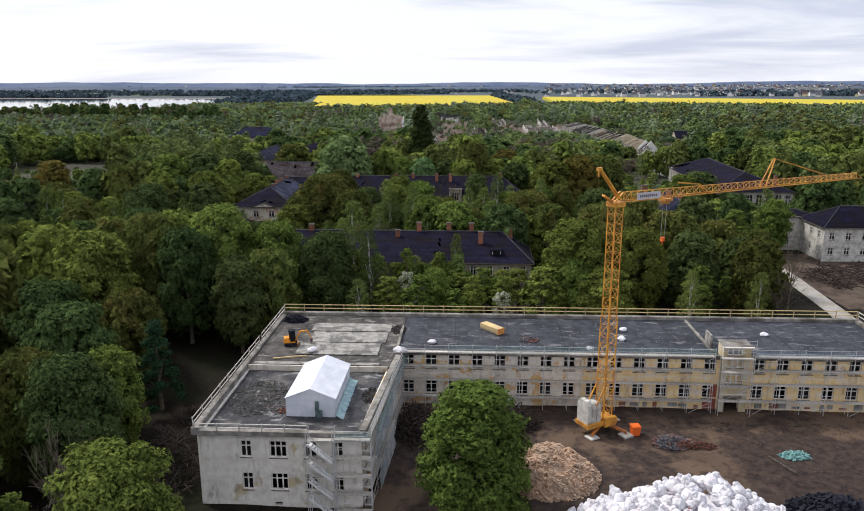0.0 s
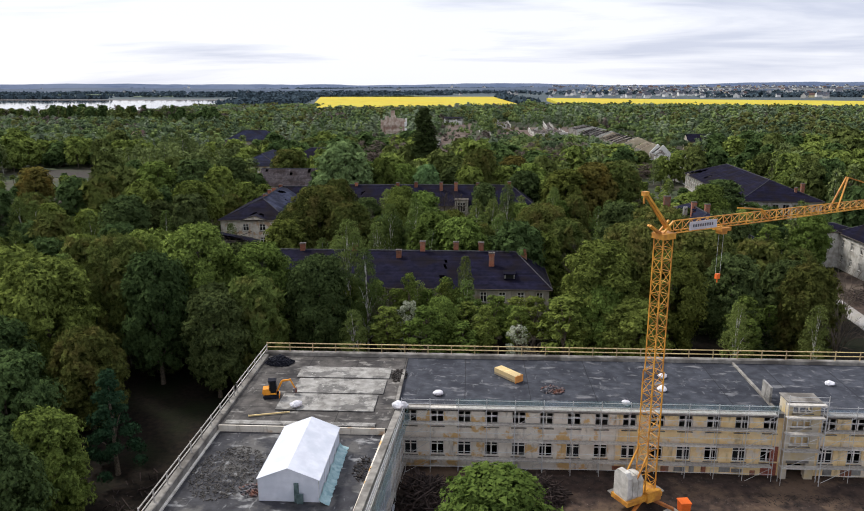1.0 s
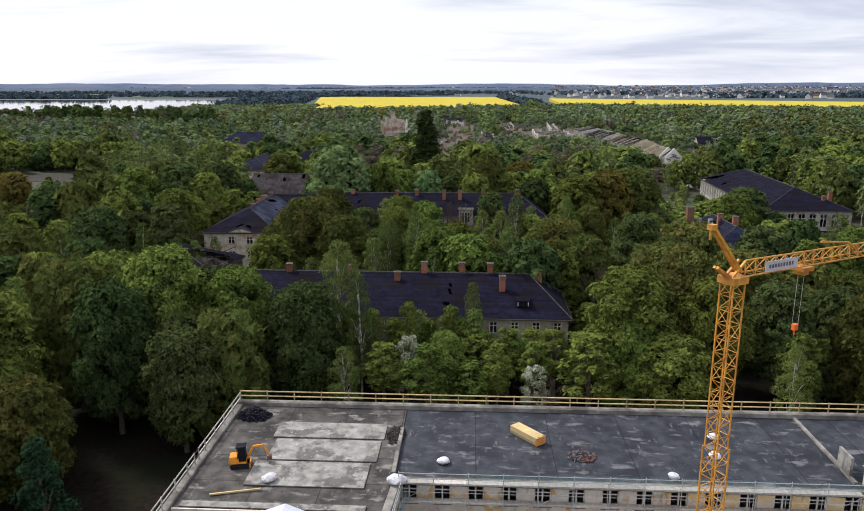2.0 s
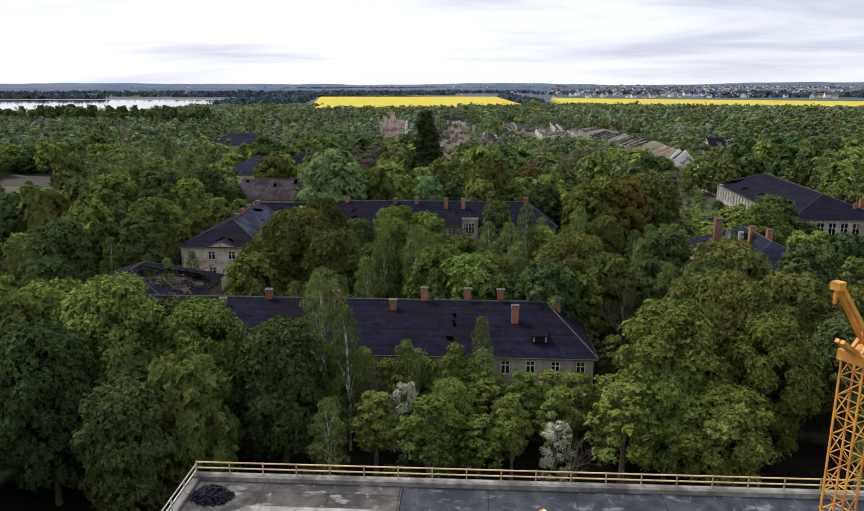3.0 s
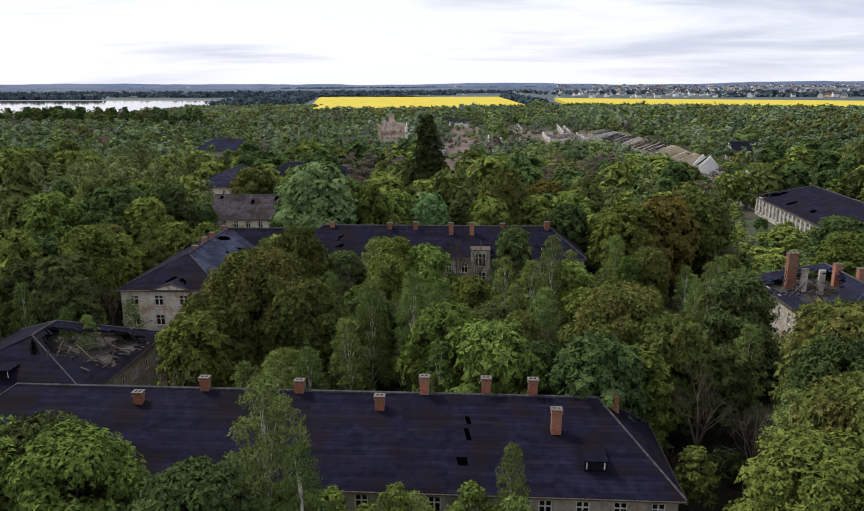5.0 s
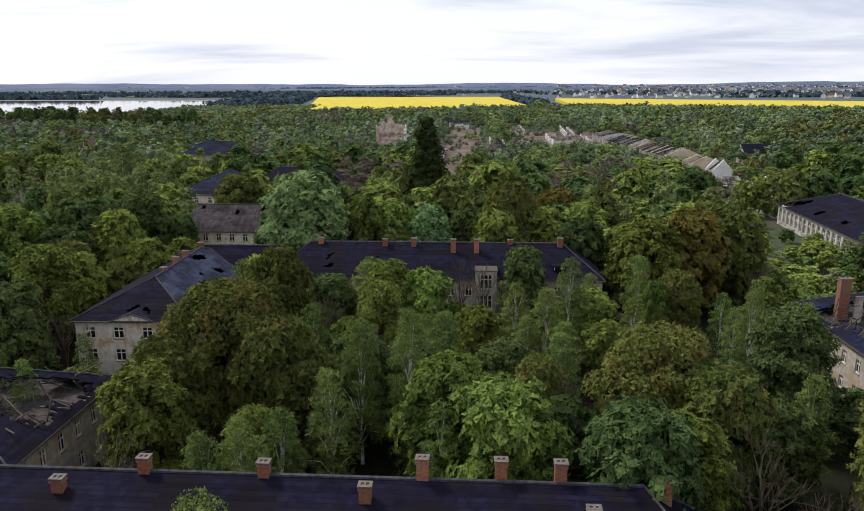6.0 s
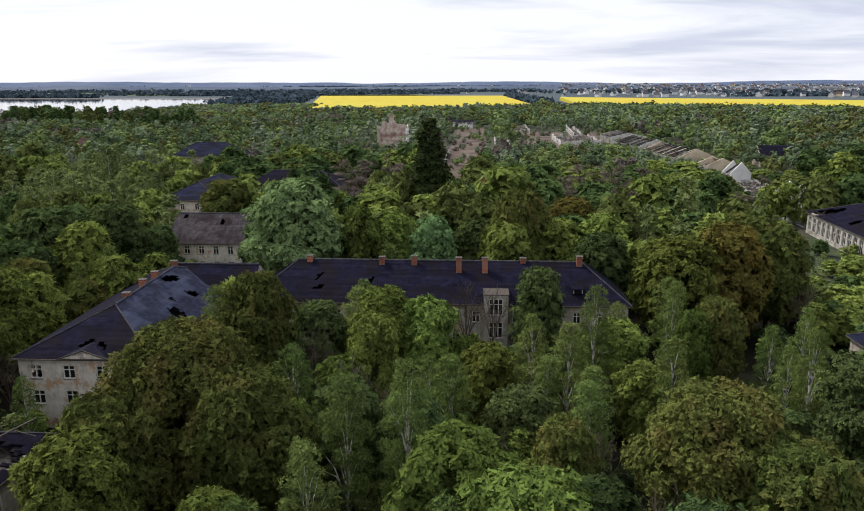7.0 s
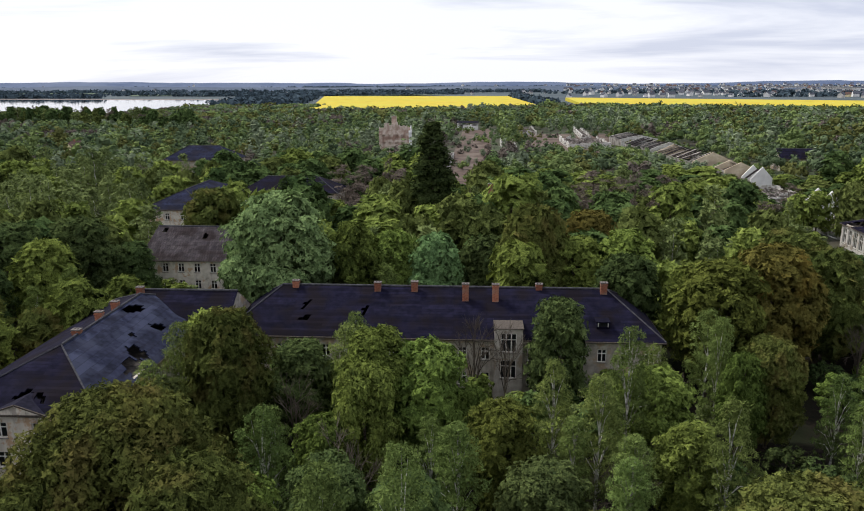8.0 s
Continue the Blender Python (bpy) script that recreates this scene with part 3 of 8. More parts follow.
def build_ground():
    def lines(lo, hi, step, far_lo, far_hi):
        v = list(np.arange(lo, hi + 0.1, step))
        s, p = step, v[0]
        while p > far_lo:
            s *= 1.5
            p -= s
            v.insert(0, p)
        s, p = step, v[-1]
        while p < far_hi:
            s *= 1.5
            p += s
            v.append(p)
        return v
    xs, ys = lines(-60, 126, 2.0, -7000, 7000), lines(16, 176, 2.0, -2500, 7000)
    rng = random.Random(5)
    verts, faces, idx = [], [], []
    for y in ys:
        for x in xs:
            dense = -58 < x < 124 and 18 < y < 174
            px, py = (x + rng.uniform(-0.5, 0.5), y + rng.uniform(-0.5, 0.5)) if dense else (x, y)
            verts.append((px, py, ground_z(px, py)))
    n = len(xs)
    for j in range(len(ys) - 1):
        for i in range(n - 1):
            faces.append((j * n + i, j * n + i + 1, (j + 1) * n + i + 1, (j + 1) * n + i))
            cx, cy = (xs[i] + xs[i + 1]) / 2, (ys[j] + ys[j + 1]) / 2
            if site(cx, cy):
                idx.append(1 if (cx < 75 and not (26 < cx < 60 and 64 < cy < 77)) or cy < 88 else 2)
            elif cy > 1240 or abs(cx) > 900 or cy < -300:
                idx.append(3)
            elif cy > 250:
                idx.append(4)
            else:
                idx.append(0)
    me = mesh_of("ground", verts, faces, [M["forest_floor_shaded"], M["soil"], M["mud"], M["meadow_hazed"], M["undergrowth"]])
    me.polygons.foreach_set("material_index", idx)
    for p in me.polygons:
        p.use_smooth = True
    tagged(new("ground", me), "forest floor darkened for canopy shade, churned building-site soil and far meadows blued for haze", "ground", kind="structure")


build_ground()


def flat_area(name, outline, z, mat, label, category, thick=0.0, rise=0.0):
    """A level area from its outline, counter-clockwise; thick: depth of its rim."""
    k = len(outline)
    zs = [z + max(0.0, y - 1000) * rise for x, y in outline]
    v = [(x, y, h) for (x, y), h in zip(outline, zs)] + [(x, y, h - max(thick, 0.3)) for (x, y), h in zip(outline, zs)]
    f = [tuple(range(k))] + [(i, k + i, k + (i + 1) % k, (i + 1) % k) for i in range(k)]
    return tagged(new(name, mesh_of(name, v, f, mat)), label, category, kind="structure")


flat_area("water", [(-2200, 1120), (-700, 1060), (-470, 905), (-420, 960), (-430, 1250), (-440, 1480), (-520, 1800), (-1100, 1870), (-2600, 1950)], 0.12, M["water"], "wide bright lake reflecting the overcast sky", "lake")
flat_area("rape_field_1", [(-195, 1140), (-30, 1180), (90, 1250), (150, 1300), (150, 1900), (-300, 1930)], 1.3, M["rape"], "yellow rape field in full bloom", "field", 14.0, 0.004)
flat_area("rape_field_2", [(225, 1340), (420, 1240), (640, 1130), (980, 1020), (1300, 1010), (1250, 1220), (800, 1420), (480, 1560), (250, 1660)], 1.3, M["rape"], "long yellow rape field in full bloom", "field", 14.0, 0.008)
flat_area("pavement", [(69.5, 112), (74.0, 112), (76.4, 124), (79.6, 150), (80.2, 158), (76.6, 158), (75.8, 150), (73.0, 126)], 0.06, M["path_gravel"], "pale straight gravel road beside the cleared ground", "road")


# ---------------------------------------------------------------- houses
def in_rect(x, y, r, margin):
    """Is (x, y) inside the footprint (x0, y0, turn, w, d) widened by margin?"""
    x0, y0, turn, w, d = r
    c, s = math.cos(radians(turn)), math.sin(radians(turn))
    lx, ly = (x - x0) * c + (y - y0) * s, -(x - x0) * s + (y - y0) * c
    return -margin < lx < w + margin and -margin < ly < d + margin


FOOTPRINTS = []


def house(name, x, y, turn, w, d, eave, ridge, label, wall="grey_wall", roof="felt", along="x", hips=(1, 1), rows=((1.2, 2.9), (4.8, 6.5)), pitch=3.3, win_w=1.25, over=0.45, run=None, hole=None, side_holes=None, chimneys=(), sag=0.12, skip_front=(), plinth=0.0, top=None, glazed=True, groups="", ridge_at=None, roofs=None):
    """A hipped or gabled house. Front left corner at x, y; hips: hipped left and right ends (0: a gable); rows: the windows' sills and heads."""
    FOOTPRINTS.append((x, y, turn, w, d))
    ob = thing(name, x, y, 0, turn, label, "building", groups)
    wm = M[wall]
    t = 0.45
    sides = {"front": (w, Matrix.Identity(4)), "back": (w, pose(w, d, 0, 0, 0, 180)), "right": (d - 2 * t, pose(w, t, 0, 0, 0, 90)), "left": (d - 2 * t, pose(0, d - t, 0, 0, 0, -90))}
    for side, (length, at) in sides.items():
        count = max(1, int((length - 1.2) // pitch))
        gap = length / count
        holes, wins = [], []
        for z0, z1 in rows:
            for i in range(count):
                cx = gap * (i + 0.5)
                if side == "front" and any(a < cx < b for a, b in skip_front):
                    continue
                holes.append((cx - win_w / 2, z0, cx + win_w / 2, z1))
                wins.append((cx - win_w / 2, z0, win_w, z1 - z0))
        wob = as_part("wall", wall_mesh("wall", length, eave, t, holes, wm, -1.6), ob, at=at)
        if side != "back":
            for k, (a, z0, ww, hh) in enumerate(wins):
                window(wob, a, z0, ww, hh, Matrix.Identity(4), glazed=glazed and (k * 7) % 5 < 3)
    # eaves board, roof and floor
    e = eave - 0.12
    x0, x1, y0, y1 = -over, w + over, -over, d + over
    # both floors near-black: the shade under torn roofs is put into their colour
    as_part("floor_slab", Solid().box(t, t, eave - 0.35, w - t, d - t, eave - 0.15).mesh("floor_slab", M["debris_and_shaded_floor"]), ob)
    as_part("storey_floor", Solid().box(t + .003, t + .003, rows[-1][0] - 1.0, w - t - .003, d - t - .003, rows[-1][0] - 0.8).mesh("storey_floor", M["debris_and_shaded_floor"]), ob)
    if along == "x":
        r = d / 2 if run is None else run
        mid = d / 2 if ridge_at is None else ridge_at
        a, b = (x0 + r * hips[0], mid, ridge), (x1 - r * hips[1], mid, ridge)
        slopes = [((x0, y0, e), (x1, y0, e), b, a), ((x1, y1, e), (x0, y1, e), a, b), ((x0, y1, e), (x0, y0, e), a, a), ((x1, y0, e), (x1, y1, e), b, b)]
        gables = (hips[0], hips[1])
        order = ["front", "back", "left", "right"]
    else:
        r = w / 2 if run is None else run
        a, b = (w / 2, y0 + r * hips[0], ridge), (w / 2, y1 - r * hips[1], ridge)
        slopes = [((x0, y1, e), (x0, y0, e), a, b), ((x1, y0, e), (x1, y1, e), b, a), ((x0, y0, e), (x1, y0, e), a, a), ((x1, y1, e), (x0, y1, e), b, b)]
        gables = (hips[0], hips[1])
        order = ["left", "right", "front", "back"]
    for k, (corners, side) in enumerate(zip(slopes, order)):
        if k >= 2 and not gables[k - 2]:
            c = corners
            s = Solid()
            s.add([c[0], c[1], c[2]], [(0, 1, 2)])
            q = [Vector(p) for p in c[:3]]
            nn = (q[1] - q[0]).cross(q[2] - q[0]).normalized() * -0.3
            s.add([p + nn for p in q], [(2, 1, 0)])
            as_part("gable", s.mesh("gable", wm), ob)
            continue
        hf = (hole or {}).get(side)
        fine = 0.5 if hf else 1.2
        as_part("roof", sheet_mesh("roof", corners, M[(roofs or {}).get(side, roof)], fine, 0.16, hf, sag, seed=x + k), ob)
    # hips and ridge in strips of felt
    s = Solid()
    s.bar(Vector(a) + Vector((0, 0, 0.02)), Vector(b) + Vector((0, 0, 0.02)), 0.17, sides=6)
    for k, c in enumerate(slopes[2:]):
        if gables[k]:
            for p in c[:2]:
                s.bar(Vector(p) + Vector((0, 0, 0.03)), Vector(c[2]) + Vector((0, 0, 0.03)), 0.11, sides=5)
    as_part("ridge_cap", s.mesh("ridge_cap", M["ridge"]), ob)
    g = Solid()
    for p, q in (((x0, y0, e), (x1, y0, e)), ((x1, y0, e), (x1, y1, e)), ((x1, y1, e), (x0, y1, e)), ((x0, y1, e), (x0, y0, e))):
        g.bar(Vector(p) + Vector((0, 0, -0.14)), Vector(q) + Vector((0, 0, -0.14)), 0.11, sides=6)
    as_part("gutter", g.mesh("gutter", M["old_timber"]), ob)
    for c in chimneys:
        chimney(ob, *c)
    return ob


M["ridge"] = material("ridge", (0.035, 0.035, 0.042), (0.075, 0.075, 0.082), 2, 0.9, 0.2, spec=0.1)


def blob_hole(spots):
    """A hole shape over a slope, from ragged discs (u, v, radius in u, radius in v)."""
    def f(u, v):
        for a, b, ru, rv in spots:
            dd = ((u - a) / ru) ** 2 + ((v - b) / rv) ** 2
            if dd < 1 + 0.9 * noise.noise(Vector((u * 43, v * 17, a * 9))):
                return True
        return False
    return f


M["ruin_grey"] = plaster("ruin_grey", (0.36, 0.34, 0.31), (0.48, 0.46, 0.42), (0.24, 0.20, 0.16), 0.54)
# the long derelict house across the way: ridge along x
FRONT = house("long_derelict_house", -49.5, 132.6, -3.2, 68.0, 12.8, 9.0, 12.5, "long derelict two-storey house with a worn black felt roof", roof="felt", over=0.5, run=5.5, sag=0.1, ridge_at=11.0,
              rows=((1.2, 3.0), (6.4, 8.2)), pitch=3.0, win_w=1.15,
              hole={"front": blob_hole([(0.745, 0.30, 0.008, 0.05), (0.762, 0.55, 0.004, 0.08), (0.770, 0.70, 0.006, 0.03)])},
              chimneys=[(46.3, 11.2, 12.0, 14.3), (52.3, 11.4, 12.0, 14.2), (56.8, 11.3, 12.0, 14.2), (64.4, 10.8, 11.2, 13.3, 1.1, 0.9), (58.6, 6.6, 10.5, 13.4), (42.2, 9.0, 11.0, 13.2), (18.6, 9.0, 11.0, 13.0), (24.5, 11.0, 12.0, 13.8), (34.0, 11.0, 12.0, 13.7)])
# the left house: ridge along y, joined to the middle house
LEFT = house("hipped_derelict_house", -53.2, 188.2, -1.8, 16.6, 38.0, 9.5, 13.3, "pale derelict house with hipped black roof torn open", wall="pale_wall", roof="felt", roofs={"right": "felt_worn_sheen"}, along="y", run=9.5,
             rows=((3.2, 5.0), (6.6, 8.3)), pitch=3.6, win_w=1.5,
             hole={"right": blob_hole([(0.35, 0.3, 0.04, 0.16), (0.27, 0.18, 0.05, 0.14), (0.6, 0.4, 0.03, 0.1), (0.72, 0.85, 0.06, 0.1), (0.45, 0.55, 0.02, 0.06)]), "front": blob_hole([(0.62, 0.22, 0.05, 0.06), (0.48, 0.25, 0.07, 0.10)])},
             chimneys=[(8.0, 12.9, 12.2, 13.8), (7.6, 19.0, 12.6, 14.0), (7.7, 23.0, 12.6, 14.1), (7.9, 30.0, 12.6, 14.0)])
MIDDLE = house("middle_derelict_house", -31.5, 213.6, -2.6, 58.5, 17.5, 8.8, 13.2, "long derelict rendered house with dark felt roof among trees", wall="grey_wall", roof="felt", run=6.5,
               rows=((2.0, 3.8), (5.6, 7.4)), pitch=2.95, win_w=1.2, skip_front=((36.0, 41.5),),
               hole={"front": blob_hole([(0.13, 0.6, 0.008, 0.10), (0.16, 0.35, 0.012, 0.06), (0.30, 0.5, 0.008, 0.08)])},
               chimneys=[(25.3, 8.0, 12.4, 14.2), (32.6, 6.4, 11.6, 14.4), (36.8, 6.4, 11.6, 14.4), (52.0, 8.0, 12.6, 14.4), (20.0, 8.0, 12.4, 14.0), (8.0, 8.4, 12.4, 14.0), (43.0, 8.6, 12.5, 13.9)])
LINK = house("connecting_house", -45.6, 212.4, -2.2, 14.4, 13.8, 8.6, 13.2, "narrow connecting house with sagging black roof", roof="felt", hips=(0, 0), pitch=3.0, rows=((2.0, 3.6), (5.4, 7.0)), over=0.1)
RUIN_L = house("burnt_out_house", -61.5, 151.5, -2.4, 20.6, 20.5, 8.0, 12.2, "burnt-out house with its roof fallen in", roof="felt", along="y", run=8.0, rows=((1.2, 3.0), (4.8, 6.8)), pitch=2.9, win_w=1.15,
               hole={"right": blob_hole([(0.50, 0.62, 0.32, 0.36), (0.72, 0.35, 0.18, 0.26), (0.25, 0.7, 0.2, 0.2), (0.4, 0.3, 0.1, 0.2)]), "back": blob_hole([(0.5, 0.5, 0.3, 0.4)]), "front": blob_hole([(0.75, 0.8, 0.1, 0.14)])})
RUIN_R = house("roofless_brick_house", 53.0, 170.5, -2.4, 17.5, 29.0, 8.2, 12.6, "derelict house with collapsed roof and tall brick stacks", roof="felt_shiny", along="y", run=8.0, rows=((1.2, 3.0), (4.8, 6.6)), pitch=3.1, win_w=1.15,
               hole={"left": blob_hole([(0.4, 0.6, 0.28, 0.4), (0.3, 0.3, 0.16, 0.26), (0.62, 0.5, 0.1, 0.3)]), "back": blob_hole([(0.5, 0.55, 0.3, 0.4)])},
               chimneys=[(3.2, 21.0, 8.6, 14.5, 1.5, 1.1), (8.6, 17.0, 10.0, 13.7, 1.1, 0.9), (11.0, 14.5, 10.0, 13.6, 1.1, 0.9)])
LONG_R = house("colonnaded_workshop", 94.5, 236.0, -5.5, 24.4, 70.0, 6.0, 11.0, "long low workshop with pale pillars under a dark sheet roof", wall="ruin_grey", roof="felt", along="y", run=12.2, rows=((1.0, 4.9),), pitch=2.9, win_w=1.9, glazed=False,
               hole={"left": blob_hole([(0.06, 0.2, 0.04, 0.3), (0.3, 0.25, 0.02, 0.12), (0.52, 0.3, 0.02, 0.08)])}, chimneys=[(18.0, 5.0, 6.6, 9.6, 0.7, 0.7), (21.5, 9.0, 6.8, 10.4, 1.0, 1.0)])
SHED = house("corrugated_roof_house", -61.5, 258.0, -3.0, 19.2, 20.0, 8.0, 12.6, "rendered house with brown corrugated sheet roof", wall="pale_wall", roof="corrugated", hips=(0, 0), rows=((2.0, 3.8), (5.4, 7.2)), pitch=3.0,
             hole={"front": blob_hole([(0.55, 0.72, 0.02, 0.1), (0.1, 0.9, 0.02, 0.1), (0.85, 0.9, 0.03, 0.12)])})
BACK_L = house("blue_roofed_house", -82.0, 309.0, -2.0, 17.0, 36.0, 9.0, 13.0, "derelict house with a dark blue felt roof", wall="pale_wall", roof="felt_shiny", along="y", run=9.0, rows=((2.5, 4.2), (6.0, 7.8)))
BACK_M = house("dark_roofed_house", -64.5, 338.0, -2.0, 30.0, 15.0, 9.0, 13.0, "derelict house with a dark felt roof", wall="grey_wall", roof="felt", rows=((2.5, 4.2), (6.0, 7.8)))
FAR_B = house("far_blue_roofed_house", -114.0, 407.0, -2.0, 28.0, 16.0, 11.5, 16.5, "far house with a weathered blue roof", roof="felt_shiny", rows=((2.5, 4.2), (6.0, 7.8)))
STACK = house("small_hipped_house", 9.0, 314.0, -3.0, 11.0, 12.0, 8.0, 12.0, "small house with hipped roof and brick stack", roof="felt_shiny", rows=((2.5, 4.2),), chimneys=[(1.8, 3.0, 9.0, 14.6, 1.4, 1.4)])
DARK_R = house("far_dark_barn", 156.0, 462.0, -4.0, 19.0, 12.0, 6.0, 10.0, "far barn with a dark roof", roof="felt", hips=(0, 0), rows=((1.5, 3.2),))
WHITE = house("white_rendered_house", 92.0, 164.5, -3.0, 30.0, 13.0, 8.3, 12.2, "white rendered house with hipped slate roof", wall="pale_concrete", roof="felt", rows=((1.6, 3.3), (5.2, 6.9)), pitch=3.2)
WHITE2 = house("white_stair_wing", 87.0, 176.8, -3.0, 10.0, 9.0, 8.6, 9.6, "white rendered wing with a low roof", wall="pale_concrete", roof="felt", rows=((1.6, 3.3), (5.2, 6.9)), pitch=3.4)


FARM = house("fallen_farmhouse", -166.0, 246.0, 62.0, 16.0, 11.0, 4.2, 9.5, "fallen farmhouse with a cream gable and broken brown roof", wall="house_cream", roof="corrugated", hips=(0, 0), rows=((1.0, 2.4),), pitch=3.6,
             hole={"front": blob_hole([(0.4, 0.5, 0.22, 0.35), (0.75, 0.3, 0.15, 0.25)]), "back": blob_hole([(0.5, 0.5, 0.3, 0.3)])})
M["bay_grey"] = plaster("bay_grey", (0.34, 0.31, 0.27), (0.48, 0.44, 0.38), (0.28, 0.22, 0.16), 0.55)


def middle_bay():
    """The stair bay of the middle house, rising through the eaves, with two tall windows."""
    at = Matrix.Translation((36.6, -0.9, 0))
    bay = as_part("stair_bay", wall_mesh("stair_bay", 3.7, 10.3, 0.4, [(0.8, 7.1, 2.9, 9.7), (0.8, 3.4, 2.9, 6.0)], M["bay_grey"], -1), MIDDLE, at=at)
    for z in (7.1, 3.4):
        window(bay, 0.8, z, 2.1, 2.6, Matrix.Identity(4), 0.12, 2)
    for k, px in enumerate((0, 3.3)):
        as_part("bay_side", Solid().box(px, 0.4, -1, px + 0.4, 3.0, 10.3).mesh("bay_side", M["bay_grey"]), MIDDLE, at=at)
    as_part("bay_roof", Solid().box(-0.12, -0.12, 10.3, 3.82, 3.4, 10.42).mesh("bay_roof", M["old_timber"]), MIDDLE, at=at)


middle_bay()


def dormer(parent, x, y, z, w=1.9, h=0.9):
    """A low shed dormer; a dark panel stands in for its shaded opening."""
    ob = as_part("dormer", Solid().box(0, 0, 0, 0.15, 1.6, h).box(w - 0.15, 0, 0, w, 1.6, h).box(-0.1, -0.15, h, w + 0.1, 2.6, h + 0.12).box(0.15, 0.02, 0, w - 0.15, 0.12, 0.18).mesh("dormer", M["felt"]), parent, at=Matrix.Translation((x, y, z)))
    as_part("dormer_frame", Solid().box(0.15, 0, 0.18, 0.25, 0.1, h).box(w - 0.25, 0, 0.18, w - 0.15, 0.1, h).mesh("dormer_frame", M["window_white"]), ob)
    as_part("dormer_opening", Solid().box(0.25, 0.06, 0.18, w - 0.25, 0.1, h).mesh("dormer_opening", M["glass"]), ob)


dormer(FRONT, 60.6, 2.2, 9.75)
dormer(MIDDLE, 50.2, 1.6, 9.8, 1.7, 0.8)
dormer(RUIN_L, 9.0, 1.6, 9.0, 1.9, 1.0)


def pediment():
    """The small gable over the left house's front."""
    as_part("pediment", Solid().add([(5.6, -0.52, 9.42), (11.4, -0.52, 9.42), (8.5, -0.52, 10.4)], [(0, 1, 2)]).mesh("pediment", M["pale_wall"]), LEFT)
    as_part("pediment_roof", Solid().add([(5.3, -0.66, 9.38), (8.5, -0.66, 10.56), (8.5, 2.6, 10.56), (5.6, 0.4, 9.38), (11.7, -0.66, 9.38), (11.4, 0.4, 9.38)], [(0, 1, 2, 3), (1, 4, 5, 2)]).mesh("pediment_roof", M["felt_plain"]), LEFT)
    s = Solid().bar((5.4, -0.6, 9.40), (8.5, -0.6, 10.5), 0.1).bar((8.5, -0.6, 10.5), (11.6, -0.6, 9.40), 0.1).bar((5.4, -0.6, 9.36), (11.6, -0.6, 9.36), 0.1)
    as_part("pediment_moulding", s.mesh("pediment_moulding", M["old_timber"]), LEFT)


M["felt_plain"] = material("felt_plain", (0.010, 0.010, 0.018), (0.020, 0.019, 0.032), 2, 0.95, 0.2, spec=0.06)
pediment()


def fallen_timbers(parent, x0, y0, x1, y1, z0, z1, count, seed):
    """Charred rafters left in a burnt-out roof, each its own timber."""
    rng = random.Random(seed)
    for k in range(count):
        a = Vector((rng.uniform(x0, x1), rng.uniform(y0, y1), rng.uniform(z0, z1)))
        d = Vector((rng.uniform(-1, 1), rng.uniform(-0.6, 0.6), rng.uniform(-0.15, 0.7))).normalized() * rng.uniform(1.5, 4.0)
        as_part("rafter", Solid().bar(a - d / 2, a + d / 2, rng.uniform(0.06, 0.12)).mesh("rafter", M["old_timber"]), parent)


fallen_timbers(RUIN_L, 11.0, 4.0, 20.0, 19.0, 8.2, 10.0, 46, 3)
fallen_timbers(RUIN_R, 1.0, 8.0, 8.0, 27.0, 8.4, 10.4, 40, 4)
fallen_timbers(LONG_R, 1.0, 58.0, 22.0, 69.0, 5.5, 8.0, 24, 5)
# white-washed gable remains between the stacks of the roofless house
as_part("inner_wall", Solid().box(4.6, 20.0, 8.0, 5.6, 20.4, 12.0).box(6.6, 18.4, 8.0, 7.6, 18.8, 12.2).mesh("inner_wall", M["ruin_grey"]), RUIN_R)


# ---------------------------------------------------------------- the building under repair
BX, BY, BT = -4.6, 88.3, -2.9
BM = pose(BX, BY, 0, 0, 0, BT)


def on_building(u, v, z=0.0, turn=0.0):
    """A pose given along (u) and behind (v) the long front's inner corner."""
    return BM @ pose(u, v, z, 0, 0, turn)


def place(ob, u, v, z=0.0, turn=0.0):
    ob.matrix_basis = on_building(u, v, z, turn)
    return ob


FOOTPRINTS += [(BX, BY, BT, 66.0, 14.4), (-24.2, 66.5, BT, 18.5, 38.0)]


def net_material(name, a, b, open_share):
    m = material(name, a, b, 1.5, 0.85, 0.2, (0.30, 0.42, 0.47), 0.5)
    n, l = m.node_tree.nodes, m.node_tree.links
    tr, mx = n.new("ShaderNodeBsdfTransparent"), n.new("ShaderNodeMixShader")
    mx.inputs[0].default_value = open_share
    l.new(n["Principled BSDF"].outputs[0], mx.inputs[1])
    l.new(tr.outputs[0], mx.inputs[2])
    l.new(mx.outputs[0], n["Material Output"].inputs["Surface"])
    return m


M["green_net"] = net_material("green_net", (0.14, 0.27, 0.25), (0.24, 0.38, 0.37), 0.66)
M["white_net"] = net_material("white_net", (0.50, 0.52, 0.55), (0.70, 0.72, 0.75), 0.45)
M["blue_net"] = net_material("blue_net", (0.14, 0.21, 0.32), (0.30, 0.38, 0.46), 0.6)
M["wing_wall"] = plaster("wing_wall", (0.62, 0.58, 0.52), (0.76, 0.73, 0.67), (0.50, 0.40, 0.25), 0.58, (0.20, 0.17, 0.13), 0.3)
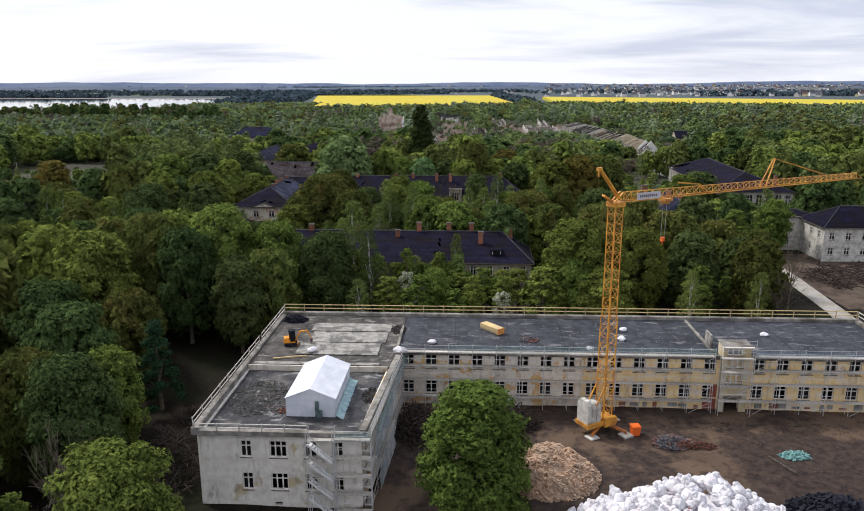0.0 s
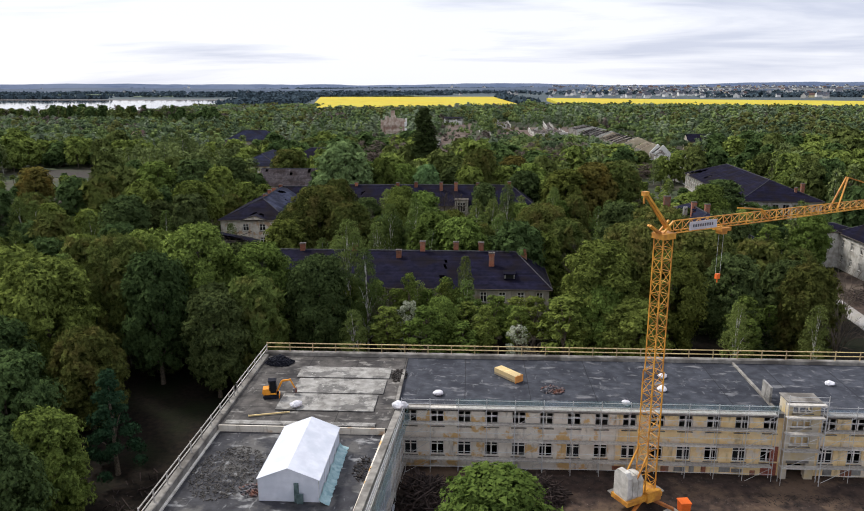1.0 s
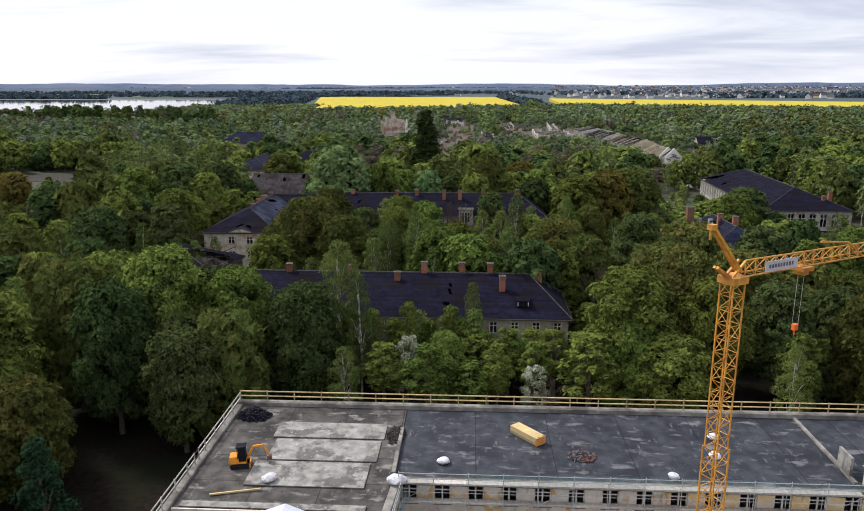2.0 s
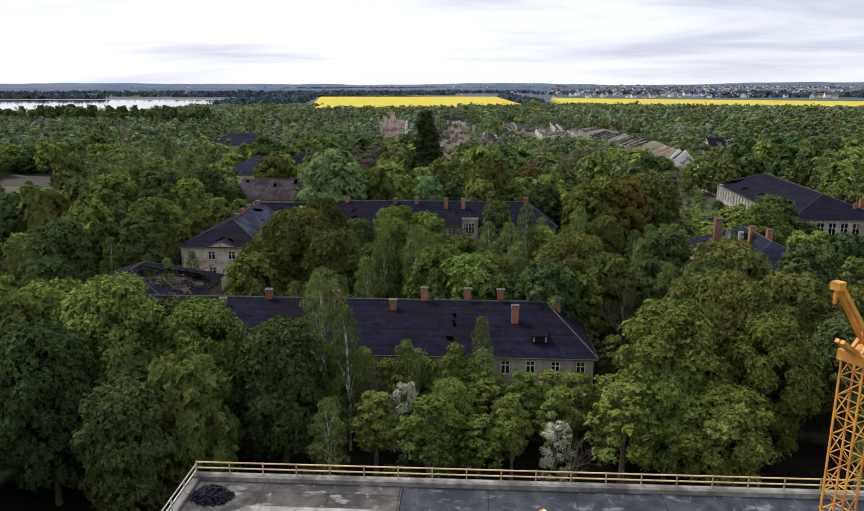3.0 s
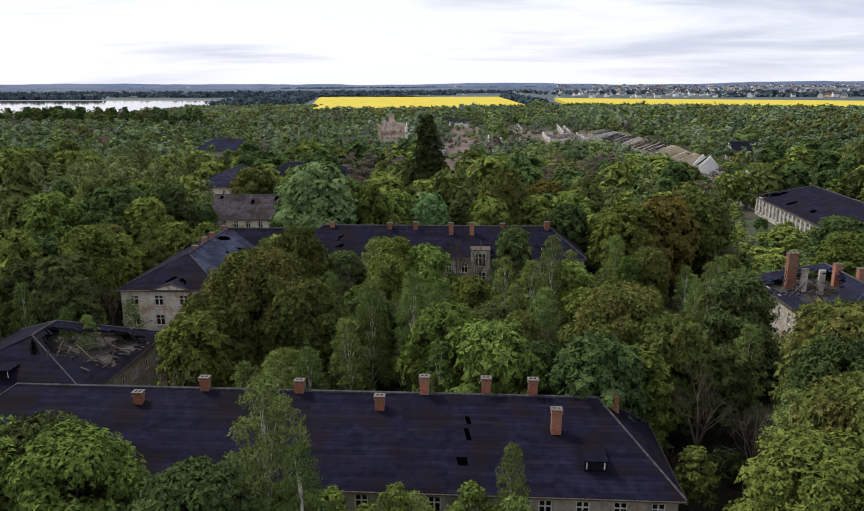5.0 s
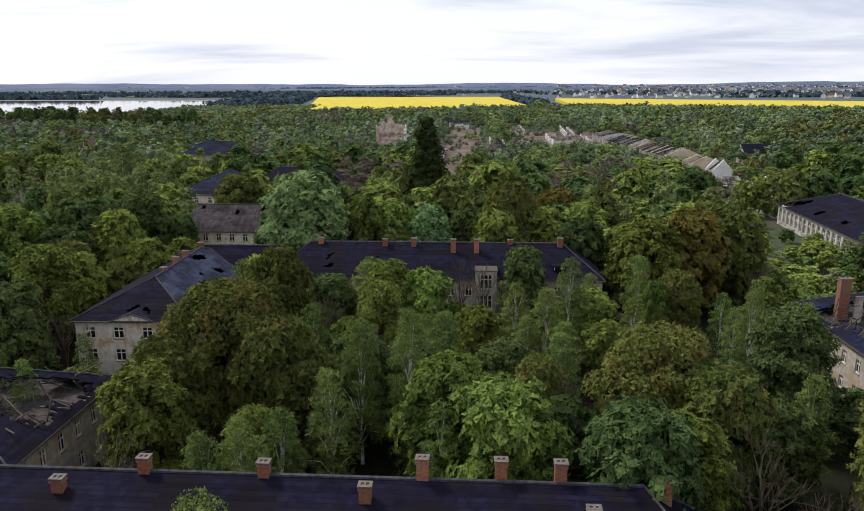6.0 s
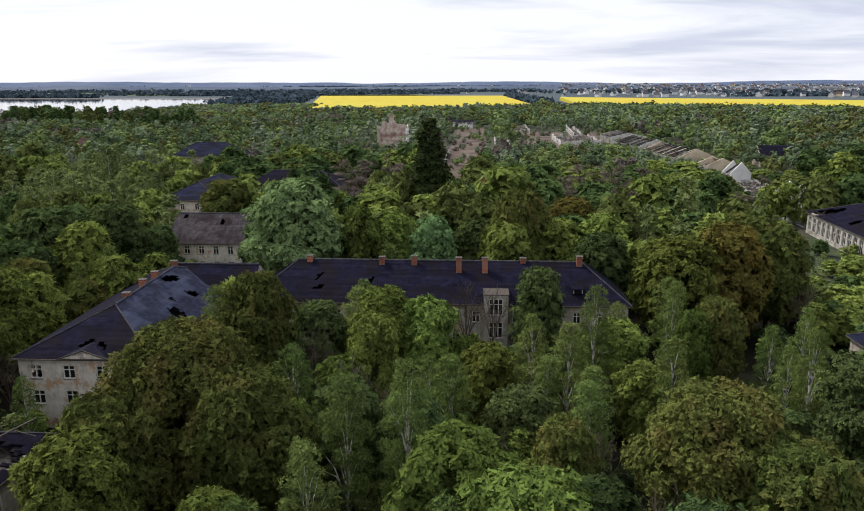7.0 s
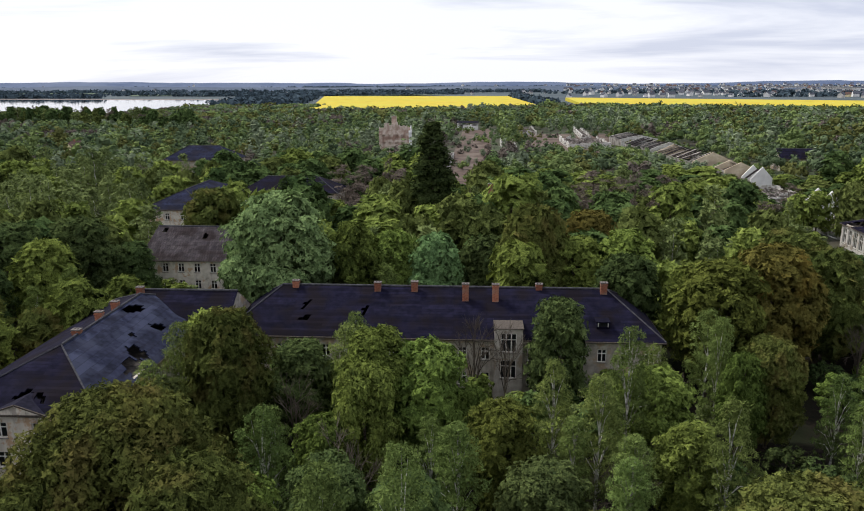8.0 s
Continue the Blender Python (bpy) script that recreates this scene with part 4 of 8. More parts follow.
M["roof_slab"] = flat_roof("roof_slab", (0.046, 0.042, 0.040), (0.105, 0.096, 0.089), (0.026, 0.024, 0.025), (0.27, 0.255, 0.235), (6.0, 4.5))
M["wet_felt"] = flat_roof("wet_felt", (0.020, 0.020, 0.025), (0.045, 0.045, 0.052), (0.11, 0.105, 0.10), (0.30, 0.30, 0.30), (25.0, 30.0), 0.6)
M["main_felt"] = flat_roof("main_felt", (0.026, 0.029, 0.038), (0.054, 0.058, 0.072), (0.020, 0.022, 0.031), (0.17, 0.17, 0.18), (7.4, 30.0))


def building_under_repair():
    ob = thing("building_under_repair", BX, BY, 0, BT, "long flat-roofed two-storey building with patchy ochre plaster, under repair", "building")
    w, d, top = 65.8, 14.4, 7.3
    rows = ((1.55, 3.45), (5.05, 6.98))
    us = [1.4 + 3.0 * i for i in range(14)] + [46.6 + 3.0 * i for i in range(7)]
    split = 24.0
    for a, b, mat in ((0.0, split, "ochre_wall"), (split, w, "yellow_wall")):
        holes = [(u - 0.76 - a, z0, u + 0.76 - a, z1) for u in us for z0, z1 in rows if a < u < b]
        if b == w:
            holes.append((42.2 - a, -0.6, 44.4 - a, 1.9))
        wall = as_part("wall", wall_mesh("wall", b - a, top, 0.45, holes, M[mat], -1.6), ob, at=Matrix.Translation((a, 0, 0)))
        for k, h in enumerate(holes):
            if h[1] > 0:
                window(wall, h[0], h[1], 1.52, h[3] - h[1], Matrix.Identity(4), 0.16, 1, glazed=k % 4 == 0)
    # back, right and left walls
    as_part("wall", wall_mesh("wall", w + 18.4, top, 0.45, [(2 + 3 * i, z0, 3.2 + 3 * i, z1) for i in range(27) for z0, z1 in rows], M["ochre_wall"], -1.6), ob, at=pose(w, d, 0, 0, 0, 180))
    as_part("wall", wall_mesh("wall", d - 0.9, top, 0.45, [(3, 5.15, 4.2, 7.0), (8, 5.15, 9.2, 7.0)], M["ochre_wall"], -1.6), ob, at=pose(w, 0.45, 0, 0, 0, 90))
    left_holes = [(1.5 + 3.1 * i, z0, 2.7 + 3.1 * i, z1) for i in range(11) for z0, z1 in ((0.65, 2.55), (4.4, 6.15))]
    as_part("wall", wall_mesh("wall", 36.0, 7.0, 0.45, left_holes, M["wing_wall"], -2.2), ob, at=pose(-18.4, 13.9, 0, 0, 0, -90))
    # wing front with its six windows
    fh = []
    for z0, z1 in ((0.66, 2.56), (4.36, 6.2)):
        fh += [(4.4, z0, 5.55, z1), (7.4, z0, 9.2, z1), (11.0, z0, 12.3, z1), (13.9, z0, 15.0, z1)]
    fh.append((7.7, -1.15, 8.5, -0.75))
    front = as_part("wall", wall_mesh("wall", 16.9, 7.0, 0.45, fh, M["wing_wall"], -2.2), ob, at=pose(-18.4, -22.5, 0))
    for h in fh:
        if h[1] > 0:
            window(front, h[0], h[1], h[2] - h[0], h[3] - h[1], Matrix.Identity(4), 0.16, 2 if h[2] - h[0] > 1.5 else 1, glazed=h[0] < 7)
    # wing inner wall, slightly askew
    ang = math.degrees(math.atan2(22.5, 1.5))
    ln = math.hypot(22.5, 1.5)
    ih = [(1.6 + 2.9 * i, z0, 2.8 + 2.9 * i, z1) for i in range(7) for z0, z1 in ((0.66, 2.56), (4.4, 6.2))]
    inner = as_part("wall", wall_mesh("wall", ln - 0.5, 7.0, 0.45, ih, M["ochre_wall"], -2.2), ob, at=pose(-1.5, -22.05, 0, 0, 0, ang))
    for k, h in enumerate(ih):
        window(inner, h[0], h[1], 1.2, h[3] - h[1], Matrix.Identity(4), 0.16, 1, glazed=k % 2 == 0)
    # floors and roofs
    as_part("storey_floor", Solid().box(0.45, 0.46, 4.0, w - 0.46, d - 0.46, 4.25).mesh("storey_floor", M["concrete"]), ob)
    as_part("storey_floor", Solid().box(-17.9, -22.0, 3.3, -2.2, 0.4, 3.55).mesh("storey_floor", M["concrete"]), ob)
    as_part("roof", sheet_mesh("roof", ((0.02, -0.2, 7.34), (w - 0.1, -0.2, 7.34), (w - 0.1, d - 0.3, 7.42), (0.02, d - 0.3, 7.42)), M["main_felt"], 0.9, 0.3, None, 0.02), ob)
    as_part("roof_deck", sheet_mesh("roof_deck", ((-18.2, -5.6, 7.40), (-0.02, -5.6, 7.40), (-0.02, d - 0.3, 7.46), (-18.2, d - 0.3, 7.46)), M["roof_slab"], 0.9, 0.5, None, 0.02), ob, "bare weathered concrete roof slab")
    as_part("roof", sheet_mesh("roof", ((-18.2, -22.4, 6.82), (-1.7, -22.4, 6.82), (-0.6, -5.62, 6.82), (-18.2, -5.62, 6.82)), M["wet_felt"], 0.9, 0.3, None, 0.02), ob)
    # big concrete plates on the rear deck
    for k, (a, b, c, e) in enumerate(((-12.4, 2.6, -1.9, 6.6), (-12.9, 7.0, -1.7, 10.2), (-13.2, -1.9, -2.4, 2.3), (-17.6, -5.4, -1.8, -4.6))):
        as_part("roof_plate", Solid().box(a, b, 7.47, c, e, 7.56).mesh("roof_plate", M["pale_plate"]), ob)
    as_part("step_wall", Solid().box(-18.1, -5.8, 6.8, -0.7, -5.63, 7.52).mesh("step_wall", M["pale_wall"]), ob, "pale step between the two roof levels")
    # parapets and cornice
    copings = [("coping", -18.75, d - 0.45, w + 0.35, d + 0.35, 7.2, 7.86), ("coping", -18.85, -22.9, -18.15, d - 0.452, 6.9, 7.66), ("coping", -18.15, -22.9, -1.3, -22.3, 6.9, 7.42), ("coping", w - 0.4, -0.3, w + 0.35, d - 0.452, 7.2, 7.8), ("cornice", 0.6, -0.42, 41.6, 0.2, 7.06, 7.56), ("cornice", 45.3, -0.42, w - 0.4, 0.2, 7.06, 7.56), ("roof_kerb", -0.25, 0.5, 0.1, 9.2, 7.4, 7.8), ("roof_kerb", 40.9, 1.2, 41.2, d - 0.46, 7.3, 7.62)]
    for nm, a, b, c, e, z0, z1 in copings:
        as_part(nm, Solid().box(a, b, z0, c, e, z1).mesh(nm, M["concrete"]), ob)
    s = Solid()
    q = [(-1.75, -22.3), (-1.05, -22.3), (0.75, 0.4), (0.05, 0.4)]
    s.add([(x, y, z) for z in (6.9, 7.55) for x, y in q], [(3, 2, 1, 0), (4, 5, 6, 7), (0, 1, 5, 4), (1, 2, 6, 5), (2, 3, 7, 6), (3, 0, 4, 7)])
    as_part("coping", s.mesh("coping", M["concrete"]), ob)
    # stair bay: rises over the roof, tall windows, door below
    bh = [(0.5, 3.95, 2.6, 5.55), (0.5, 6.1, 2.6, 7.2), (0.5, 7.8, 2.6, 8.75), (0.6, -0.6, 2.5, 1.9)]
    bay = as_part("stair_bay", wall_mesh("stair_bay", 3.4, 9.0, 0.4, bh, M["bay_wall"], -1.6), ob, at=Matrix.Translation((41.7, -0.7, 0)))
    for h in bh[:3]:
        window(bay, h[0], h[1], 2.1, h[3] - h[1], Matrix.Identity(4), 0.12, 2, glazed=False)
    as_part("bay_side", Solid().box(41.7, -0.3, -1.6, 42.05, 1.4, 9.0).mesh("bay_side", M["bay_wall"]), ob)
    as_part("bay_side", Solid().box(44.75, -0.3, -1.6, 45.1, 1.4, 9.0).mesh("bay_side", M["bay_wall"]), ob)
    as_part("bay_roof", Solid().box(41.6, -0.8, 9.0, 45.2, 1.6, 9.12).mesh("bay_roof", M["concrete"]), ob)
    as_part("lintel", Solid().box(42.1, -0.76, 1.98, 44.5, -0.71, 2.25).mesh("lintel", M["concrete"]), ob)
    as_part("upright_slab", Solid().box(40.9, 2.2, 7.4, 41.15, 4.4, 9.4).box(41.15, 3.0, 7.4, 41.5, 4.6, 9.0).mesh("upright_slab", M["pale_plate"]), ob)
    # exposed brickwork and bare plaster on the plinth
    rng = random.Random(3)
    for k in range(26):
        u = 24 + k * 1.6 + rng.uniform(-0.4, 0.4)
        if 41 < u < 46:
            continue
        ww, hh = rng.uniform(0.5, 1.3), rng.uniform(0.3, 0.8)
        as_part("bare_patch", Solid().box(u, -0.012, -0.1 + rng.uniform(0, 0.4), u + ww, -0.002, hh + 0.2).mesh("bare_patch", M["brick"] if k % 3 == 0 else M["pale_plate"]), ob)
    as_part("bare_patch", Solid().box(39.8, -0.015, -0.3, 41.5, -0.003, 1.5).box(40.6, -0.015, 1.7, 41.5, -0.003, 3.5).mesh("bare_patch", M["red_brick"]), ob, "red brick where plaster is missing")
    return ob


M["yellow_wall"] = plaster("yellow_wall", (0.78, 0.56, 0.27), (0.86, 0.68, 0.40), (0.72, 0.64, 0.54), 0.53)
M["bay_wall"] = material("bay_wall", (0.44, 0.40, 0.33), (0.58, 0.52, 0.42), 0.8, 0.9, 0.25, (0.50, 0.38, 0.18), 0.3)
M["pale_plate"] = plaster("pale_plate", (0.20, 0.19, 0.175), (0.34, 0.33, 0.31), (0.12, 0.115, 0.11), 0.52, (0.07, 0.065, 0.06))
M["red_brick"] = material("red_brick", (0.24, 0.07, 0.05), (0.34, 0.12, 0.08), 3, 0.9, 0.4)
building_under_repair()


def edge_rail(name, label, u0, v0, u1, v1, z, posts, rails=(0.55, 1.1), mat="timber", thick=0.065):
    """Timber edge protection: posts with two long rails."""
    ob = thing(name, 0, 0, 0, 0, label, "railing", "timber edge protection")
    place(ob, u0, v0, z)
    dx, dy = u1 - u0, v1 - v0
    post = Solid().box(-0.05, -0.05, 0, 0.05, 0.05, rails[-1] + 0.1).mesh("post", M[mat])
    for k in range(posts):
        as_part("post", post, ob, at=Matrix.Translation((dx * k / (posts - 1), dy * k / (posts - 1), 0)))
    for r in rails:
        as_part("rail", Solid().bar((0, 0, r), (dx, dy, r), thick, sides=4).mesh("rail", M["yellow_timber" if mat == "timber" else "deck"]), ob)


M["yellow_timber"] = material("yellow_timber", (0.58, 0.43, 0.19), (0.72, 0.56, 0.28), 2, 0.7, 0.1, (0.5, 0.38, 0.2), 0.4)
edge_rail("edge_railing", "pale timber railing along the roof's back edge", -18.6, 14.5, 65.9, 14.5, 7.86, 29)
edge_rail("edge_railing", "weathered timber railing along the roof's long side", -18.6, -22.8, -18.6, 2.0, 7.66, 10, mat="deck")
edge_rail("edge_railing", "weathered timber railing along the roof's long side", -18.6, 1.0, -18.6, 14.3, 7.66, 6, mat="deck")
edge_rail("edge_railing", "weathered timber railing along the wing's front edge", -18.5, -22.85, -6.9, -22.85, 7.42, 6, (0.35, 0.75), "deck")
edge_rail("edge_railing", "timber railing along the roof's end", 66.0, 14.3, 66.0, 0.2, 7.8, 6, mat="deck")


def scaffold(u, v, turn, bays, bay, levels, foot, label, depth=0.75, rail_top=True, skip=()):
    """Tube scaffold: standards in two rows, decks, guard rails, braces; x along, y towards the wall."""
    ob = thing("scaffold", 0, 0, 0, 0, label, "scaffold", "facade scaffolding")
    place(ob, u, v, 0, turn)
    top = levels[-1] + (1.15 if rail_top else 0.1)
    std = Solid().bar((0, 0, foot), (0, 0, top), 0.036, sides=5).mesh("standard", M["steel"])
    inn = Solid().bar((0, 0, foot), (0, 0, levels[-1] + 0.1), 0.034, sides=5).mesh("standard", M["steel"])
    plate = Solid().box(-0.12, -0.12, foot - 0.06, 0.12, 0.12, foot).mesh("base_plate", M["steel"])
    deck = Solid().box(0.03, 0.04, -0.09, bay - 0.03, depth - 0.04, 0.0).box(0.03, -0.03, -0.08, bay - 0.03, 0.03, 0.08).mesh("deck", M["deck"])
    rail = Solid().bar((0, 0, 0), (bay, 0, 0), 0.026, sides=5).mesh("guard_rail", M["steel"])
    for k in range(bays + 1):
        for y, me in ((0, std), (depth, inn)):
            p = as_part("standard", me, ob, at=Matrix.Translation((k * bay, y, 0)))
            as_part("base_plate", plate, p)
    for j, z in enumerate(levels):
        for k in range(bays):
            if (j, k) in skip:
                continue
            as_part("deck", deck, ob, at=Matrix.Translation((k * bay, 0, z)))
            for h in ((0.5, 1.0) if j == len(levels) - 1 and rail_top else (1.0,)):
                as_part("guard_rail", rail, ob, at=Matrix.Translation((k * bay, 0, z + h)))
    for k in range(0, bays, 4):
        for j in range(len(levels) - 1):
            z0, z1 = levels[j], levels[j + 1]
            as_part("brace", Solid().bar((k * bay, -0.05, z0), ((k + 1) * bay, -0.05, z1), 0.025, sides=4).mesh("brace", M["steel"]), ob)
    return ob


LIFTS = (-0.15, 1.68, 3.95, 5.9, 7.75)
scaffold(0.6, -1.25, 0, 13, 3.07, LIFTS, -0.55, "long grey tube scaffold with plank decks before the front")
scaffold(45.5, -1.25, 0, 7, 3.07, LIFTS, -0.55, "grey tube scaffold with plank decks before the front")
scaffold(41.2, -1.95, 0, 1, 4.0, (2.0, 3.95, 5.9, 7.75, 9.2), -0.55, "scaffold tower round the stair bay")
scaffold(-0.55, -22.4, 86.2, 7, 3.07, (-0.9, 1.1, 3.1, 5.1, 7.0), -1.4, "grey scaffold along the wing's inner side, hung with sheets")
scaffold(-4.0, -23.75, 0, 1, 3.6, (-0.9, 1.1, 3.1, 5.1, 7.1), -1.7, "grey scaffold bay at the wing's corner")


M["bright_metal"] = material("bright_metal", (0.60, 0.60, 0.60), (0.74, 0.74, 0.73), 3, 0.5, 0.1, metal=0.1)


def stair_tower():
    ob = thing("scaffold_stair", 0, 0, 0, 0, "steel scaffold stair with zigzag flights", "stairs")
    place(ob, -6.7, -24.6, 0)
    for x in (0, 2.6):
        for y in (0, 0.8, 1.6):
            as_part("standard", Solid().bar((x, y, -1.75), (x, y, 8.2), 0.035, sides=5).mesh("standard", M["steel"]), ob)
    for k, z in enumerate((-1.0, 1.0, 3.0, 5.0)):
        s = Solid()
        for y in (0.1, 0.7):
            s.bar((0.1, y, z + 2.0), (2.5, y, z), 0.13, sides=4)
        for q in range(8):
            f = (q + 0.5) / 8
            s.box(2.3 - 2.0 * f - 0.12, 0.1, z + 2.0 * f - 0.02, 2.3 - 2.0 * f + 0.12, 0.7, z + 2.0 * f + 0.02)
        as_part("stair_flight", s.mesh("stair_flight", M["bright_metal"]), ob)
        as_part("hand_rail", Solid().bar((0.3, 0.05, z + 3.0), (2.3, 0.05, z + 1.0), 0.025, sides=5).bar((0.3, 0.05, z + 2.5), (2.3, 0.05, z + 0.5), 0.02, sides=5).mesh("hand_rail", M["steel"]), ob)
        as_part("landing", Solid().box(-0.1, 0.9, z + 1.95, 2.7, 1.55, z + 2.0).mesh("landing", M["deck"]), ob)


stair_tower()


def hanging(name, mat, u0, v0, u1, v1, z0, z1, label, wave=0.12, seed=0):
    """A hung sheet or net with folds."""
    n, k = 28, 6
    verts, faces = [], []
    for j in range(k + 1):
        for i in range(n + 1):
            f = i / n
            off = wave * noise.noise(Vector((f * 9 + seed, j * 0.5, 0.0)))
            zz = z0 + (z1 - z0) * j / k + 0.12 * noise.noise(Vector((f * 5, j, seed)))
            verts.append((u0 + (u1 - u0) * f + off * 0.4, v0 + (v1 - v0) * f + off, zz))
    for j in range(k):
        for i in range(n):
            a = j * (n + 1) + i
            faces.append((a, a + 1, a + n + 2, a + n + 1))
    me = mesh_of(name, verts, faces, M[mat])
    ob = tagged(new(name, me), label, "net" if "net" in mat else "sheet")
    ob.matrix_basis = BM.copy()
    return ob


hanging("safety_net", "green_net", 6.5, -1.2, 40.8, -1.2, 7.76, 8.9, "thin green safety net on the scaffold's top rail")
hanging("safety_net", "blue_net", 45.6, -1.2, 65.0, -1.2, 7.76, 8.5, "thin blue net on the scaffold's top rail", seed=3)
hanging("safety_net", "green_net", 0.1, -21.5, 1.35, -1.4, 6.2, 8.1, "torn green net hung on the wing's scaffold", 0.3, 5)
hanging("safety_net", "blue_net", 0.0, -22.0, 0.6, -12.0, 4.2, 7.4, "bluish sheets tied to the wing's scaffold", 0.3, 8)
hanging("white_sheeting", "white_net", 0.3, -22.0, 0.9, -13.0, 0.6, 3.6, "torn white sheeting tied to the scaffold", 0.35, 2)
hanging("safety_net", "green_net", -3.9, -23.8, -0.4, -23.8, 7.1, 8.1, "green net on the corner scaffold's top", 0.15, 6)


def tent():
    ob = thing("marquee_tent", 0, 0, 0, 0, "white marquee tent with teal tarpaulin at its foot, on the roof", "tent")
    place(ob, -10.2, -18.2, 6.84)
    w, l, e, r = 5.3, 9.6, 2.15, 3.25
    roof = Solid()
    for a, b in (((-0.12, 0), (w / 2, r - e)), ((w + 0.12, 0), (w / 2, r - e))):
        q = []
        n = 12
        for j in range(n + 1):
            y = -0.08 + (l + 0.16) * j / n
            sag = -0.05 * math.sin(math.pi * 3 * j / n) ** 2
            q += [(a[0], y, e + a[1] + sag * 0.5), ((a[0] + b[0]) / 2, y, e + (a[1] + b[1]) / 2 + sag), (b[0], y, e + b[1])]
        f = []
        for j in range(n):
            for i in range(2):
                k = j * 3 + i
                f.append((k, k + 1, k + 4, k + 3))
        roof.add(q, f)
    as_part("roof", roof.mesh("roof", M["white_sheet"]), ob)
    as_part("gable", Solid().add([(0, 0, 0.02), (w, 0, 0.02), (w, 0, e), (w / 2, 0, r - 0.03), (0, 0, e)], [(0, 1, 2, 3, 4)]).mesh("gable", M["white_sheet"]), ob)
    as_part("gable", Solid().add([(0, l, 0.02), (w, l, 0.02), (w, l, e), (w / 2, l, r - 0.03), (0, l, e)], [(4, 3, 2, 1, 0)]).mesh("gable", M["white_sheet"]), ob)
    for x in (0, w):
        v, f = [], []
        for j in range(25):
            y = l * j / 24
            fold = 0.05 * math.sin(j * 2.1)
            v += [(x + fold, y, 0.02), (x + fold * 0.4, y, e * 0.5), (x, y, e)]
            if j:
                for i in range(2):
                    f.append((3 * (j - 1) + i, 3 * j + i, 3 * j + i + 1, 3 * (j - 1) + i + 1))
        as_part("side_wall", mesh_of("side_wall", v, f, M["white_sheet"]), ob)
    for x in (0, w):
        for k in range(5):
            as_part("leg", Solid().bar((x, l * k / 4, 0), (x, l * k / 4, e), 0.03, sides=5).mesh("leg", M["steel"]), ob)
    tv, tf = [], []
    for j in range(49):
        y = -0.5 + (l + 0.6) * j / 48
        lift = 0.55 + 0.45 * noise.noise(Vector((y * 0.9, 2.0, 0.0)))
        for i in range(6):
            f = i / 5
            bulge = 0.16 * noise.noise(Vector((y * 2.6, f * 3.0, 4.0)))
            tv.append((w + 0.07 + 0.85 * f ** 1.4 + bulge * f, y, max(0.02, lift * (1 - f) ** 1.6 + 0.14 * abs(noise.noise(Vector((y * 3.1, f * 5.0, 1.0)))))))
        if j:
            for i in range(5):
                a = 6 * (j - 1) + i
                tf.append((a, a + 1, a + 7, a + 6))
    tarp = Solid().add(tv, tf)
    as_part("tarpaulin", tarp.mesh("tarpaulin", M["tarp"]), ob, "crumpled teal tarpaulin")
    as_part("door_flap", Solid().box(3.15, -0.14, 0.02, 3.55, -0.03, 1.85).box(3.4, -0.34, 0.02, 3.95, -0.16, 0.9).mesh("door_flap", M["dark_tarp"]), ob, "dark opened door flap")


M["tarp"] = material("tarp", (0.20, 0.33, 0.36), (0.36, 0.50, 0.52), 2, 0.6, 0.4)
M["dark_tarp"] = material("dark_tarp", (0.05, 0.08, 0.085), (0.12, 0.17, 0.17), 2, 0.6, 0.3)
tent()


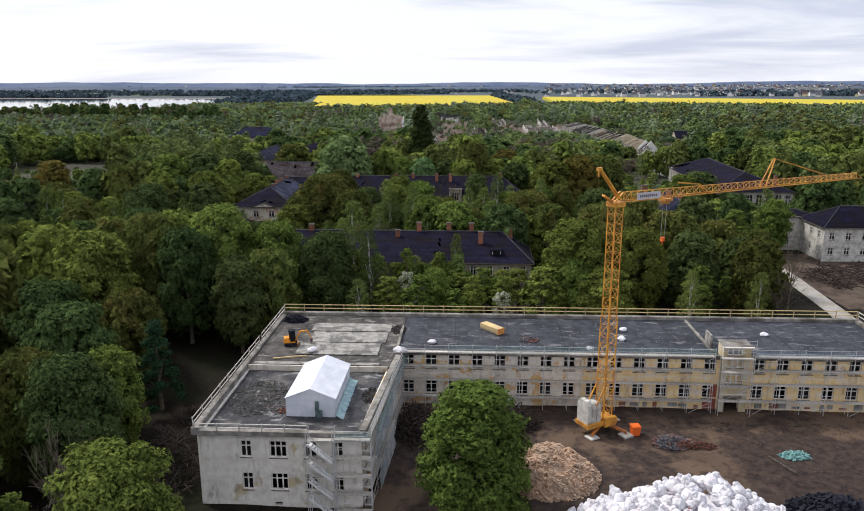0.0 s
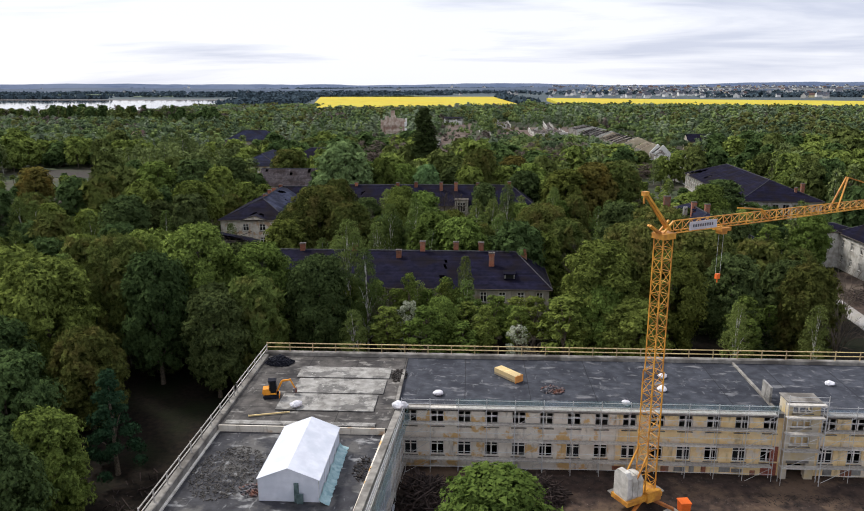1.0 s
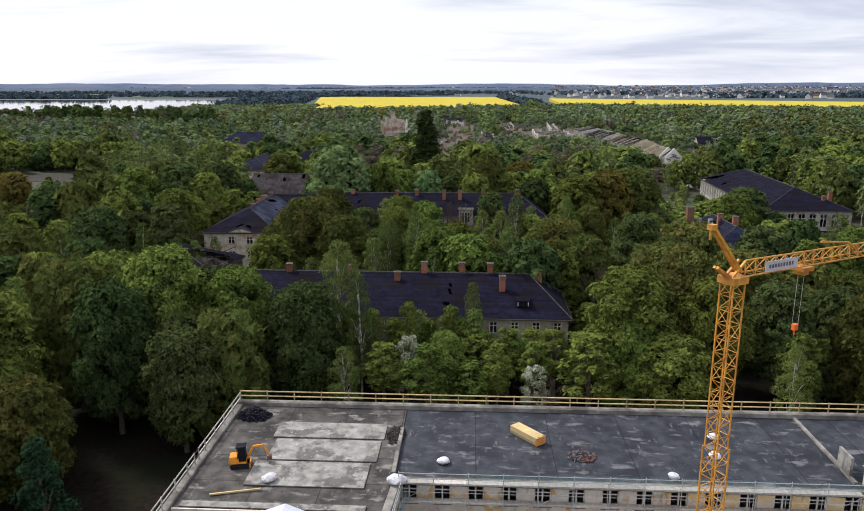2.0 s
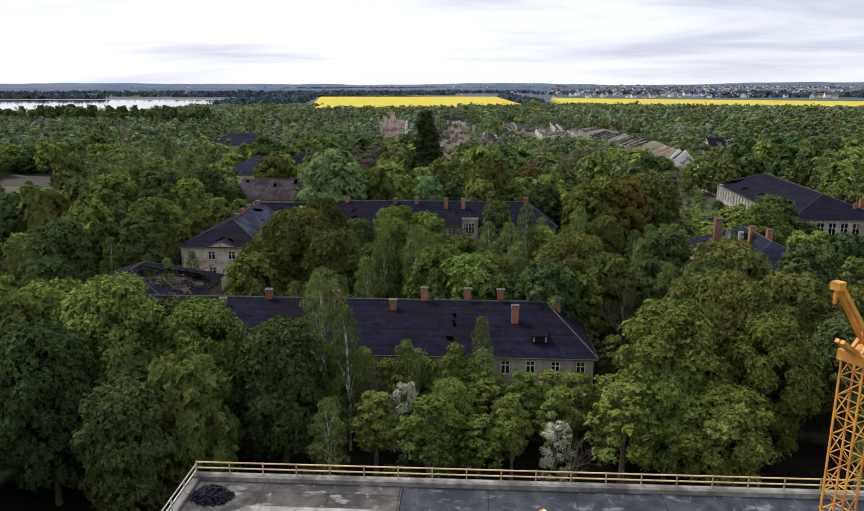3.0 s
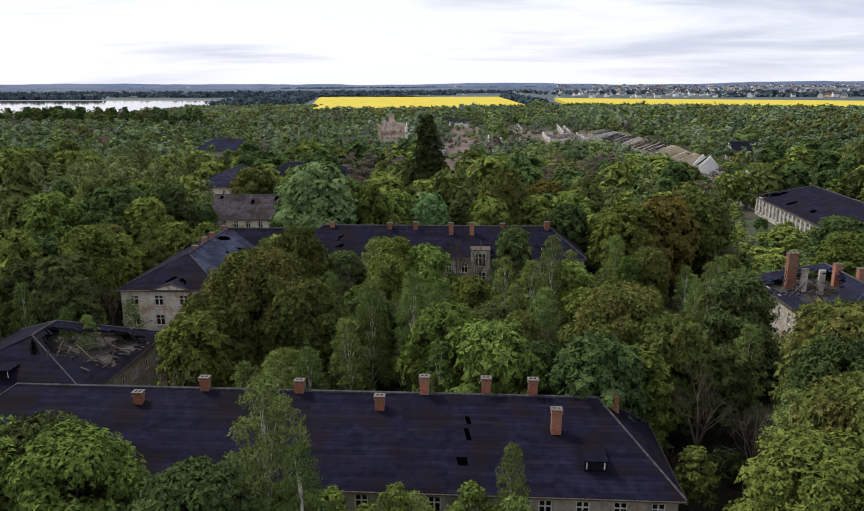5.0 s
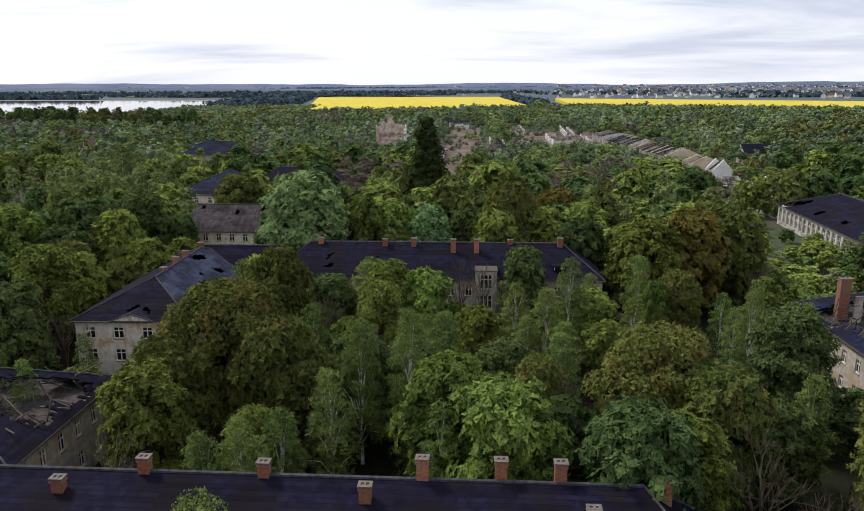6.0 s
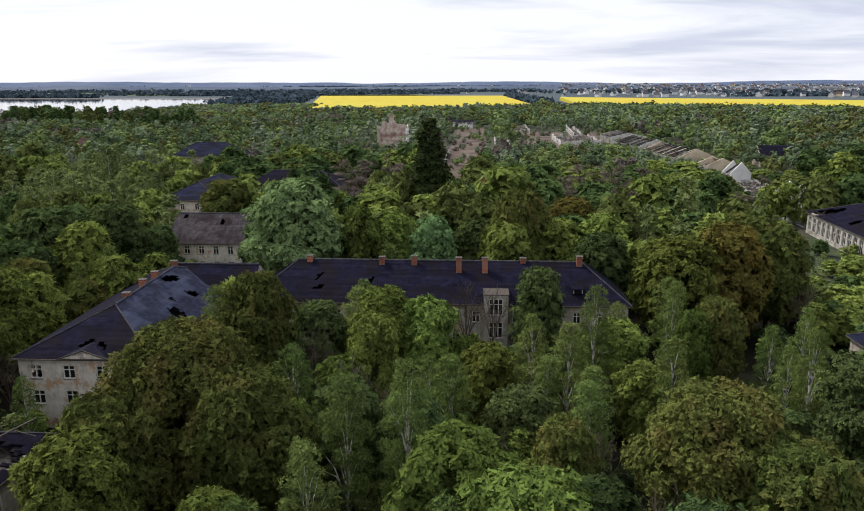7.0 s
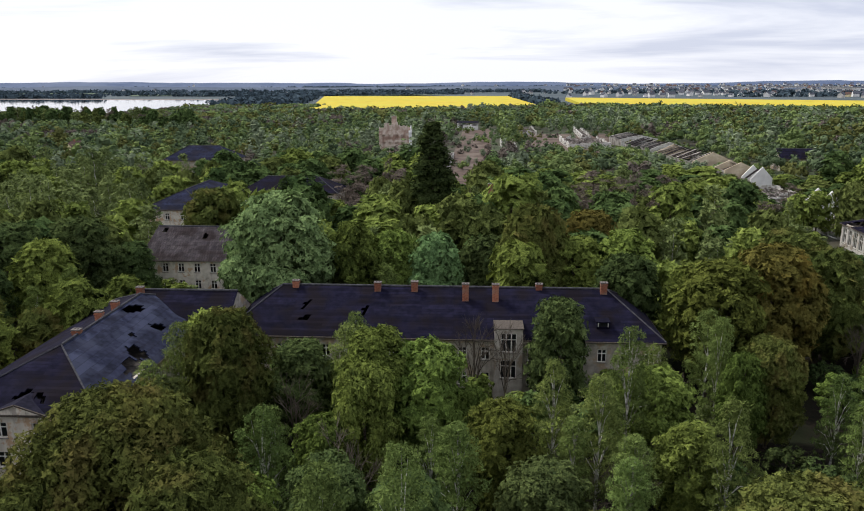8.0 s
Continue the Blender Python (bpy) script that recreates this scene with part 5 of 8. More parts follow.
def excavator():
    ob = thing("mini_excavator", 0, 0, 0, 0, "small yellow tracked excavator with dark cab on the roof", "excavator")
    ob.matrix_basis = on_building(-14.5, 1.4, 7.47, 12) @ Matrix.Diagonal((0.86, 0.86, 0.86, 1))
    y = M["digger_yellow"]
    for s in (-0.62, 0.62):
        t = Solid()
        pts = [(-0.85, 0.08), (-1.0, 0.28), (-0.85, 0.5), (0.85, 0.5), (1.0, 0.28), (0.85, 0.08)]
        v = [(px, s - 0.17, pz) for px, pz in pts] + [(px, s + 0.17, pz) for px, pz in pts]
        t.add(v, [tuple(range(6)), tuple(reversed(range(6, 12)))] + [(i + 6, (i + 1) % 6 + 6, (i + 1) % 6, i) for i in range(6)])
        for k in range(9):
            t.box(-0.9 + k * 0.21, s - 0.19, 0.0, -0.8 + k * 0.21, s + 0.19, 0.09)
        as_part("track", t.mesh("track", M["black_plastic"]), ob)
    b = Solid().box(-0.95, -0.68, 0.55, 0.75, 0.68, 0.72)
    b.add([(-1.1, -0.66, 0.72), (0.0, -0.66, 0.72), (0.0, 0.66, 0.72), (-1.1, 0.66, 0.72), (-1.0, -0.58, 1.3), (-0.1, -0.58, 1.35), (-0.1, 0.58, 1.35), (-1.0, 0.58, 1.3)], [(3, 2, 1, 0), (4, 5, 6, 7), (0, 1, 5, 4), (1, 2, 6, 5), (2, 3, 7, 6), (3, 0, 4, 7)])
    as_part("body", b.mesh("body", y), ob)
    c = Solid()
    for x in (-0.12, 0.72):
        for yy in (-0.58, 0.3):
            c.bar((x, yy, 0.72), (x - 0.05, yy, 2.35), 0.05, sides=4)
    c.box(-0.28, -0.66, 2.35, 0.8, 0.38, 2.47)
    as_part("cab", c.mesh("cab", M["black_plastic"]), ob)
    as_part("cab_glass", Solid().box(-0.1, -0.56, 0.74, 0.68, 0.28, 2.33).mesh("cab_glass", M["glass"]), ob)
    as_part("boom", Solid().bar((0.8, 0.1, 0.75), (1.5, 0.1, 2.1), 0.17, 0.15).bar((1.5, 0.1, 2.1), (2.6, 0.1, 2.2), 0.15, 0.12).mesh("boom", y), ob)
    as_part("arm", Solid().bar((2.5, 0.1, 2.3), (3.15, 0.1, 0.95), 0.13, 0.1).mesh("arm", y), ob)
    as_part("bucket", Solid().add([(2.85, -0.2, 0.95), (3.35, -0.2, 1.0), (3.4, -0.2, 0.5), (2.9, -0.2, 0.35), (2.85, 0.4, 0.95), (3.35, 0.4, 1.0), (3.4, 0.4, 0.5), (2.9, 0.4, 0.35)], [(0, 1, 2, 3), (7, 6, 5, 4), (0, 4, 5, 1), (1, 5, 6, 2), (2, 6, 7, 3), (3, 7, 4, 0)]).mesh("bucket", M["scrap"]), ob)
    as_part("blade", Solid().box(1.05, -0.75, 0.05, 1.15, 0.75, 0.4).mesh("blade", y), ob)


M["digger_yellow"] = material("digger_yellow", (0.66, 0.24, 0.02), (0.76, 0.31, 0.03), 3, 0.45, 0.05)
excavator()


def heap(name, u, v, z, ru, rv, h, count, size, mat, label, category, seed, building=True, flat=0.8, core=True):
    """A loose heap of many small irregular pieces; one mass that nobody could count."""
    rng = random.Random(seed)
    s = Solid()
    for k in range(count):
        a, q = rng.uniform(0, 2 * math.pi), math.sqrt(rng.random())
        x, y = ru * q * math.cos(a), rv * q * math.sin(a)
        zz = h * max(0, 1 - q ** 1.6) * (1 + 0.15 * noise.noise(Vector((x, y, seed)))) + rng.uniform(-0.3, 0.6) * size * 0.5
        sz = size * rng.uniform(0.6, 1.4)
        d = Vector((rng.uniform(-1, 1), rng.uniform(-1, 1), rng.uniform(-0.5, 0.5))).normalized() * sz
        s.bar(Vector((x, y, max(zz, size * 0.2))) - d / 2, Vector((x, y, max(zz, size * 0.2))) + d / 2, sz * 0.22 * flat, sz * 0.18 * flat, 4)
    if core:
        vs, fs = [], []
        n, m = 22, 7
        for j in range(m + 1):
            q = 1 - j / m
            for i in range(n):
                a = 2 * math.pi * i / n
                vs.append((ru * q * math.cos(a), rv * q * math.sin(a), h * max(0, 1 - q ** 1.6) - 0.05))
        for j in range(m):
            for i in range(n):
                fs.append((j * n + i, j * n + (i + 1) % n, (j + 1) * n + (i + 1) % n, (j + 1) * n + i))
        s.add(vs, fs)
    ob = tagged(new(name, s.mesh(name, M[mat])), label, category, kind="stuff")
    ob.matrix_basis = on_building(u, v, z) if building else pose(u, v, z)
    return ob


# on the roof
M["roof_rubble"] = material("roof_rubble", (0.04, 0.037, 0.034), (0.13, 0.12, 0.11), 1.5, 0.95, 0.4)
heap("rubble", -14.6, -13.6, 6.82, 3.2, 4.8, 0.12, 1100, 0.2, "roof_rubble", "thin dark rubble spread on the wing's roof", "rubble", 1, core=False)
heap("rubble", -11.2, -16.6, 6.82, 1.2, 1.0, 0.3, 120, 0.35, "scrap", "small heap of scrap on the roof", "rubble", 2, core=False)
heap("tarp_heap", -16.2, 11.4, 7.46, 1.7, 1.2, 0.8, 240, 0.5, "black_plastic", "heap of black plastic sheets on the roof", "tarpaulin", 3)
heap("rubble", 17.5, 4.8, 7.36, 1.4, 1.0, 0.3, 140, 0.35, "scrap", "small heap of rubble on the flat roof", "rubble", 4, core=False)
heap("rubble", -0.6, 8.0, 7.46, 0.9, 2.0, 0.4, 140, 0.3, "debris_and_shaded_floor", "rubble beside the roof kerb", "rubble", 5, core=False)
heap("rubble", -2.0, -12.5, 6.82, 0.9, 2.2, 0.2, 90, 0.3, "debris_and_shaded_floor", "dark debris along the parapet", "rubble", 15, core=False)


def sack(u, v, z, r, label, seed, building=True, mat="white_bag"):
    rng = random.Random(seed)
    s = Solid().lump(0, 0, r * 0.42, r, r * 0.85, r * 0.55, rng, 0.16)
    ob = tagged(new("sack", s.mesh("sack", M[mat])), label, "sack")
    ob.matrix_basis = on_building(u, v, z, seed * 40) if building else pose(u, v, z, 0, 0, seed * 40)


for k, (u, v, r) in enumerate(((4.4, 3.0, 0.6), (31.1, 9.1, 0.6), (30.1, 5.3, 0.65), (25.2, 1.4, 0.55), (50.1, 7.9, 0.55))):
    sack(u, v, 7.38, r, "full white sack lying on the flat roof", k)
sack(0.4, -1.0, 7.56, 0.85, "bulging white bag on the parapet", 9)
sack(-11.0, -1.2, 7.56, 0.7, "white bag on the roof slab", 10)


def crate():
    ob = thing("timber_crate", 0, 0, 0, 0, "long stack of pale timber on the flat roof", "timber")
    place(ob, 11.4, 9.6, 7.42, -49)
    for j in range(3):
        for k in range(4):
            as_part("beam", Solid().box(0, -0.6 + k * 0.3, 0.05 + j * 0.27, 3.6 - 0.1 * ((j + k) % 2), -0.32 + k * 0.3, 0.31 + j * 0.27).mesh("beam", M["yellow_timber"] if j else M["timber"]), ob)
    as_part("end_board", Solid().box(3.62, -0.65, 0.02, 3.68, 0.63, 0.86).mesh("end_board", M["orange_wood"]), ob, "orange end board")


M["orange_wood"] = material("orange_wood", (0.60, 0.24, 0.06), (0.72, 0.33, 0.10), 2, 0.7, 0.1)
crate()
tagged(new("plank", Solid().bar((0, 0, 0.06), (4.2, 1.1, 0.08), 0.09, sides=4).mesh("plank", M["yellow_timber"])), "long pale plank lying on the roof slab", "plank").matrix_basis = on_building(-15.6, -3.6, 7.48)


# ---------------------------------------------------------------- crane
def lattice(s, a, b, width, step, r, brace):
    """A square lattice between a and b."""
    a, b = Vector(a), Vector(b)
    d = (b - a).normalized()
    side = d.cross(Vector((0, 0, 1))) if abs(d.z) < 0.9 else Vector((1, 0, 0))
    side.normalize()
    up = side.cross(d).normalized()
    cs = [(side * i + up * j) * width / 2 for i, j in ((-1, -1), (1, -1), (1, 1), (-1, 1))]
    for c in cs:
        s.bar(a + c, b + c, r, sides=4)
    n = max(2, int((b - a).length / step))
    for k in range(n):
        p, q = a.lerp(b, k / n), a.lerp(b, (k + 1) / n)
        for i in range(4):
            c0, c1 = cs[i], cs[(i + 1) % 4]
            s.bar(p + c0, p + c1, brace, sides=3)
            s.bar(p + (c0 if k % 2 else c1), q + (c1 if k % 2 else c0), brace, sides=3)
    return s


def tower_crane():
    cx, cy = 21.0, 81.0
    ob = thing("tower_crane", cx, cy, 0, 27.5, "yellow self-erecting tower crane with lattice mast and jib", "crane")
    y = M["crane_yellow"]
    as_part("mast", lattice(Solid(), (0, 0, 1.6), (0, 0, 14.5), 1.36, 1.15, 0.075, 0.04).mesh("mast", y), ob)
    as_part("mast", lattice(Solid(), (0, 0, 14.5), (0, 0, 28.0), 1.18, 1.1, 0.065, 0.036).mesh("mast", y), ob)
    jib = Solid()
    n, l, w, h = 40, 44.0, 1.0, 1.05
    for k in range(n):
        x0, x1 = 0.6 + l * k / n, 0.6 + l * (k + 1) / n
        xm = (x0 + x1) / 2
        hh = h * (1 - 0.35 * k / n)
        for s in (-1, 1):
            jib.bar((x0, s * w / 2, 28.3), (x1, s * w / 2, 28.3), 0.065, sides=4)
            jib.bar((x0, s * w / 2, 28.3), (xm, 0, 28.3 + hh), 0.04, sides=3)
            jib.bar((xm, 0, 28.3 + hh), (x1, s * w / 2, 28.3), 0.04, sides=3)
        jib.bar((x0, -w / 2, 28.3), (x0, w / 2, 28.3), 0.035, sides=3)
        if k < n - 1:
            jib.bar((xm, 0, 28.3 + hh), (xm + l / n, 0, 28.3 + hh), 0.07, sides=4)
    as_part("jib", jib.mesh("jib", y), ob)
    as_part("head", Solid().box(-0.8, -0.75, 27.8, 0.8, 0.75, 28.35).bar((-0.6, 0.3, 28.2), (0.8, 0.3, 29.4), 0.12).bar((-0.6, -0.3, 28.2), (0.8, -0.3, 29.4), 0.12).mesh("head", y), ob)
    as_part("strut", Solid().bar((0.5, 0.25, 28.6), (-2.6, 0.15, 32.2), 0.14).bar((0.5, -0.25, 28.6), (-2.6, -0.15, 32.2), 0.14).box(-2.9, -0.25, 32.0, -2.4, 0.25, 32.4).bar((-2.75, 0, 32.1), (-2.75, 0, 31.3), 0.1).mesh("strut", y), ob)
    as_part("back_stub", Solid().bar((-0.4, 0.2, 28.2), (-1.9, 0.15, 29.2), 0.14).bar((-0.4, -0.2, 28.2), (-1.9, -0.15, 29.2), 0.14).mesh("back_stub", y), ob)
    as_part("jib_post", Solid().bar((24.6, 0.45, 28.4), (26.4, 0.1, 31.9), 0.1).bar((24.6, -0.45, 28.4), (26.4, -0.1, 31.9), 0.1).mesh("jib_post", y), ob)
    as_part("jib_tie", Solid().bar((26.4, 0.1, 31.9), (37.0, 0.25, 29.2), 0.05).bar((26.4, -0.1, 31.9), (37.0, -0.25, 29.2), 0.05).mesh("jib_tie", y), ob)
    as_part("folding_link", Solid().bar((9.6, 0, 29.9), (13.2, 0, 29.45), 0.1).bar((13.2, 0, 29.45), (14.4, 0.4, 28.4), 0.08).bar((13.2, 0, 29.45), (14.4, -0.4, 28.4), 0.08).mesh("folding_link", y), ob)
    board = as_part("sign", Solid().box(2.6, -0.62, 28.4, 6.2, -0.58, 29.2).mesh("sign", M["white_bag"]), ob, "white sign board with a dark line of lettering")
    for k in range(9):
        as_part("letter_bar", Solid().box(3.0 + k * 0.31, -0.635, 28.66, 3.2 + k * 0.31, -0.622, 28.94).mesh("letter_bar", M["scrap"]), board)
    as_part("trolley", Solid().box(7.0, -0.6, 27.85, 8.3, 0.6, 28.15).box(7.3, -0.4, 27.5, 8.0, 0.4, 27.85).mesh("trolley", y), ob)
    as_part("hoist_rope", Solid().bar((7.5, 0.15, 27.6), (7.5, 0.15, 23.4), 0.012, sides=4).bar((7.8, -0.15, 27.6), (7.8, -0.15, 23.4), 0.012, sides=4).mesh("hoist_rope", M["steel"]), ob)
    as_part("hook_block", Solid().box(7.43, -0.15, 22.9, 7.87, 0.15, 23.4).bar((7.65, 0, 22.9), (7.65, 0, 22.5), 0.05).mesh("hook_block", M["orange"]), ob)
    # chassis, outriggers, ballast
    as_part("slewing_deck", Solid().box(-3.4, -1.2, 1.1, 1.2, 1.2, 1.6).bar((-3.0, 0.8, 1.5), (-0.4, 0.7, 6.5), 0.1).bar((-3.0, -0.8, 1.5), (-0.4, -0.7, 6.5), 0.1).mesh("slewing_deck", y), ob)
    as_part("turntable", Solid().bar((0, 0, 0.75), (0, 0, 1.1), 0.9, sides=16).mesh("turntable", M["scrap"]), ob)
    for a in (25, 115, 205, 295):
        d = Vector((math.cos(radians(a)), math.sin(radians(a)), 0))
        leg = as_part("outrigger", Solid().bar(d * 0.4 + Vector((0, 0, 0.75)), d * 3.0 + Vector((0, 0, 0.45)), 0.24, 0.18).bar(d * 3.0 + Vector((0, 0, 0.5)), d * 3.0 + Vector((0, 0, 0.12)), 0.1).mesh("outrigger", M["rusty_orange"]), ob)
        as_part("foot_pad", Solid().box(d.x * 3.0 - 0.65, d.y * 3.0 - 0.65, -0.1, d.x * 3.0 + 0.65, d.y * 3.0 + 0.65, 0.14).mesh("foot_pad", M["pale_concrete"]), leg)
    for k, (x, z1) in enumerate(((-3.3, 4.5), (-2.6, 4.0), (-1.9, 4.0))):
        b = Solid()
        ring = [(-0.75, 1.3), (0.75, 1.3), (1.0, 1.9), (1.0, z1 - 0.5), (0.6, z1), (-0.6, z1), (-1.0, z1 - 0.5), (-1.0, 1.9)]
        v = [(x, p, q) for p, q in ring] + [(x + 0.62, p, q) for p, q in ring]
        b.add(v, [tuple(reversed(range(8))), tuple(range(8, 16))] + [(i, (i + 1) % 8, (i + 1) % 8 + 8, i + 8) for i in range(8)])
        as_part("ballast_block", b.mesh("ballast_block", M["pale_concrete"]), ob)
    as_part("control_box", Solid().box(-0.9, -1.35, 0.9, 0.9, -0.9, 2.0).mesh("control_box", y), ob)


M["rusty_orange"] = material("rusty_orange", (0.50, 0.16, 0.03), (0.66, 0.25, 0.05), 2, 0.6, 0.1, (0.3, 0.12, 0.05), 0.9)
tower_crane()


# ---------------------------------------------------------------- things on the site
M["twig_wood"] = material("twig_wood", (0.018, 0.013, 0.012), (0.060, 0.042, 0.036), 1.5, 0.95, 0.2)
heap("brick_heap", 12.6, 70.2, -0.1, 5.6, 5.2, 3.4, 2600, 0.34, "rubble", "tall heap of broken tan bricks on the building site", "bricks", 6, False, 1.5)
heap("black_heap", 39.5, 62.5, -0.1, 5.0, 3.2, 1.8, 420, 0.7, "black_plastic", "heap of black sheeting on the building site", "tarpaulin", 7, False, 1.2)
heap("scrap_heap", 28.4, 77.0, 0.0, 2.4, 1.4, 0.8, 300, 0.62, "scrap", "tangled heap of scrap metal on the ground", "scrap", 8, False, 0.7)
M["rust_scrap"] = material("rust_scrap", (0.05, 0.022, 0.018), (0.13, 0.050, 0.036), 3, 0.85, 0.3)
heap("brick_scatter", 31.2, 76.4, 0.0, 2.0, 0.9, 0.3, 90, 0.5, "rust_scrap", "dark red scrap scattered on the ground", "scrap", 9, False, 0.7, False)
heap("teal_sheet_heap", 41.3, 74.0, 0.0, 1.8, 0.9, 0.35, 120, 0.5, "teal_sheet", "crumpled teal sheet on bare soil", "tarpaulin", 10, False, 1.0)
heap("brushwood", -1.8, 81.0, -0.6, 3.0, 4.6, 2.6, 420, 2.0, "twig_wood", "heap of cut brushwood against the building", "brushwood", 12, False, 0.16, False)
heap("brushwood", 10.0, 82.0, -0.3, 3.4, 2.4, 2.0, 380, 1.7, "twig_wood", "heap of dark cut branches near the scaffold", "brushwood", 13, False, 0.16, False)
heap("brushwood", 5.0, 83.0, -0.3, 3.4, 2.0, 1.6, 260, 1.8, "twig_wood", "heap of dark cut branches near the scaffold", "brushwood", 14, False, 0.16, False)
heap("debris_strip", 44.0, 80.5, -0.1, 11.0, 1.8, 0.1, 260, 0.26, "debris_and_shaded_floor", "dark debris strewn along the scaffold's foot", "rubble", 16, False, 0.5, False)
heap("debris_strip", 34.0, 81.6, -0.1, 8.0, 1.2, 0.1, 180, 0.24, "debris_and_shaded_floor", "dark debris strewn along the scaffold's foot", "rubble", 17, False, 0.5, False)
heap("brushwood", -30.0, 75.0, -0.6, 5.0, 12.0, 0.5, 520, 2.2, "twig_wood", "felled branches lying between building and trees", "brushwood", 18, False, 0.12, False)
heap("felled_branches", 100.0, 148.0, 0.0, 20.0, 12.0, 0.6, 700, 3.2, "twig_wood", "felled trunks and branches on cleared ground", "brushwood", 19, False, 0.12, False)
tagged(new("plank", Solid().bar((38.2, 73.8, 0.15), (39.6, 70.2, 0.12), 0.16, sides=4).mesh("plank", M["old_timber"])), "dark beam lying on the bare soil", "beam")


def waste_bin():
    ob = thing("orange_bin", 24.6, 79.6, ground_z(24.6, 79.6), 6, "bright orange upright bin on the soil", "bin")
    as_part("body", Solid().add([(-0.45, -0.45, 0.05), (0.45, -0.45, 0.05), (0.45, 0.45, 0.05), (-0.45, 0.45, 0.05), (-0.52, -0.52, 1.15), (0.52, -0.52, 1.15), (0.52, 0.52, 1.15), (-0.52, 0.52, 1.15)], [(3, 2, 1, 0), (4, 5, 6, 7), (0, 1, 5, 4), (1, 2, 6, 5), (2, 3, 7, 6), (3, 0, 4, 7)]).mesh("body", M["orange"]), ob)
    as_part("lid", Solid().box(-0.56, -0.56, 1.15, 0.56, 0.58, 1.24).mesh("lid", M["orange"]), ob)
    as_part("foot", Solid().box(-0.4, -0.4, -0.05, 0.4, 0.4, 0.05).mesh("foot", M["black_plastic"]), ob)


waste_bin()


def white_bags():
    """A long heap of filled white big bags."""
    rng = random.Random(77)
    shapes = []
    for k in range(5):
        s = Solid().lump(0, 0, 0.5, 0.60, 0.56, 0.62, rng, 0.2)
        s.lump(rng.uniform(-0.1, 0.1), 0, 1.08, 0.26, 0.22, 0.24, rng, 0.4)
        shapes.append(s.mesh("big_bag", M["white_bag"]))
    patch = Solid().box(-0.16, -0.66, 0.4, 0.16, -0.62, 0.66).mesh("print", M["red_print"])
    n = 0
    for j in range(15):
        for i in range(21):
            x, y = 10.6 + i * 1.2 + rng.uniform(-0.3, 0.3), 48.0 + j * 1.15 + rng.uniform(-0.3, 0.3)
            a, b = (x - 22.6) / 12.6, (y - 56.0) / 8.4
            q = a * a + b * b
            if q > 1:
                continue
            h = 6.6 * (1 - q) ** 0.55 * (0.8 + 0.28 * math.exp(-((x - 26.0) / 4) ** 2)) + rng.uniform(-0.3, 0.3)
            z = max(0.0, h - 0.8)
            ob = tagged(new("big_bag", shapes[n % 5]), "filled white big bag in a heap on site", "big bag", "heap of white big bags")
            f = rng.uniform(0.85, 1.2)
            ob.matrix_basis = pose(x, y, z - 0.15, rng.uniform(-35, 35), rng.uniform(-35, 35), rng.uniform(0, 360)) @ Matrix.Diagonal((f, f, f, 1))
            if n % 6 == 0:
                as_part("print", patch, ob)
            n += 1
    vs, fs = [], []
    for j in range(7):
        q = 1 - j / 6
        for i in range(26):
            t = 2 * math.pi * i / 26
            vs.append((22.6 + 12.0 * q * math.cos(t), 56.0 + 7.9 * q * math.sin(t), 5.2 * (1 - q * q) ** 0.55 - 0.2))
    for j in range(6):
        for i in range(26):
            fs.append((j * 26 + i, j * 26 + (i + 1) % 26, (j + 1) * 26 + (i + 1) % 26, (j + 1) * 26 + i))
    tagged(new("bag_heap_core", mesh_of("bag_heap_core", vs, fs, M["white_bag"])), "white bags packed inside the heap", "big bags", kind="stuff")


white_bags()


# ---------------------------------------------------------------- far ruins, town, horizon
def ragged_wall(name, stops, z0, thick, mat):
    """One broken wall along x; stops: (x, height) of its torn top edge."""
    v, f = [], []
    for x, h in stops:
        v += [(x, 0, z0), (x, 0, h), (x, thick, h), (x, thick, z0)]
    for k in range(len(stops) - 1):
        a, b = 4 * k, 4 * k + 4
        f += [(a, b, b + 1, a + 1), (a + 1, b + 1, b + 2, a + 2), (a + 2, b + 2, b + 3, a + 3)]
    e = len(v) - 4
    f += [(0, 1, 2, 3), (e + 3, e + 2, e + 1, e)]
    return mesh_of(name, v, f, mat)


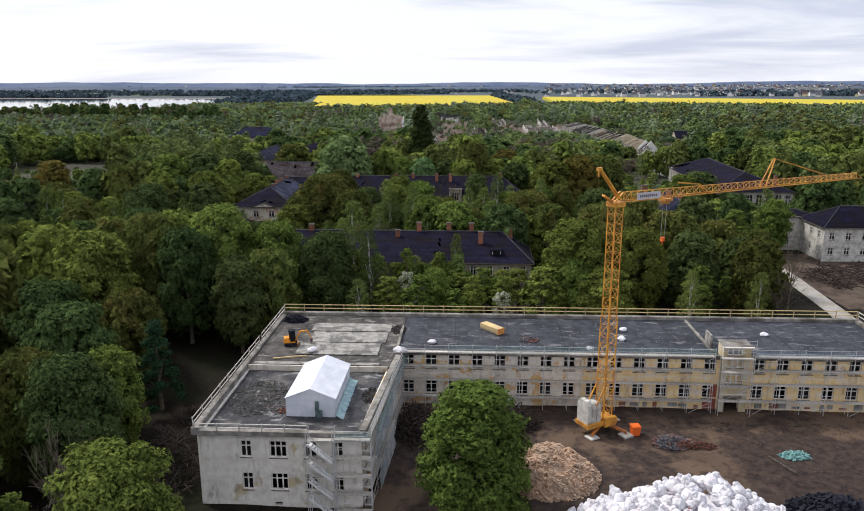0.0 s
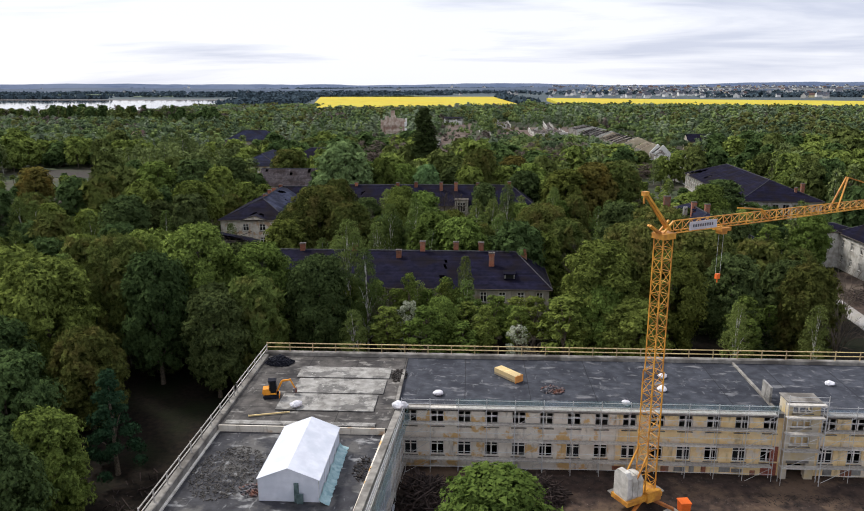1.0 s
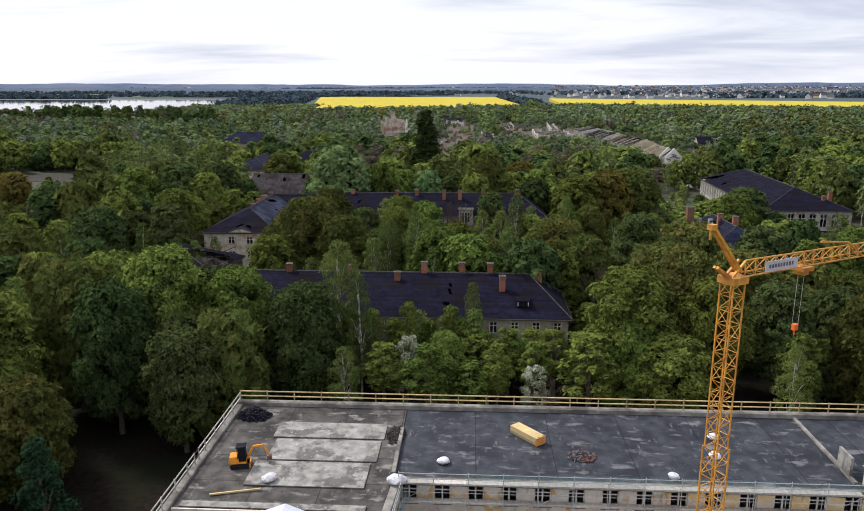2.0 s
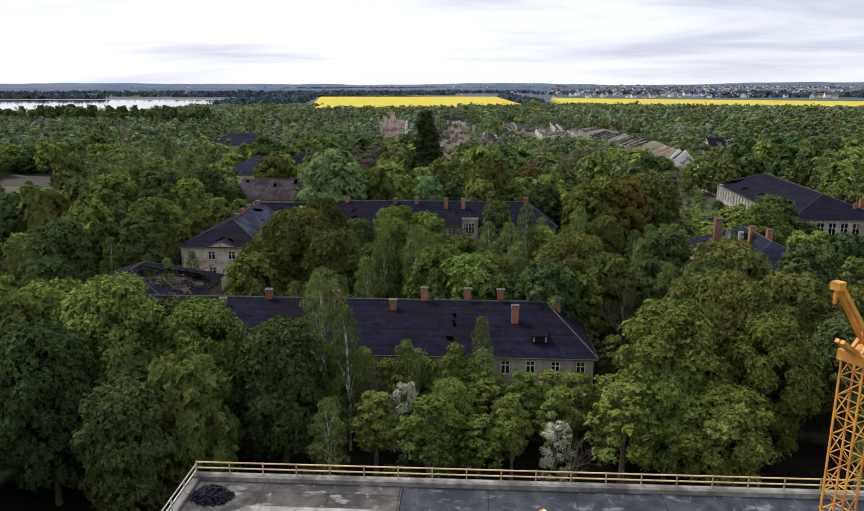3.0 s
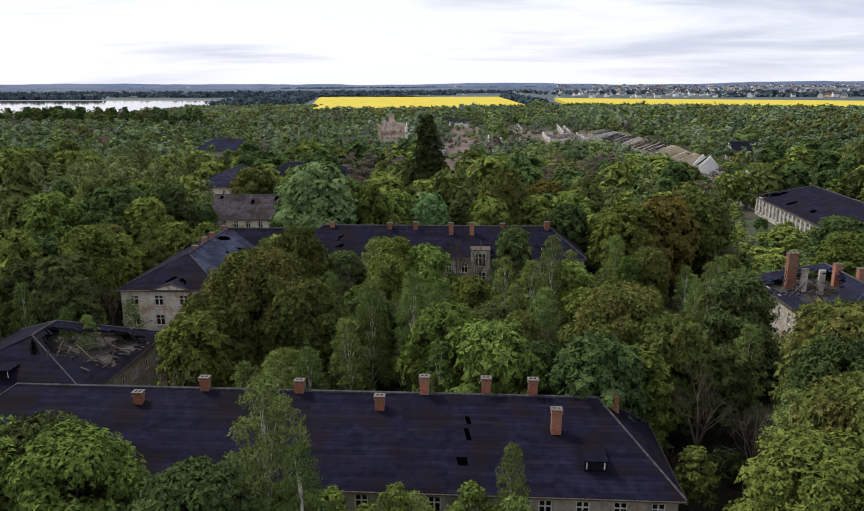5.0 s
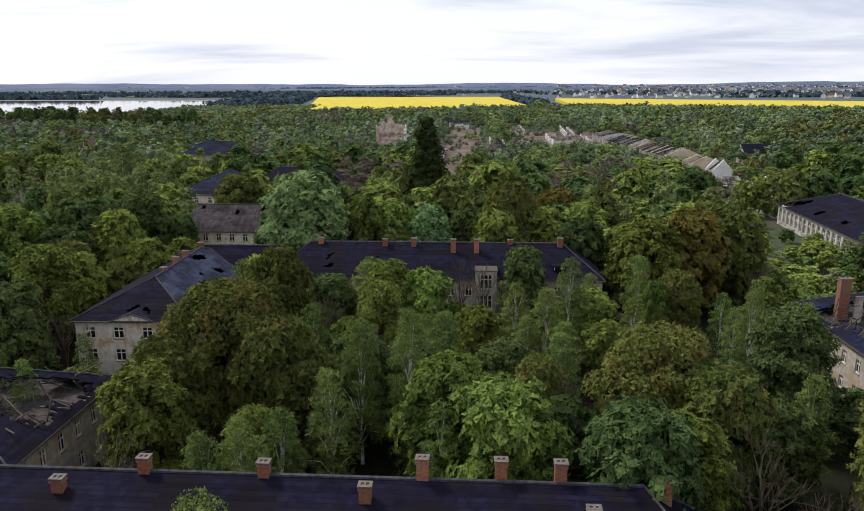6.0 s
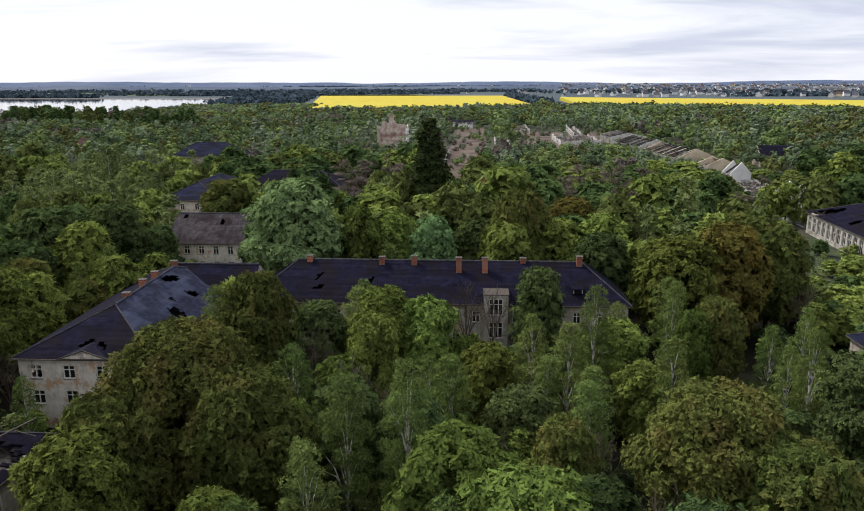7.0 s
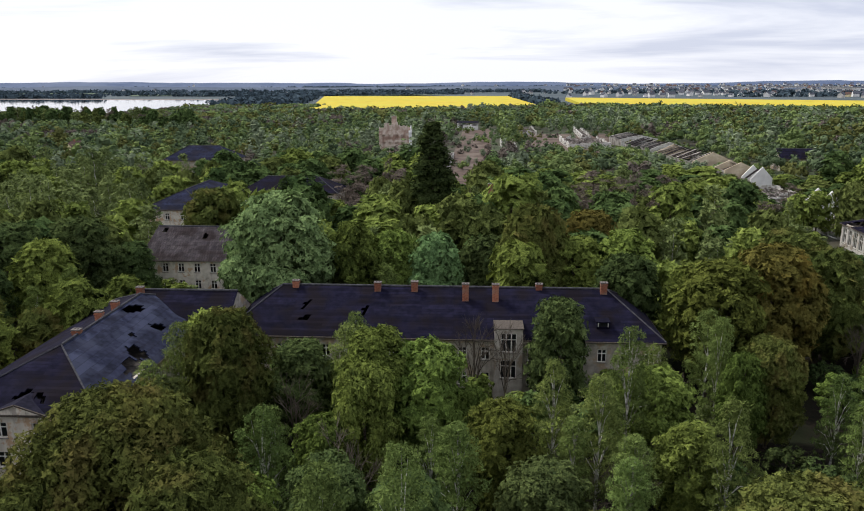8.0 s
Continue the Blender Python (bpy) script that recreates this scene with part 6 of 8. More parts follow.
def tower_ruin():
    """A pale ruined block with a broken crown of walls and a chimney."""
    ob = thing("ruined_tower_block", -39.0, 531.0, 0, -4, "pale ruined block with broken walls and a chimney stack", "ruin")
    FOOTPRINTS.append((-39.0, 531.0, -4, 19, 16))
    rng = random.Random(8)
    holes = [(2.0 + 3.6 * i, z, 3.6 + 3.6 * i, z + 2.2) for i in range(4) for z in (2, 6, 10)]

    def ragged(name, length, base, seed, at, mat):
        xs, stops = 0.0, []
        while xs < length:
            step = min(rng.uniform(0.7, 2.6), length - xs + 0.01)
            h = base + 4.2 * noise.noise(Vector((xs * 0.25, seed * 3.1, 0.5))) + rng.uniform(-0.7, 0.7)
            stops += [(xs, h), (xs + step - 0.25, h + rng.uniform(-0.8, 0.8))]
            xs += step
        as_part(name, ragged_wall(name, stops, -1, 0.5, M[mat]), ob, at=at)

    as_part("wall", wall_mesh("wall", 17.0, 13.0, 0.5, holes, M["ruin_tan"], -1), ob)
    ragged("wall", 17.0, 16.5, 1, pose(0, 0.6, 0), "ruin_tan")
    ragged("wall", 15.0, 15.0, 2, pose(17.0, 1.2, 0, 0, 0, 90), "house_white")
    ragged("wall", 15.0, 14.0, 3, pose(0, 16.0, 0, 0, 0, -90), "ruin_tan")
    ragged("wall", 17.0, 14.0, 4, pose(17, 16.5, 0, 0, 0, 180), "ruin_tan")
    as_part("floor_slab", Solid().box(0.6, 1.2, 11.6, 16.4, 15.5, 12.0).mesh("floor_slab", M["concrete"]), ob)
    chimney(ob, 8.0, 6.0, 12.0, 22.5, 2.6, 2.2, M["ruin_tan"])


M["ruin_tan"] = material("ruin_tan", (0.42, 0.33, 0.27), (0.60, 0.51, 0.44), 0.6, 0.9, 0.2, (0.28, 0.18, 0.14), 0.25)
tower_ruin()
M["pale_green"] = material("pale_green", (0.085, 0.125, 0.075), (0.115, 0.155, 0.092), 0.02, 0.95, 0.0)
M["clearing"] = material("clearing", (0.052, 0.034, 0.026), (0.110, 0.074, 0.057), 0.25, 0.95, 0.3, (0.13, 0.10, 0.08), 0.06)
flat_area("cleared_ground_1", [(-5, 350), (14, 350), (26, 560), (40, 770), (15, 770), (4, 560)], 0.15, M["clearing"], "churned reddish-brown cleared ground", "ground")
flat_area("cleared_ground_2", [(48, 530), (92, 540), (130, 700), (64, 705)], 0.15, M["clearing"], "cleared brown ground between ruins", "ground")
M["plot_soil"] = material("plot_soil", (0.020, 0.016, 0.014), (0.044, 0.034, 0.029), 0.6, 0.95, 0.6, (0.030, 0.032, 0.020), 0.08)
flat_area("bare_plot", [(-180, 200), (-112, 206), (-106, 258), (-176, 262)], 0.10, M["plot_soil"], "bare brown plot beside the fallen farmhouse", "ground")
flat_area("bare_field", [(-192, 345), (-152, 338), (-156, 366), (-200, 372)], 0.12, M["plot_soil"], "ploughed brown field behind trees", "field")
for k, (x0, y0, x1, y1) in enumerate(((-900, 2200, -420, 2420), (-1400, 2050, -1050, 2200), (-1700, 2500, -1100, 2700), (-500, 2800, -60, 3000), (-260, 2120, -60, 2240), (150, 3200, 900, 3500), (1500, 2050, 2100, 2250), (-2300, 3100, -1500, 3400), (900, 3700, 1800, 4000))):
    flat_area("pale_field_" + str(k + 1), [(x0, y0), (x1, y0 + 40), (x1 + 60, y1), (x0 - 90, y1 - 30)], 1.5 + k * 0.3, M["pale_green"], "pale field near the horizon", "field")
M["reeds"] = material("reeds", (0.20, 0.165, 0.15), (0.28, 0.23, 0.20), 0.02, 0.95, 0.0)
flat_area("far_shore", [(-2600, 1955), (-1100, 1876), (-530, 1806), (-500, 1850), (-1100, 1925), (-2650, 2010)], 0.5, M["reeds"], "reddish reed belt on the far shore", "shore")


def low_ruin(name, x, y, turn, w, d, h, label, mat="pale_concrete", roof=None, seed=0):
    """Low ruined walls with gaps, filled with debris."""
    ob = thing(name, x, y, 0.1, turn, label, "ruin", "far ruined sheds")
    FOOTPRINTS.append((x, y, turn, w, d))
    rng = random.Random(seed)
    for length, at in ((w, pose(0, 0, 0)), (w, pose(w, d, 0, 0, 0, 180)), (d, pose(w, 0, 0, 0, 0, 90)), (d, pose(0, d, 0, 0, 0, -90))):
        stops, q = [], 0.0
        while q < length:
            step = min(rng.uniform(1.2, 4.2), length - q + 0.01)
            top = h * rng.uniform(0.6, 0.95) if rng.random() > 0.25 else 0.1
            stops += [(q, top), (q + step - 0.2, top * rng.uniform(0.8, 1.0))]
            q += step
        as_part("wall", ragged_wall("wall", stops, -0.3, 0.4, M[mat]), ob, at=at)
    deb = Solid()
    for k in range(int(w * d * 0.5)):
        c = Vector((rng.uniform(0.5, w - 0.5), rng.uniform(0.5, d - 0.5), rng.uniform(0.1, h * 0.6)))
        v = Vector((rng.uniform(-1, 1), rng.uniform(-1, 1), rng.uniform(-0.4, 0.4))) * rng.uniform(0.5, 2.2)
        deb.bar(c - v, c + v, rng.uniform(0.08, 0.3))
    as_part("fallen_debris", deb.mesh("fallen_debris", M["pale_debris"]), ob, kind="stuff")
    if roof:
        as_part("roof", Solid().add([(-0.4, -0.4, h), (w + 0.4, -0.4, h), (w + 0.4, d + 0.4, h + 1.0), (-0.4, d + 0.4, h + 1.0), (-0.4, -0.4, h + 0.2), (w + 0.4, -0.4, h + 0.2), (w + 0.4, d + 0.4, h + 1.2), (-0.4, d + 0.4, h + 1.2)], [(3, 2, 1, 0), (4, 5, 6, 7), (0, 1, 5, 4), (1, 2, 6, 5), (2, 3, 7, 6), (3, 0, 4, 7)]).mesh("roof", M[roof]), ob)
    return ob


M["pale_debris"] = material("pale_debris", (0.13, 0.11, 0.10), (0.36, 0.32, 0.29), 0.5, 0.9, 0.2, (0.07, 0.06, 0.055), 0.15)
low_ruin("low_ruin", -6.5, 440, -3, 5.5, 90, 4.0, "long low ruined walls full of debris", seed=1)
low_ruin("low_ruin", -20, 500, -3, 14, 24, 3.0, "broken walls and debris among trees", seed=2)
low_ruin("white_hut", 9.0, 752, -3, 18, 12, 6.0, "white flat-roofed hut beyond the clearing", "house_white", "felt", 3)
low_ruin("low_ruin", 33, 560, -3, 9, 60, 4.0, "ruined walls and debris beside the clearing", seed=4)
low_ruin("low_ruin", 56, 690, -3, 14, 60, 4.5, "far ruined walls with debris", seed=5)
low_ruin("low_ruin", 76, 575, -3, 26, 60, 4.5, "roofless pale walls full of debris", seed=6)
low_ruin("low_ruin", 96, 640, -6, 6, 90, 5.0, "long pale ruined wall", "pale_concrete", None, 7)


def gable_ruin(x, y, turn, w, d, h, ridge, mat, label, seed, roof=True):
    """A shed end: a pale gable wall, side walls and remains of a roof."""
    ob = thing("ruined_shed", x, y, 0, turn, label, "ruin", "row of ruined sheds")
    FOOTPRINTS.append((x, y, turn, w, d))
    rng = random.Random(seed)
    for yy in (0, d - 0.4):
        as_part("gable", Solid().add([(0, yy, -0.5), (w, yy, -0.5), (w, yy, h), (w / 2, yy, ridge), (0, yy, h), (0, yy + 0.4, -0.5), (w, yy + 0.4, -0.5), (w, yy + 0.4, h), (w / 2, yy + 0.4, ridge), (0, yy + 0.4, h)], [(0, 1, 2, 3, 4), (9, 8, 7, 6, 5), (0, 5, 6, 1), (1, 6, 7, 2), (2, 7, 8, 3), (3, 8, 9, 4), (4, 9, 5, 0)]).mesh("gable", M[mat]), ob)
    as_part("wall", Solid().box(0, 0.4, -0.5, 0.4, d - 0.4, h * 0.9).mesh("wall", M["concrete"]), ob)
    as_part("wall", Solid().box(w - 0.4, 0.4, -0.5, w, d - 0.4, h * 0.9).mesh("wall", M["concrete"]), ob)
    n = int(d / 2)
    for k in range(n):
        for s in (0, 1):
            if rng.random() < (0.75 if roof else 0.3):
                a = Vector((0 if s == 0 else w, 0.6 + k * 2, h - 0.1))
                b = Vector((w / 2, 0.6 + k * 2 + rng.uniform(-0.3, 0.3), ridge - rng.uniform(0.1, 1.6)))
                wd = rng.uniform(0.8, 1.9)
                as_part("roof_panel", Solid().add([a, a + Vector((0, wd, 0)), b + Vector((0, wd, 0)), b, a + Vector((0, 0, 0.12)), a + Vector((0, wd, 0.12)), b + Vector((0, wd, 0.12)), b + Vector((0, 0, 0.12))], [(3, 2, 1, 0), (4, 5, 6, 7), (0, 1, 5, 4), (1, 2, 6, 5), (2, 3, 7, 6), (3, 0, 4, 7)]).mesh("roof_panel", M["pale_debris" if rng.random() < 0.22 else "corrugated"]), ob)


gable_ruin(111.0, 338.0, 8, 9.0, 7.0, 4.4, 9.2, "house_white", "ruined shed end with a pale gable", 1, False)
gable_ruin(117.5, 402.0, 8, 9.0, 7.0, 4.4, 9.0, "house_white", "ruined shed end with a pale gable", 2, False)
gable_ruin(118.0, 430.0, 6, 14.0, 10.0, 4.6, 7.6, "tan_gable", "ruined shed end with a tan gable", 3, False)
gable_ruin(117.0, 468.0, 6, 20.0, 46.0, 4.0, 8.2, "tan_gable", "collapsing shed with tan gable and broken roof", 4)
gable_ruin(114.0, 530.0, 6, 22.0, 40.0, 4.0, 8.0, "pale_concrete", "collapsing long shed with broken dark roof", 5)
gable_ruin(112.0, 590.0, 4, 24.0, 26.0, 5.0, 7.5, "pale_concrete", "grey shed with a low roof", 6)
low_ruin("low_ruin", 104.0, 312.0, 2, 22, 22, 3.0, "collapsed walls and roof debris", seed=8)
low_ruin("low_ruin", 108.0, 352.0, 2, 16, 30, 2.4, "collapsed walls and roof debris", seed=9)
low_ruin("low_ruin", 112.0, 372.0, 2, 16, 28, 2.4, "collapsed walls and roof debris", seed=10)


def cottage_meshes():
    out = []
    for wall, roof in (("house_white", "roof_red"), ("house_white", "far_slate"), ("house_cream", "roof_red"), ("pale_concrete", "far_slate")):
        b = Solid().add([(-5, -4, -0.5), (5, -4, -0.5), (5, 4, -0.5), (-5, 4, -0.5), (-5, -4, 4.5), (5, -4, 4.5), (5, 4, 4.5), (-5, 4, 4.5), (-5, 0, 8.4), (5, 0, 8.4)], [(3, 2, 1, 0), (0, 1, 5, 4), (2, 3, 7, 6), (1, 2, 6, 9, 5), (3, 0, 4, 8, 7)])
        r = Solid()
        for s in (-1, 1):
            r.add([(-5.3, s * 4.4, 4.2), (5.3, s * 4.4, 4.2), (5.3, 0, 8.6), (-5.3, 0, 8.6), (-5.3, s * 4.4, 4.45), (5.3, s * 4.4, 4.45), (5.3, 0, 8.85), (-5.3, 0, 8.85)], [(3, 2, 1, 0), (4, 5, 6, 7), (0, 1, 5, 4), (1, 2, 6, 5), (2, 3, 7, 6), (3, 0, 4, 7)])
        out.append((b.mesh("wall", M[wall]), r.mesh("roof", M[roof]), Solid().box(-0.4, -0.3, 7.8, 0.4, 0.5, 9.6).mesh("chimney", M["brick"])))
    return out


M["far_slate"] = material("far_slate", (0.045, 0.050, 0.070), (0.085, 0.090, 0.110), 0.5, 0.8, 0.0)
COTTAGES = cottage_meshes()


def cottage(x, y, turn, k, f=1.0, z=0.0, label="small far house with pitched roof"):
    b, r, c = COTTAGES[k % 4]
    ob = thing("cottage", x, y, z, turn, label, "house", "houses of the far town")
    ob.matrix_basis = pose(x, y, z, 0, 0, turn) @ Matrix.Diagonal((f, f, f, 1))
    as_part("wall", b, ob)
    as_part("roof", r, ob)
    as_part("chimney", c, ob)


def far_town():
    rng = random.Random(41)
    for k in range(130):
        y = rng.uniform(1800, 3900)
        x = y * rng.uniform(0.2, 0.66) if k % 5 else y * rng.uniform(0.12, 0.3)
        if y < 1850 and x < 900:
            y += 300
        cottage(x, y, rng.uniform(0, 180), k, rng.uniform(0.8, 1.5) * (1.15 if y > 2700 else 1), 1.0 + max(0, y - 2000) * 0.004)
    # the rest of the town, too small to tell apart
    walls, roofs = Solid(), Solid()
    for k in range(380):
        y = rng.uniform(1900, 4300)
        x = y * rng.uniform(0.16, 0.66) if k % 25 else y * rng.uniform(-0.6, 0.2)
        turn, f, z = rng.uniform(0, 3.14), rng.uniform(0.8, 1.6), 1.0 + max(0, y - 2000) * 0.005
        c, s = math.cos(turn) * f, math.sin(turn) * f
        b, r, e = COTTAGES[k % 4]
        for me, to in ((b, walls), (r, roofs)):
            to.add([(x + c * v.co.x - s * v.co.y, y + s * v.co.x + c * v.co.y, z + f * v.co.z) for v in me.vertices], [tuple(p.vertices) for p in me.polygons])
    tagged(new("far_houses", walls.mesh("far_houses", M["house_white"])), "pale walls of the distant town", "houses", kind="stuff")
    tagged(new("far_roofs", roofs.mesh("far_roofs", M["far_slate"])), "grey roofs of the distant town", "houses", kind="stuff")
    for k in range(14):
        y = rng.uniform(2000, 2700)
        cottage(rng.uniform(-0.3, 0.15) * y, y, rng.uniform(0, 180), 2 * k + 1, rng.uniform(0.8, 1.1), 1.0)
    for k, (x, y, w, d, h) in enumerate(((1150, 2500, 150, 40, 12), (1290, 2650, 110, 40, 14), (1420, 2560, 130, 36, 12), (1000, 2800, 60, 20, 18), (1060, 2780, 50, 20, 18), (1250, 3000, 260, 40, 15), (850, 3100, 120, 30, 14), (1650, 3050, 200, 40, 15), (640, 3300, 160, 30, 14))):
        ob = thing("far_hall", x, y, 0, -12, "wide pale hall in the far town", "building", "halls of the far town")
        as_part("wall", Solid().box(0, 0, -1, w, d, h).mesh("wall", M["house_white"]), ob)
        as_part("roof", Solid().box(-1, -1, h, w + 1, d + 1, h + 1.0).mesh("roof", M["concrete"]), ob)


far_town()
# houses and huts among the trees on the lake side
cottage(-206, 517, 80, 2, 1.15, 0.0, "cream gabled house among trees")
for k, (x, y) in enumerate(((-196, 414), (-228, 398), (-182, 418), (-212, 440), (-250, 452), (-240, 420), (-262, 528))):
    cottage(x, y, 20 * k, k + 1, 0.55, 0.0, "small garden hut with low roof")


# ---------------------------------------------------------------- trees
def unit(v):
    return v / np.maximum(np.linalg.norm(v, axis=-1, keepdims=True), 1e-6)


def leaf_sprays(rs, pos, out, size, stretch=1.0, droop=0.0, wild=0.4):
    """Small leaf sprays: one irregular triangle at each place, turned roughly outwards."""
    k = len(pos)
    nrm = unit(out + rs.normal(0, wild, (k, 3)) + np.array([0, 0, 0.3]))
    side = unit(np.cross(nrm, rs.normal(0, 1, (k, 3))))
    if droop:
        down = np.array([0, 0, -1.0]) + rs.normal(0, 0.25, (k, 3))
        along = unit(down - nrm * np.sum(down * nrm, axis=1, keepdims=True))
        along = unit(along * droop + np.cross(nrm, side) * (1 - droop))
        side = unit(np.cross(nrm, along))
    else:
        along = np.cross(nrm, side)
    s = size * rs.uniform(0.6, 1.4, (k, 1))
    l = s * stretch
    return np.stack([pos - along * l * 0.55, pos + side * s * rs.uniform(0.35, 0.7, (k, 1)) + along * l * rs.uniform(0.0, 0.45, (k, 1)), pos - side * s * rs.uniform(0.35, 0.7, (k, 1)) + along * l * rs.uniform(0.1, 0.55, (k, 1))], axis=1).reshape(-1, 3)


def lobed_points(rs, lobes, count):
    """Places on the outer skin of a heap of lobes (x, y, z, r), with outward directions."""
    lobes = np.asarray(lobes)
    w = lobes[:, 3] ** 2
    pick = rs.choice(len(lobes), size=int(count * 2.6), p=w / w.sum())
    d = unit(rs.normal(0, 1, (len(pick), 3)) + np.array([0, 0, 0.55]))
    c, r = lobes[pick, :3], lobes[pick, 3:4]
    pos = c + d * np.array([1.12, 1.12, 0.78]) * r * rs.uniform(0.66, 1.2, (len(pick), 1)) ** 0.9
    deep = np.zeros(len(pick), bool)
    for q in lobes:
        deep |= np.linalg.norm(pos - q[:3], axis=1) < q[3] * 0.58
    pos, d = pos[~deep][:count], d[~deep][:count]
    return pos, d


def crown_lobes(rs, h, base, radius, shape, n):
    """Lobe centres of a crown: h height, base: where the crown starts."""
    out = []
    for k in range(n):
        v = (k + 0.5) / n
        z = base + (h - base) * v
        if shape == "round":
            prof = math.sqrt(max(0.02, 1 - (2 * v - 0.85) ** 2 / 1.35))
        elif shape == "egg":
            prof = math.sqrt(max(0.02, 1 - (2 * v - 0.7) ** 2 / 1.72)) * (1 - 0.35 * v)
        elif shape == "cone":
            prof = 1.02 - v
        elif shape == "column":
            prof = min(1, 0.55 + v * 2) * (1 - v ** 3) ** 0.8
        a = k * 2.39996 + rs.uniform(-0.4, 0.4)
        rr = radius * prof * math.sqrt(rs.uniform(0.25, 1.0)) * 0.88
        lr = radius * rs.uniform(0.15, 0.31) * (1.25 if shape == "column" else 0.75 if shape == "cone" else 1) * (0.7 + 0.3 * prof)
        out.append((rr * math.cos(a), rr * math.sin(a), min(z, h - lr * 0.9), lr))
    return out


def trunk_solid(rs, h, r, lobes, crooked=0.03, limbs=7):
    s = Solid()
    p, top = Vector((0, 0, -0.4)), h * 0.82
    steps = 6
    pts = [p]
    for k in range(1, steps + 1):
        pts.append(Vector((rs.normal(0, crooked * h * 0.3) * k / steps, rs.normal(0, crooked * h * 0.3) * k / steps, top * k / steps)))
    for k in range(steps):
        s.bar(pts[k], pts[k + 1], r * (1 - 0.85 * k / steps) * (1.25 if k == 0 else 1), r * (1 - 0.85 * (k + 1) / steps), 6, False)
    for k in rs.choice(len(lobes), size=min(limbs, len(lobes)), replace=False):
        c = Vector(lobes[k][:3])
        z = max(h * 0.15, c.z * rs.uniform(0.45, 0.75))
        q = min(steps - 1, int(z / top * steps))
        start = pts[q].lerp(pts[q + 1], min(1, max(0, z / top * steps - q)))
        mid = start.lerp(c, 0.5) + Vector((0, 0, 0.05 * h))
        s.bar(start, mid, r * 0.38, r * 0.25, 5, False)
        s.bar(mid, c, r * 0.25, r * 0.08, 5, False)
    return s


def crown_mesh(name, rs, lobes, leaves, size, mat, stretch=1.0, droop=0.0, core=0.7, wild=0.4):
    pos, out = lobed_points(rs, lobes, leaves)
    mid = np.mean(np.asarray(lobes)[:, :3], axis=0)
    v = leaf_sprays(rs, pos, unit(out * 0.65 + unit(pos - mid) * 0.45), size, stretch, droop, wild)
    verts = v.tolist()
    tris = np.arange(len(v)).reshape(-1, 3).tolist()
    if core:
        cv, cf = SMALL
        for lx, ly, lz, lr in (lobes if leaves > 3000 else lobes[::2]):
            k = len(verts)
            verts += [(lx + p[0] * lr * core, ly + p[1] * lr * core, lz + p[2] * lr * core) for p in cv]
            tris += [tuple(k + i for i in f) for f in cf]
    return mesh_of(name, verts, tris, mat)


def bare_twigs(rs, h, radius, mat, fine=260):
    """A leafless crown: limbs that fork three times into thin twigs."""
    s = Solid()

    def grow(a, d, length, r, depth):
        b = a + d * length
        s.bar(a, b, r, r * 0.6, 4 if depth else 5, False)
        if depth == 3:
            return
        for k in range(3 if depth < 2 else 4):
            nd = (d + Vector(rs.normal(0, 0.42, 3)) + Vector((0, 0, 0.12))).normalized()
            grow(a.lerp(b, rs.uniform(0.55, 1.0)), nd, length * rs.uniform(0.55, 0.8), max(0.018, r * 0.5), depth + 1)

    for k in range(7):
        a = k * 2.4
        d = Vector((math.cos(a) * radius / h * 0.9, math.sin(a) * radius / h * 0.9, 0.9)).normalized()
        grow(Vector((0, 0, h * rs.uniform(0.18, 0.45))), d, h * 0.26, 0.10, 0)
    s.bar((0, 0, -0.3), (0, 0, h * 0.6), 0.2, 0.08, 6, False)
    return s.mesh("crown", mat)


TREE_LABELS = {
    "maple": ("broad maple tree with dense fresh green leaves", "tree"),
    "column_maple": ("bushy upright maple leafed down to the ground", "tree"),
    "oak": ("large oak tree with olive-brown spring leaves", "tree"),
    "dark": ("broad-leaved tree with deep green leaves", "tree"),
    "birch": ("slender birch with white trunk and drooping pale leaves", "tree"),
    "pale": ("tall round tree with pale grey-green leaves", "tree"),
    "spruce": ("dark blue-green conifer with dense branches", "tree"),
    "rust": ("round tree with rusty yellow-brown young leaves", "tree"),
    "poplar": ("tall columnar poplar with dark green leaves", "tree"),
    "blossom": ("small tree covered in white blossom", "tree"),
    "shrub": ("low bushy shrub with fresh green leaves", "shrub"),
    "bare": ("leafless grey-brown tree with fine twigs", "tree"),
    "hazy": ("leafless young tree with hazy brown twigs", "tree"),
    "sapling": ("young thin tree with light green leaves", "tree"),
}
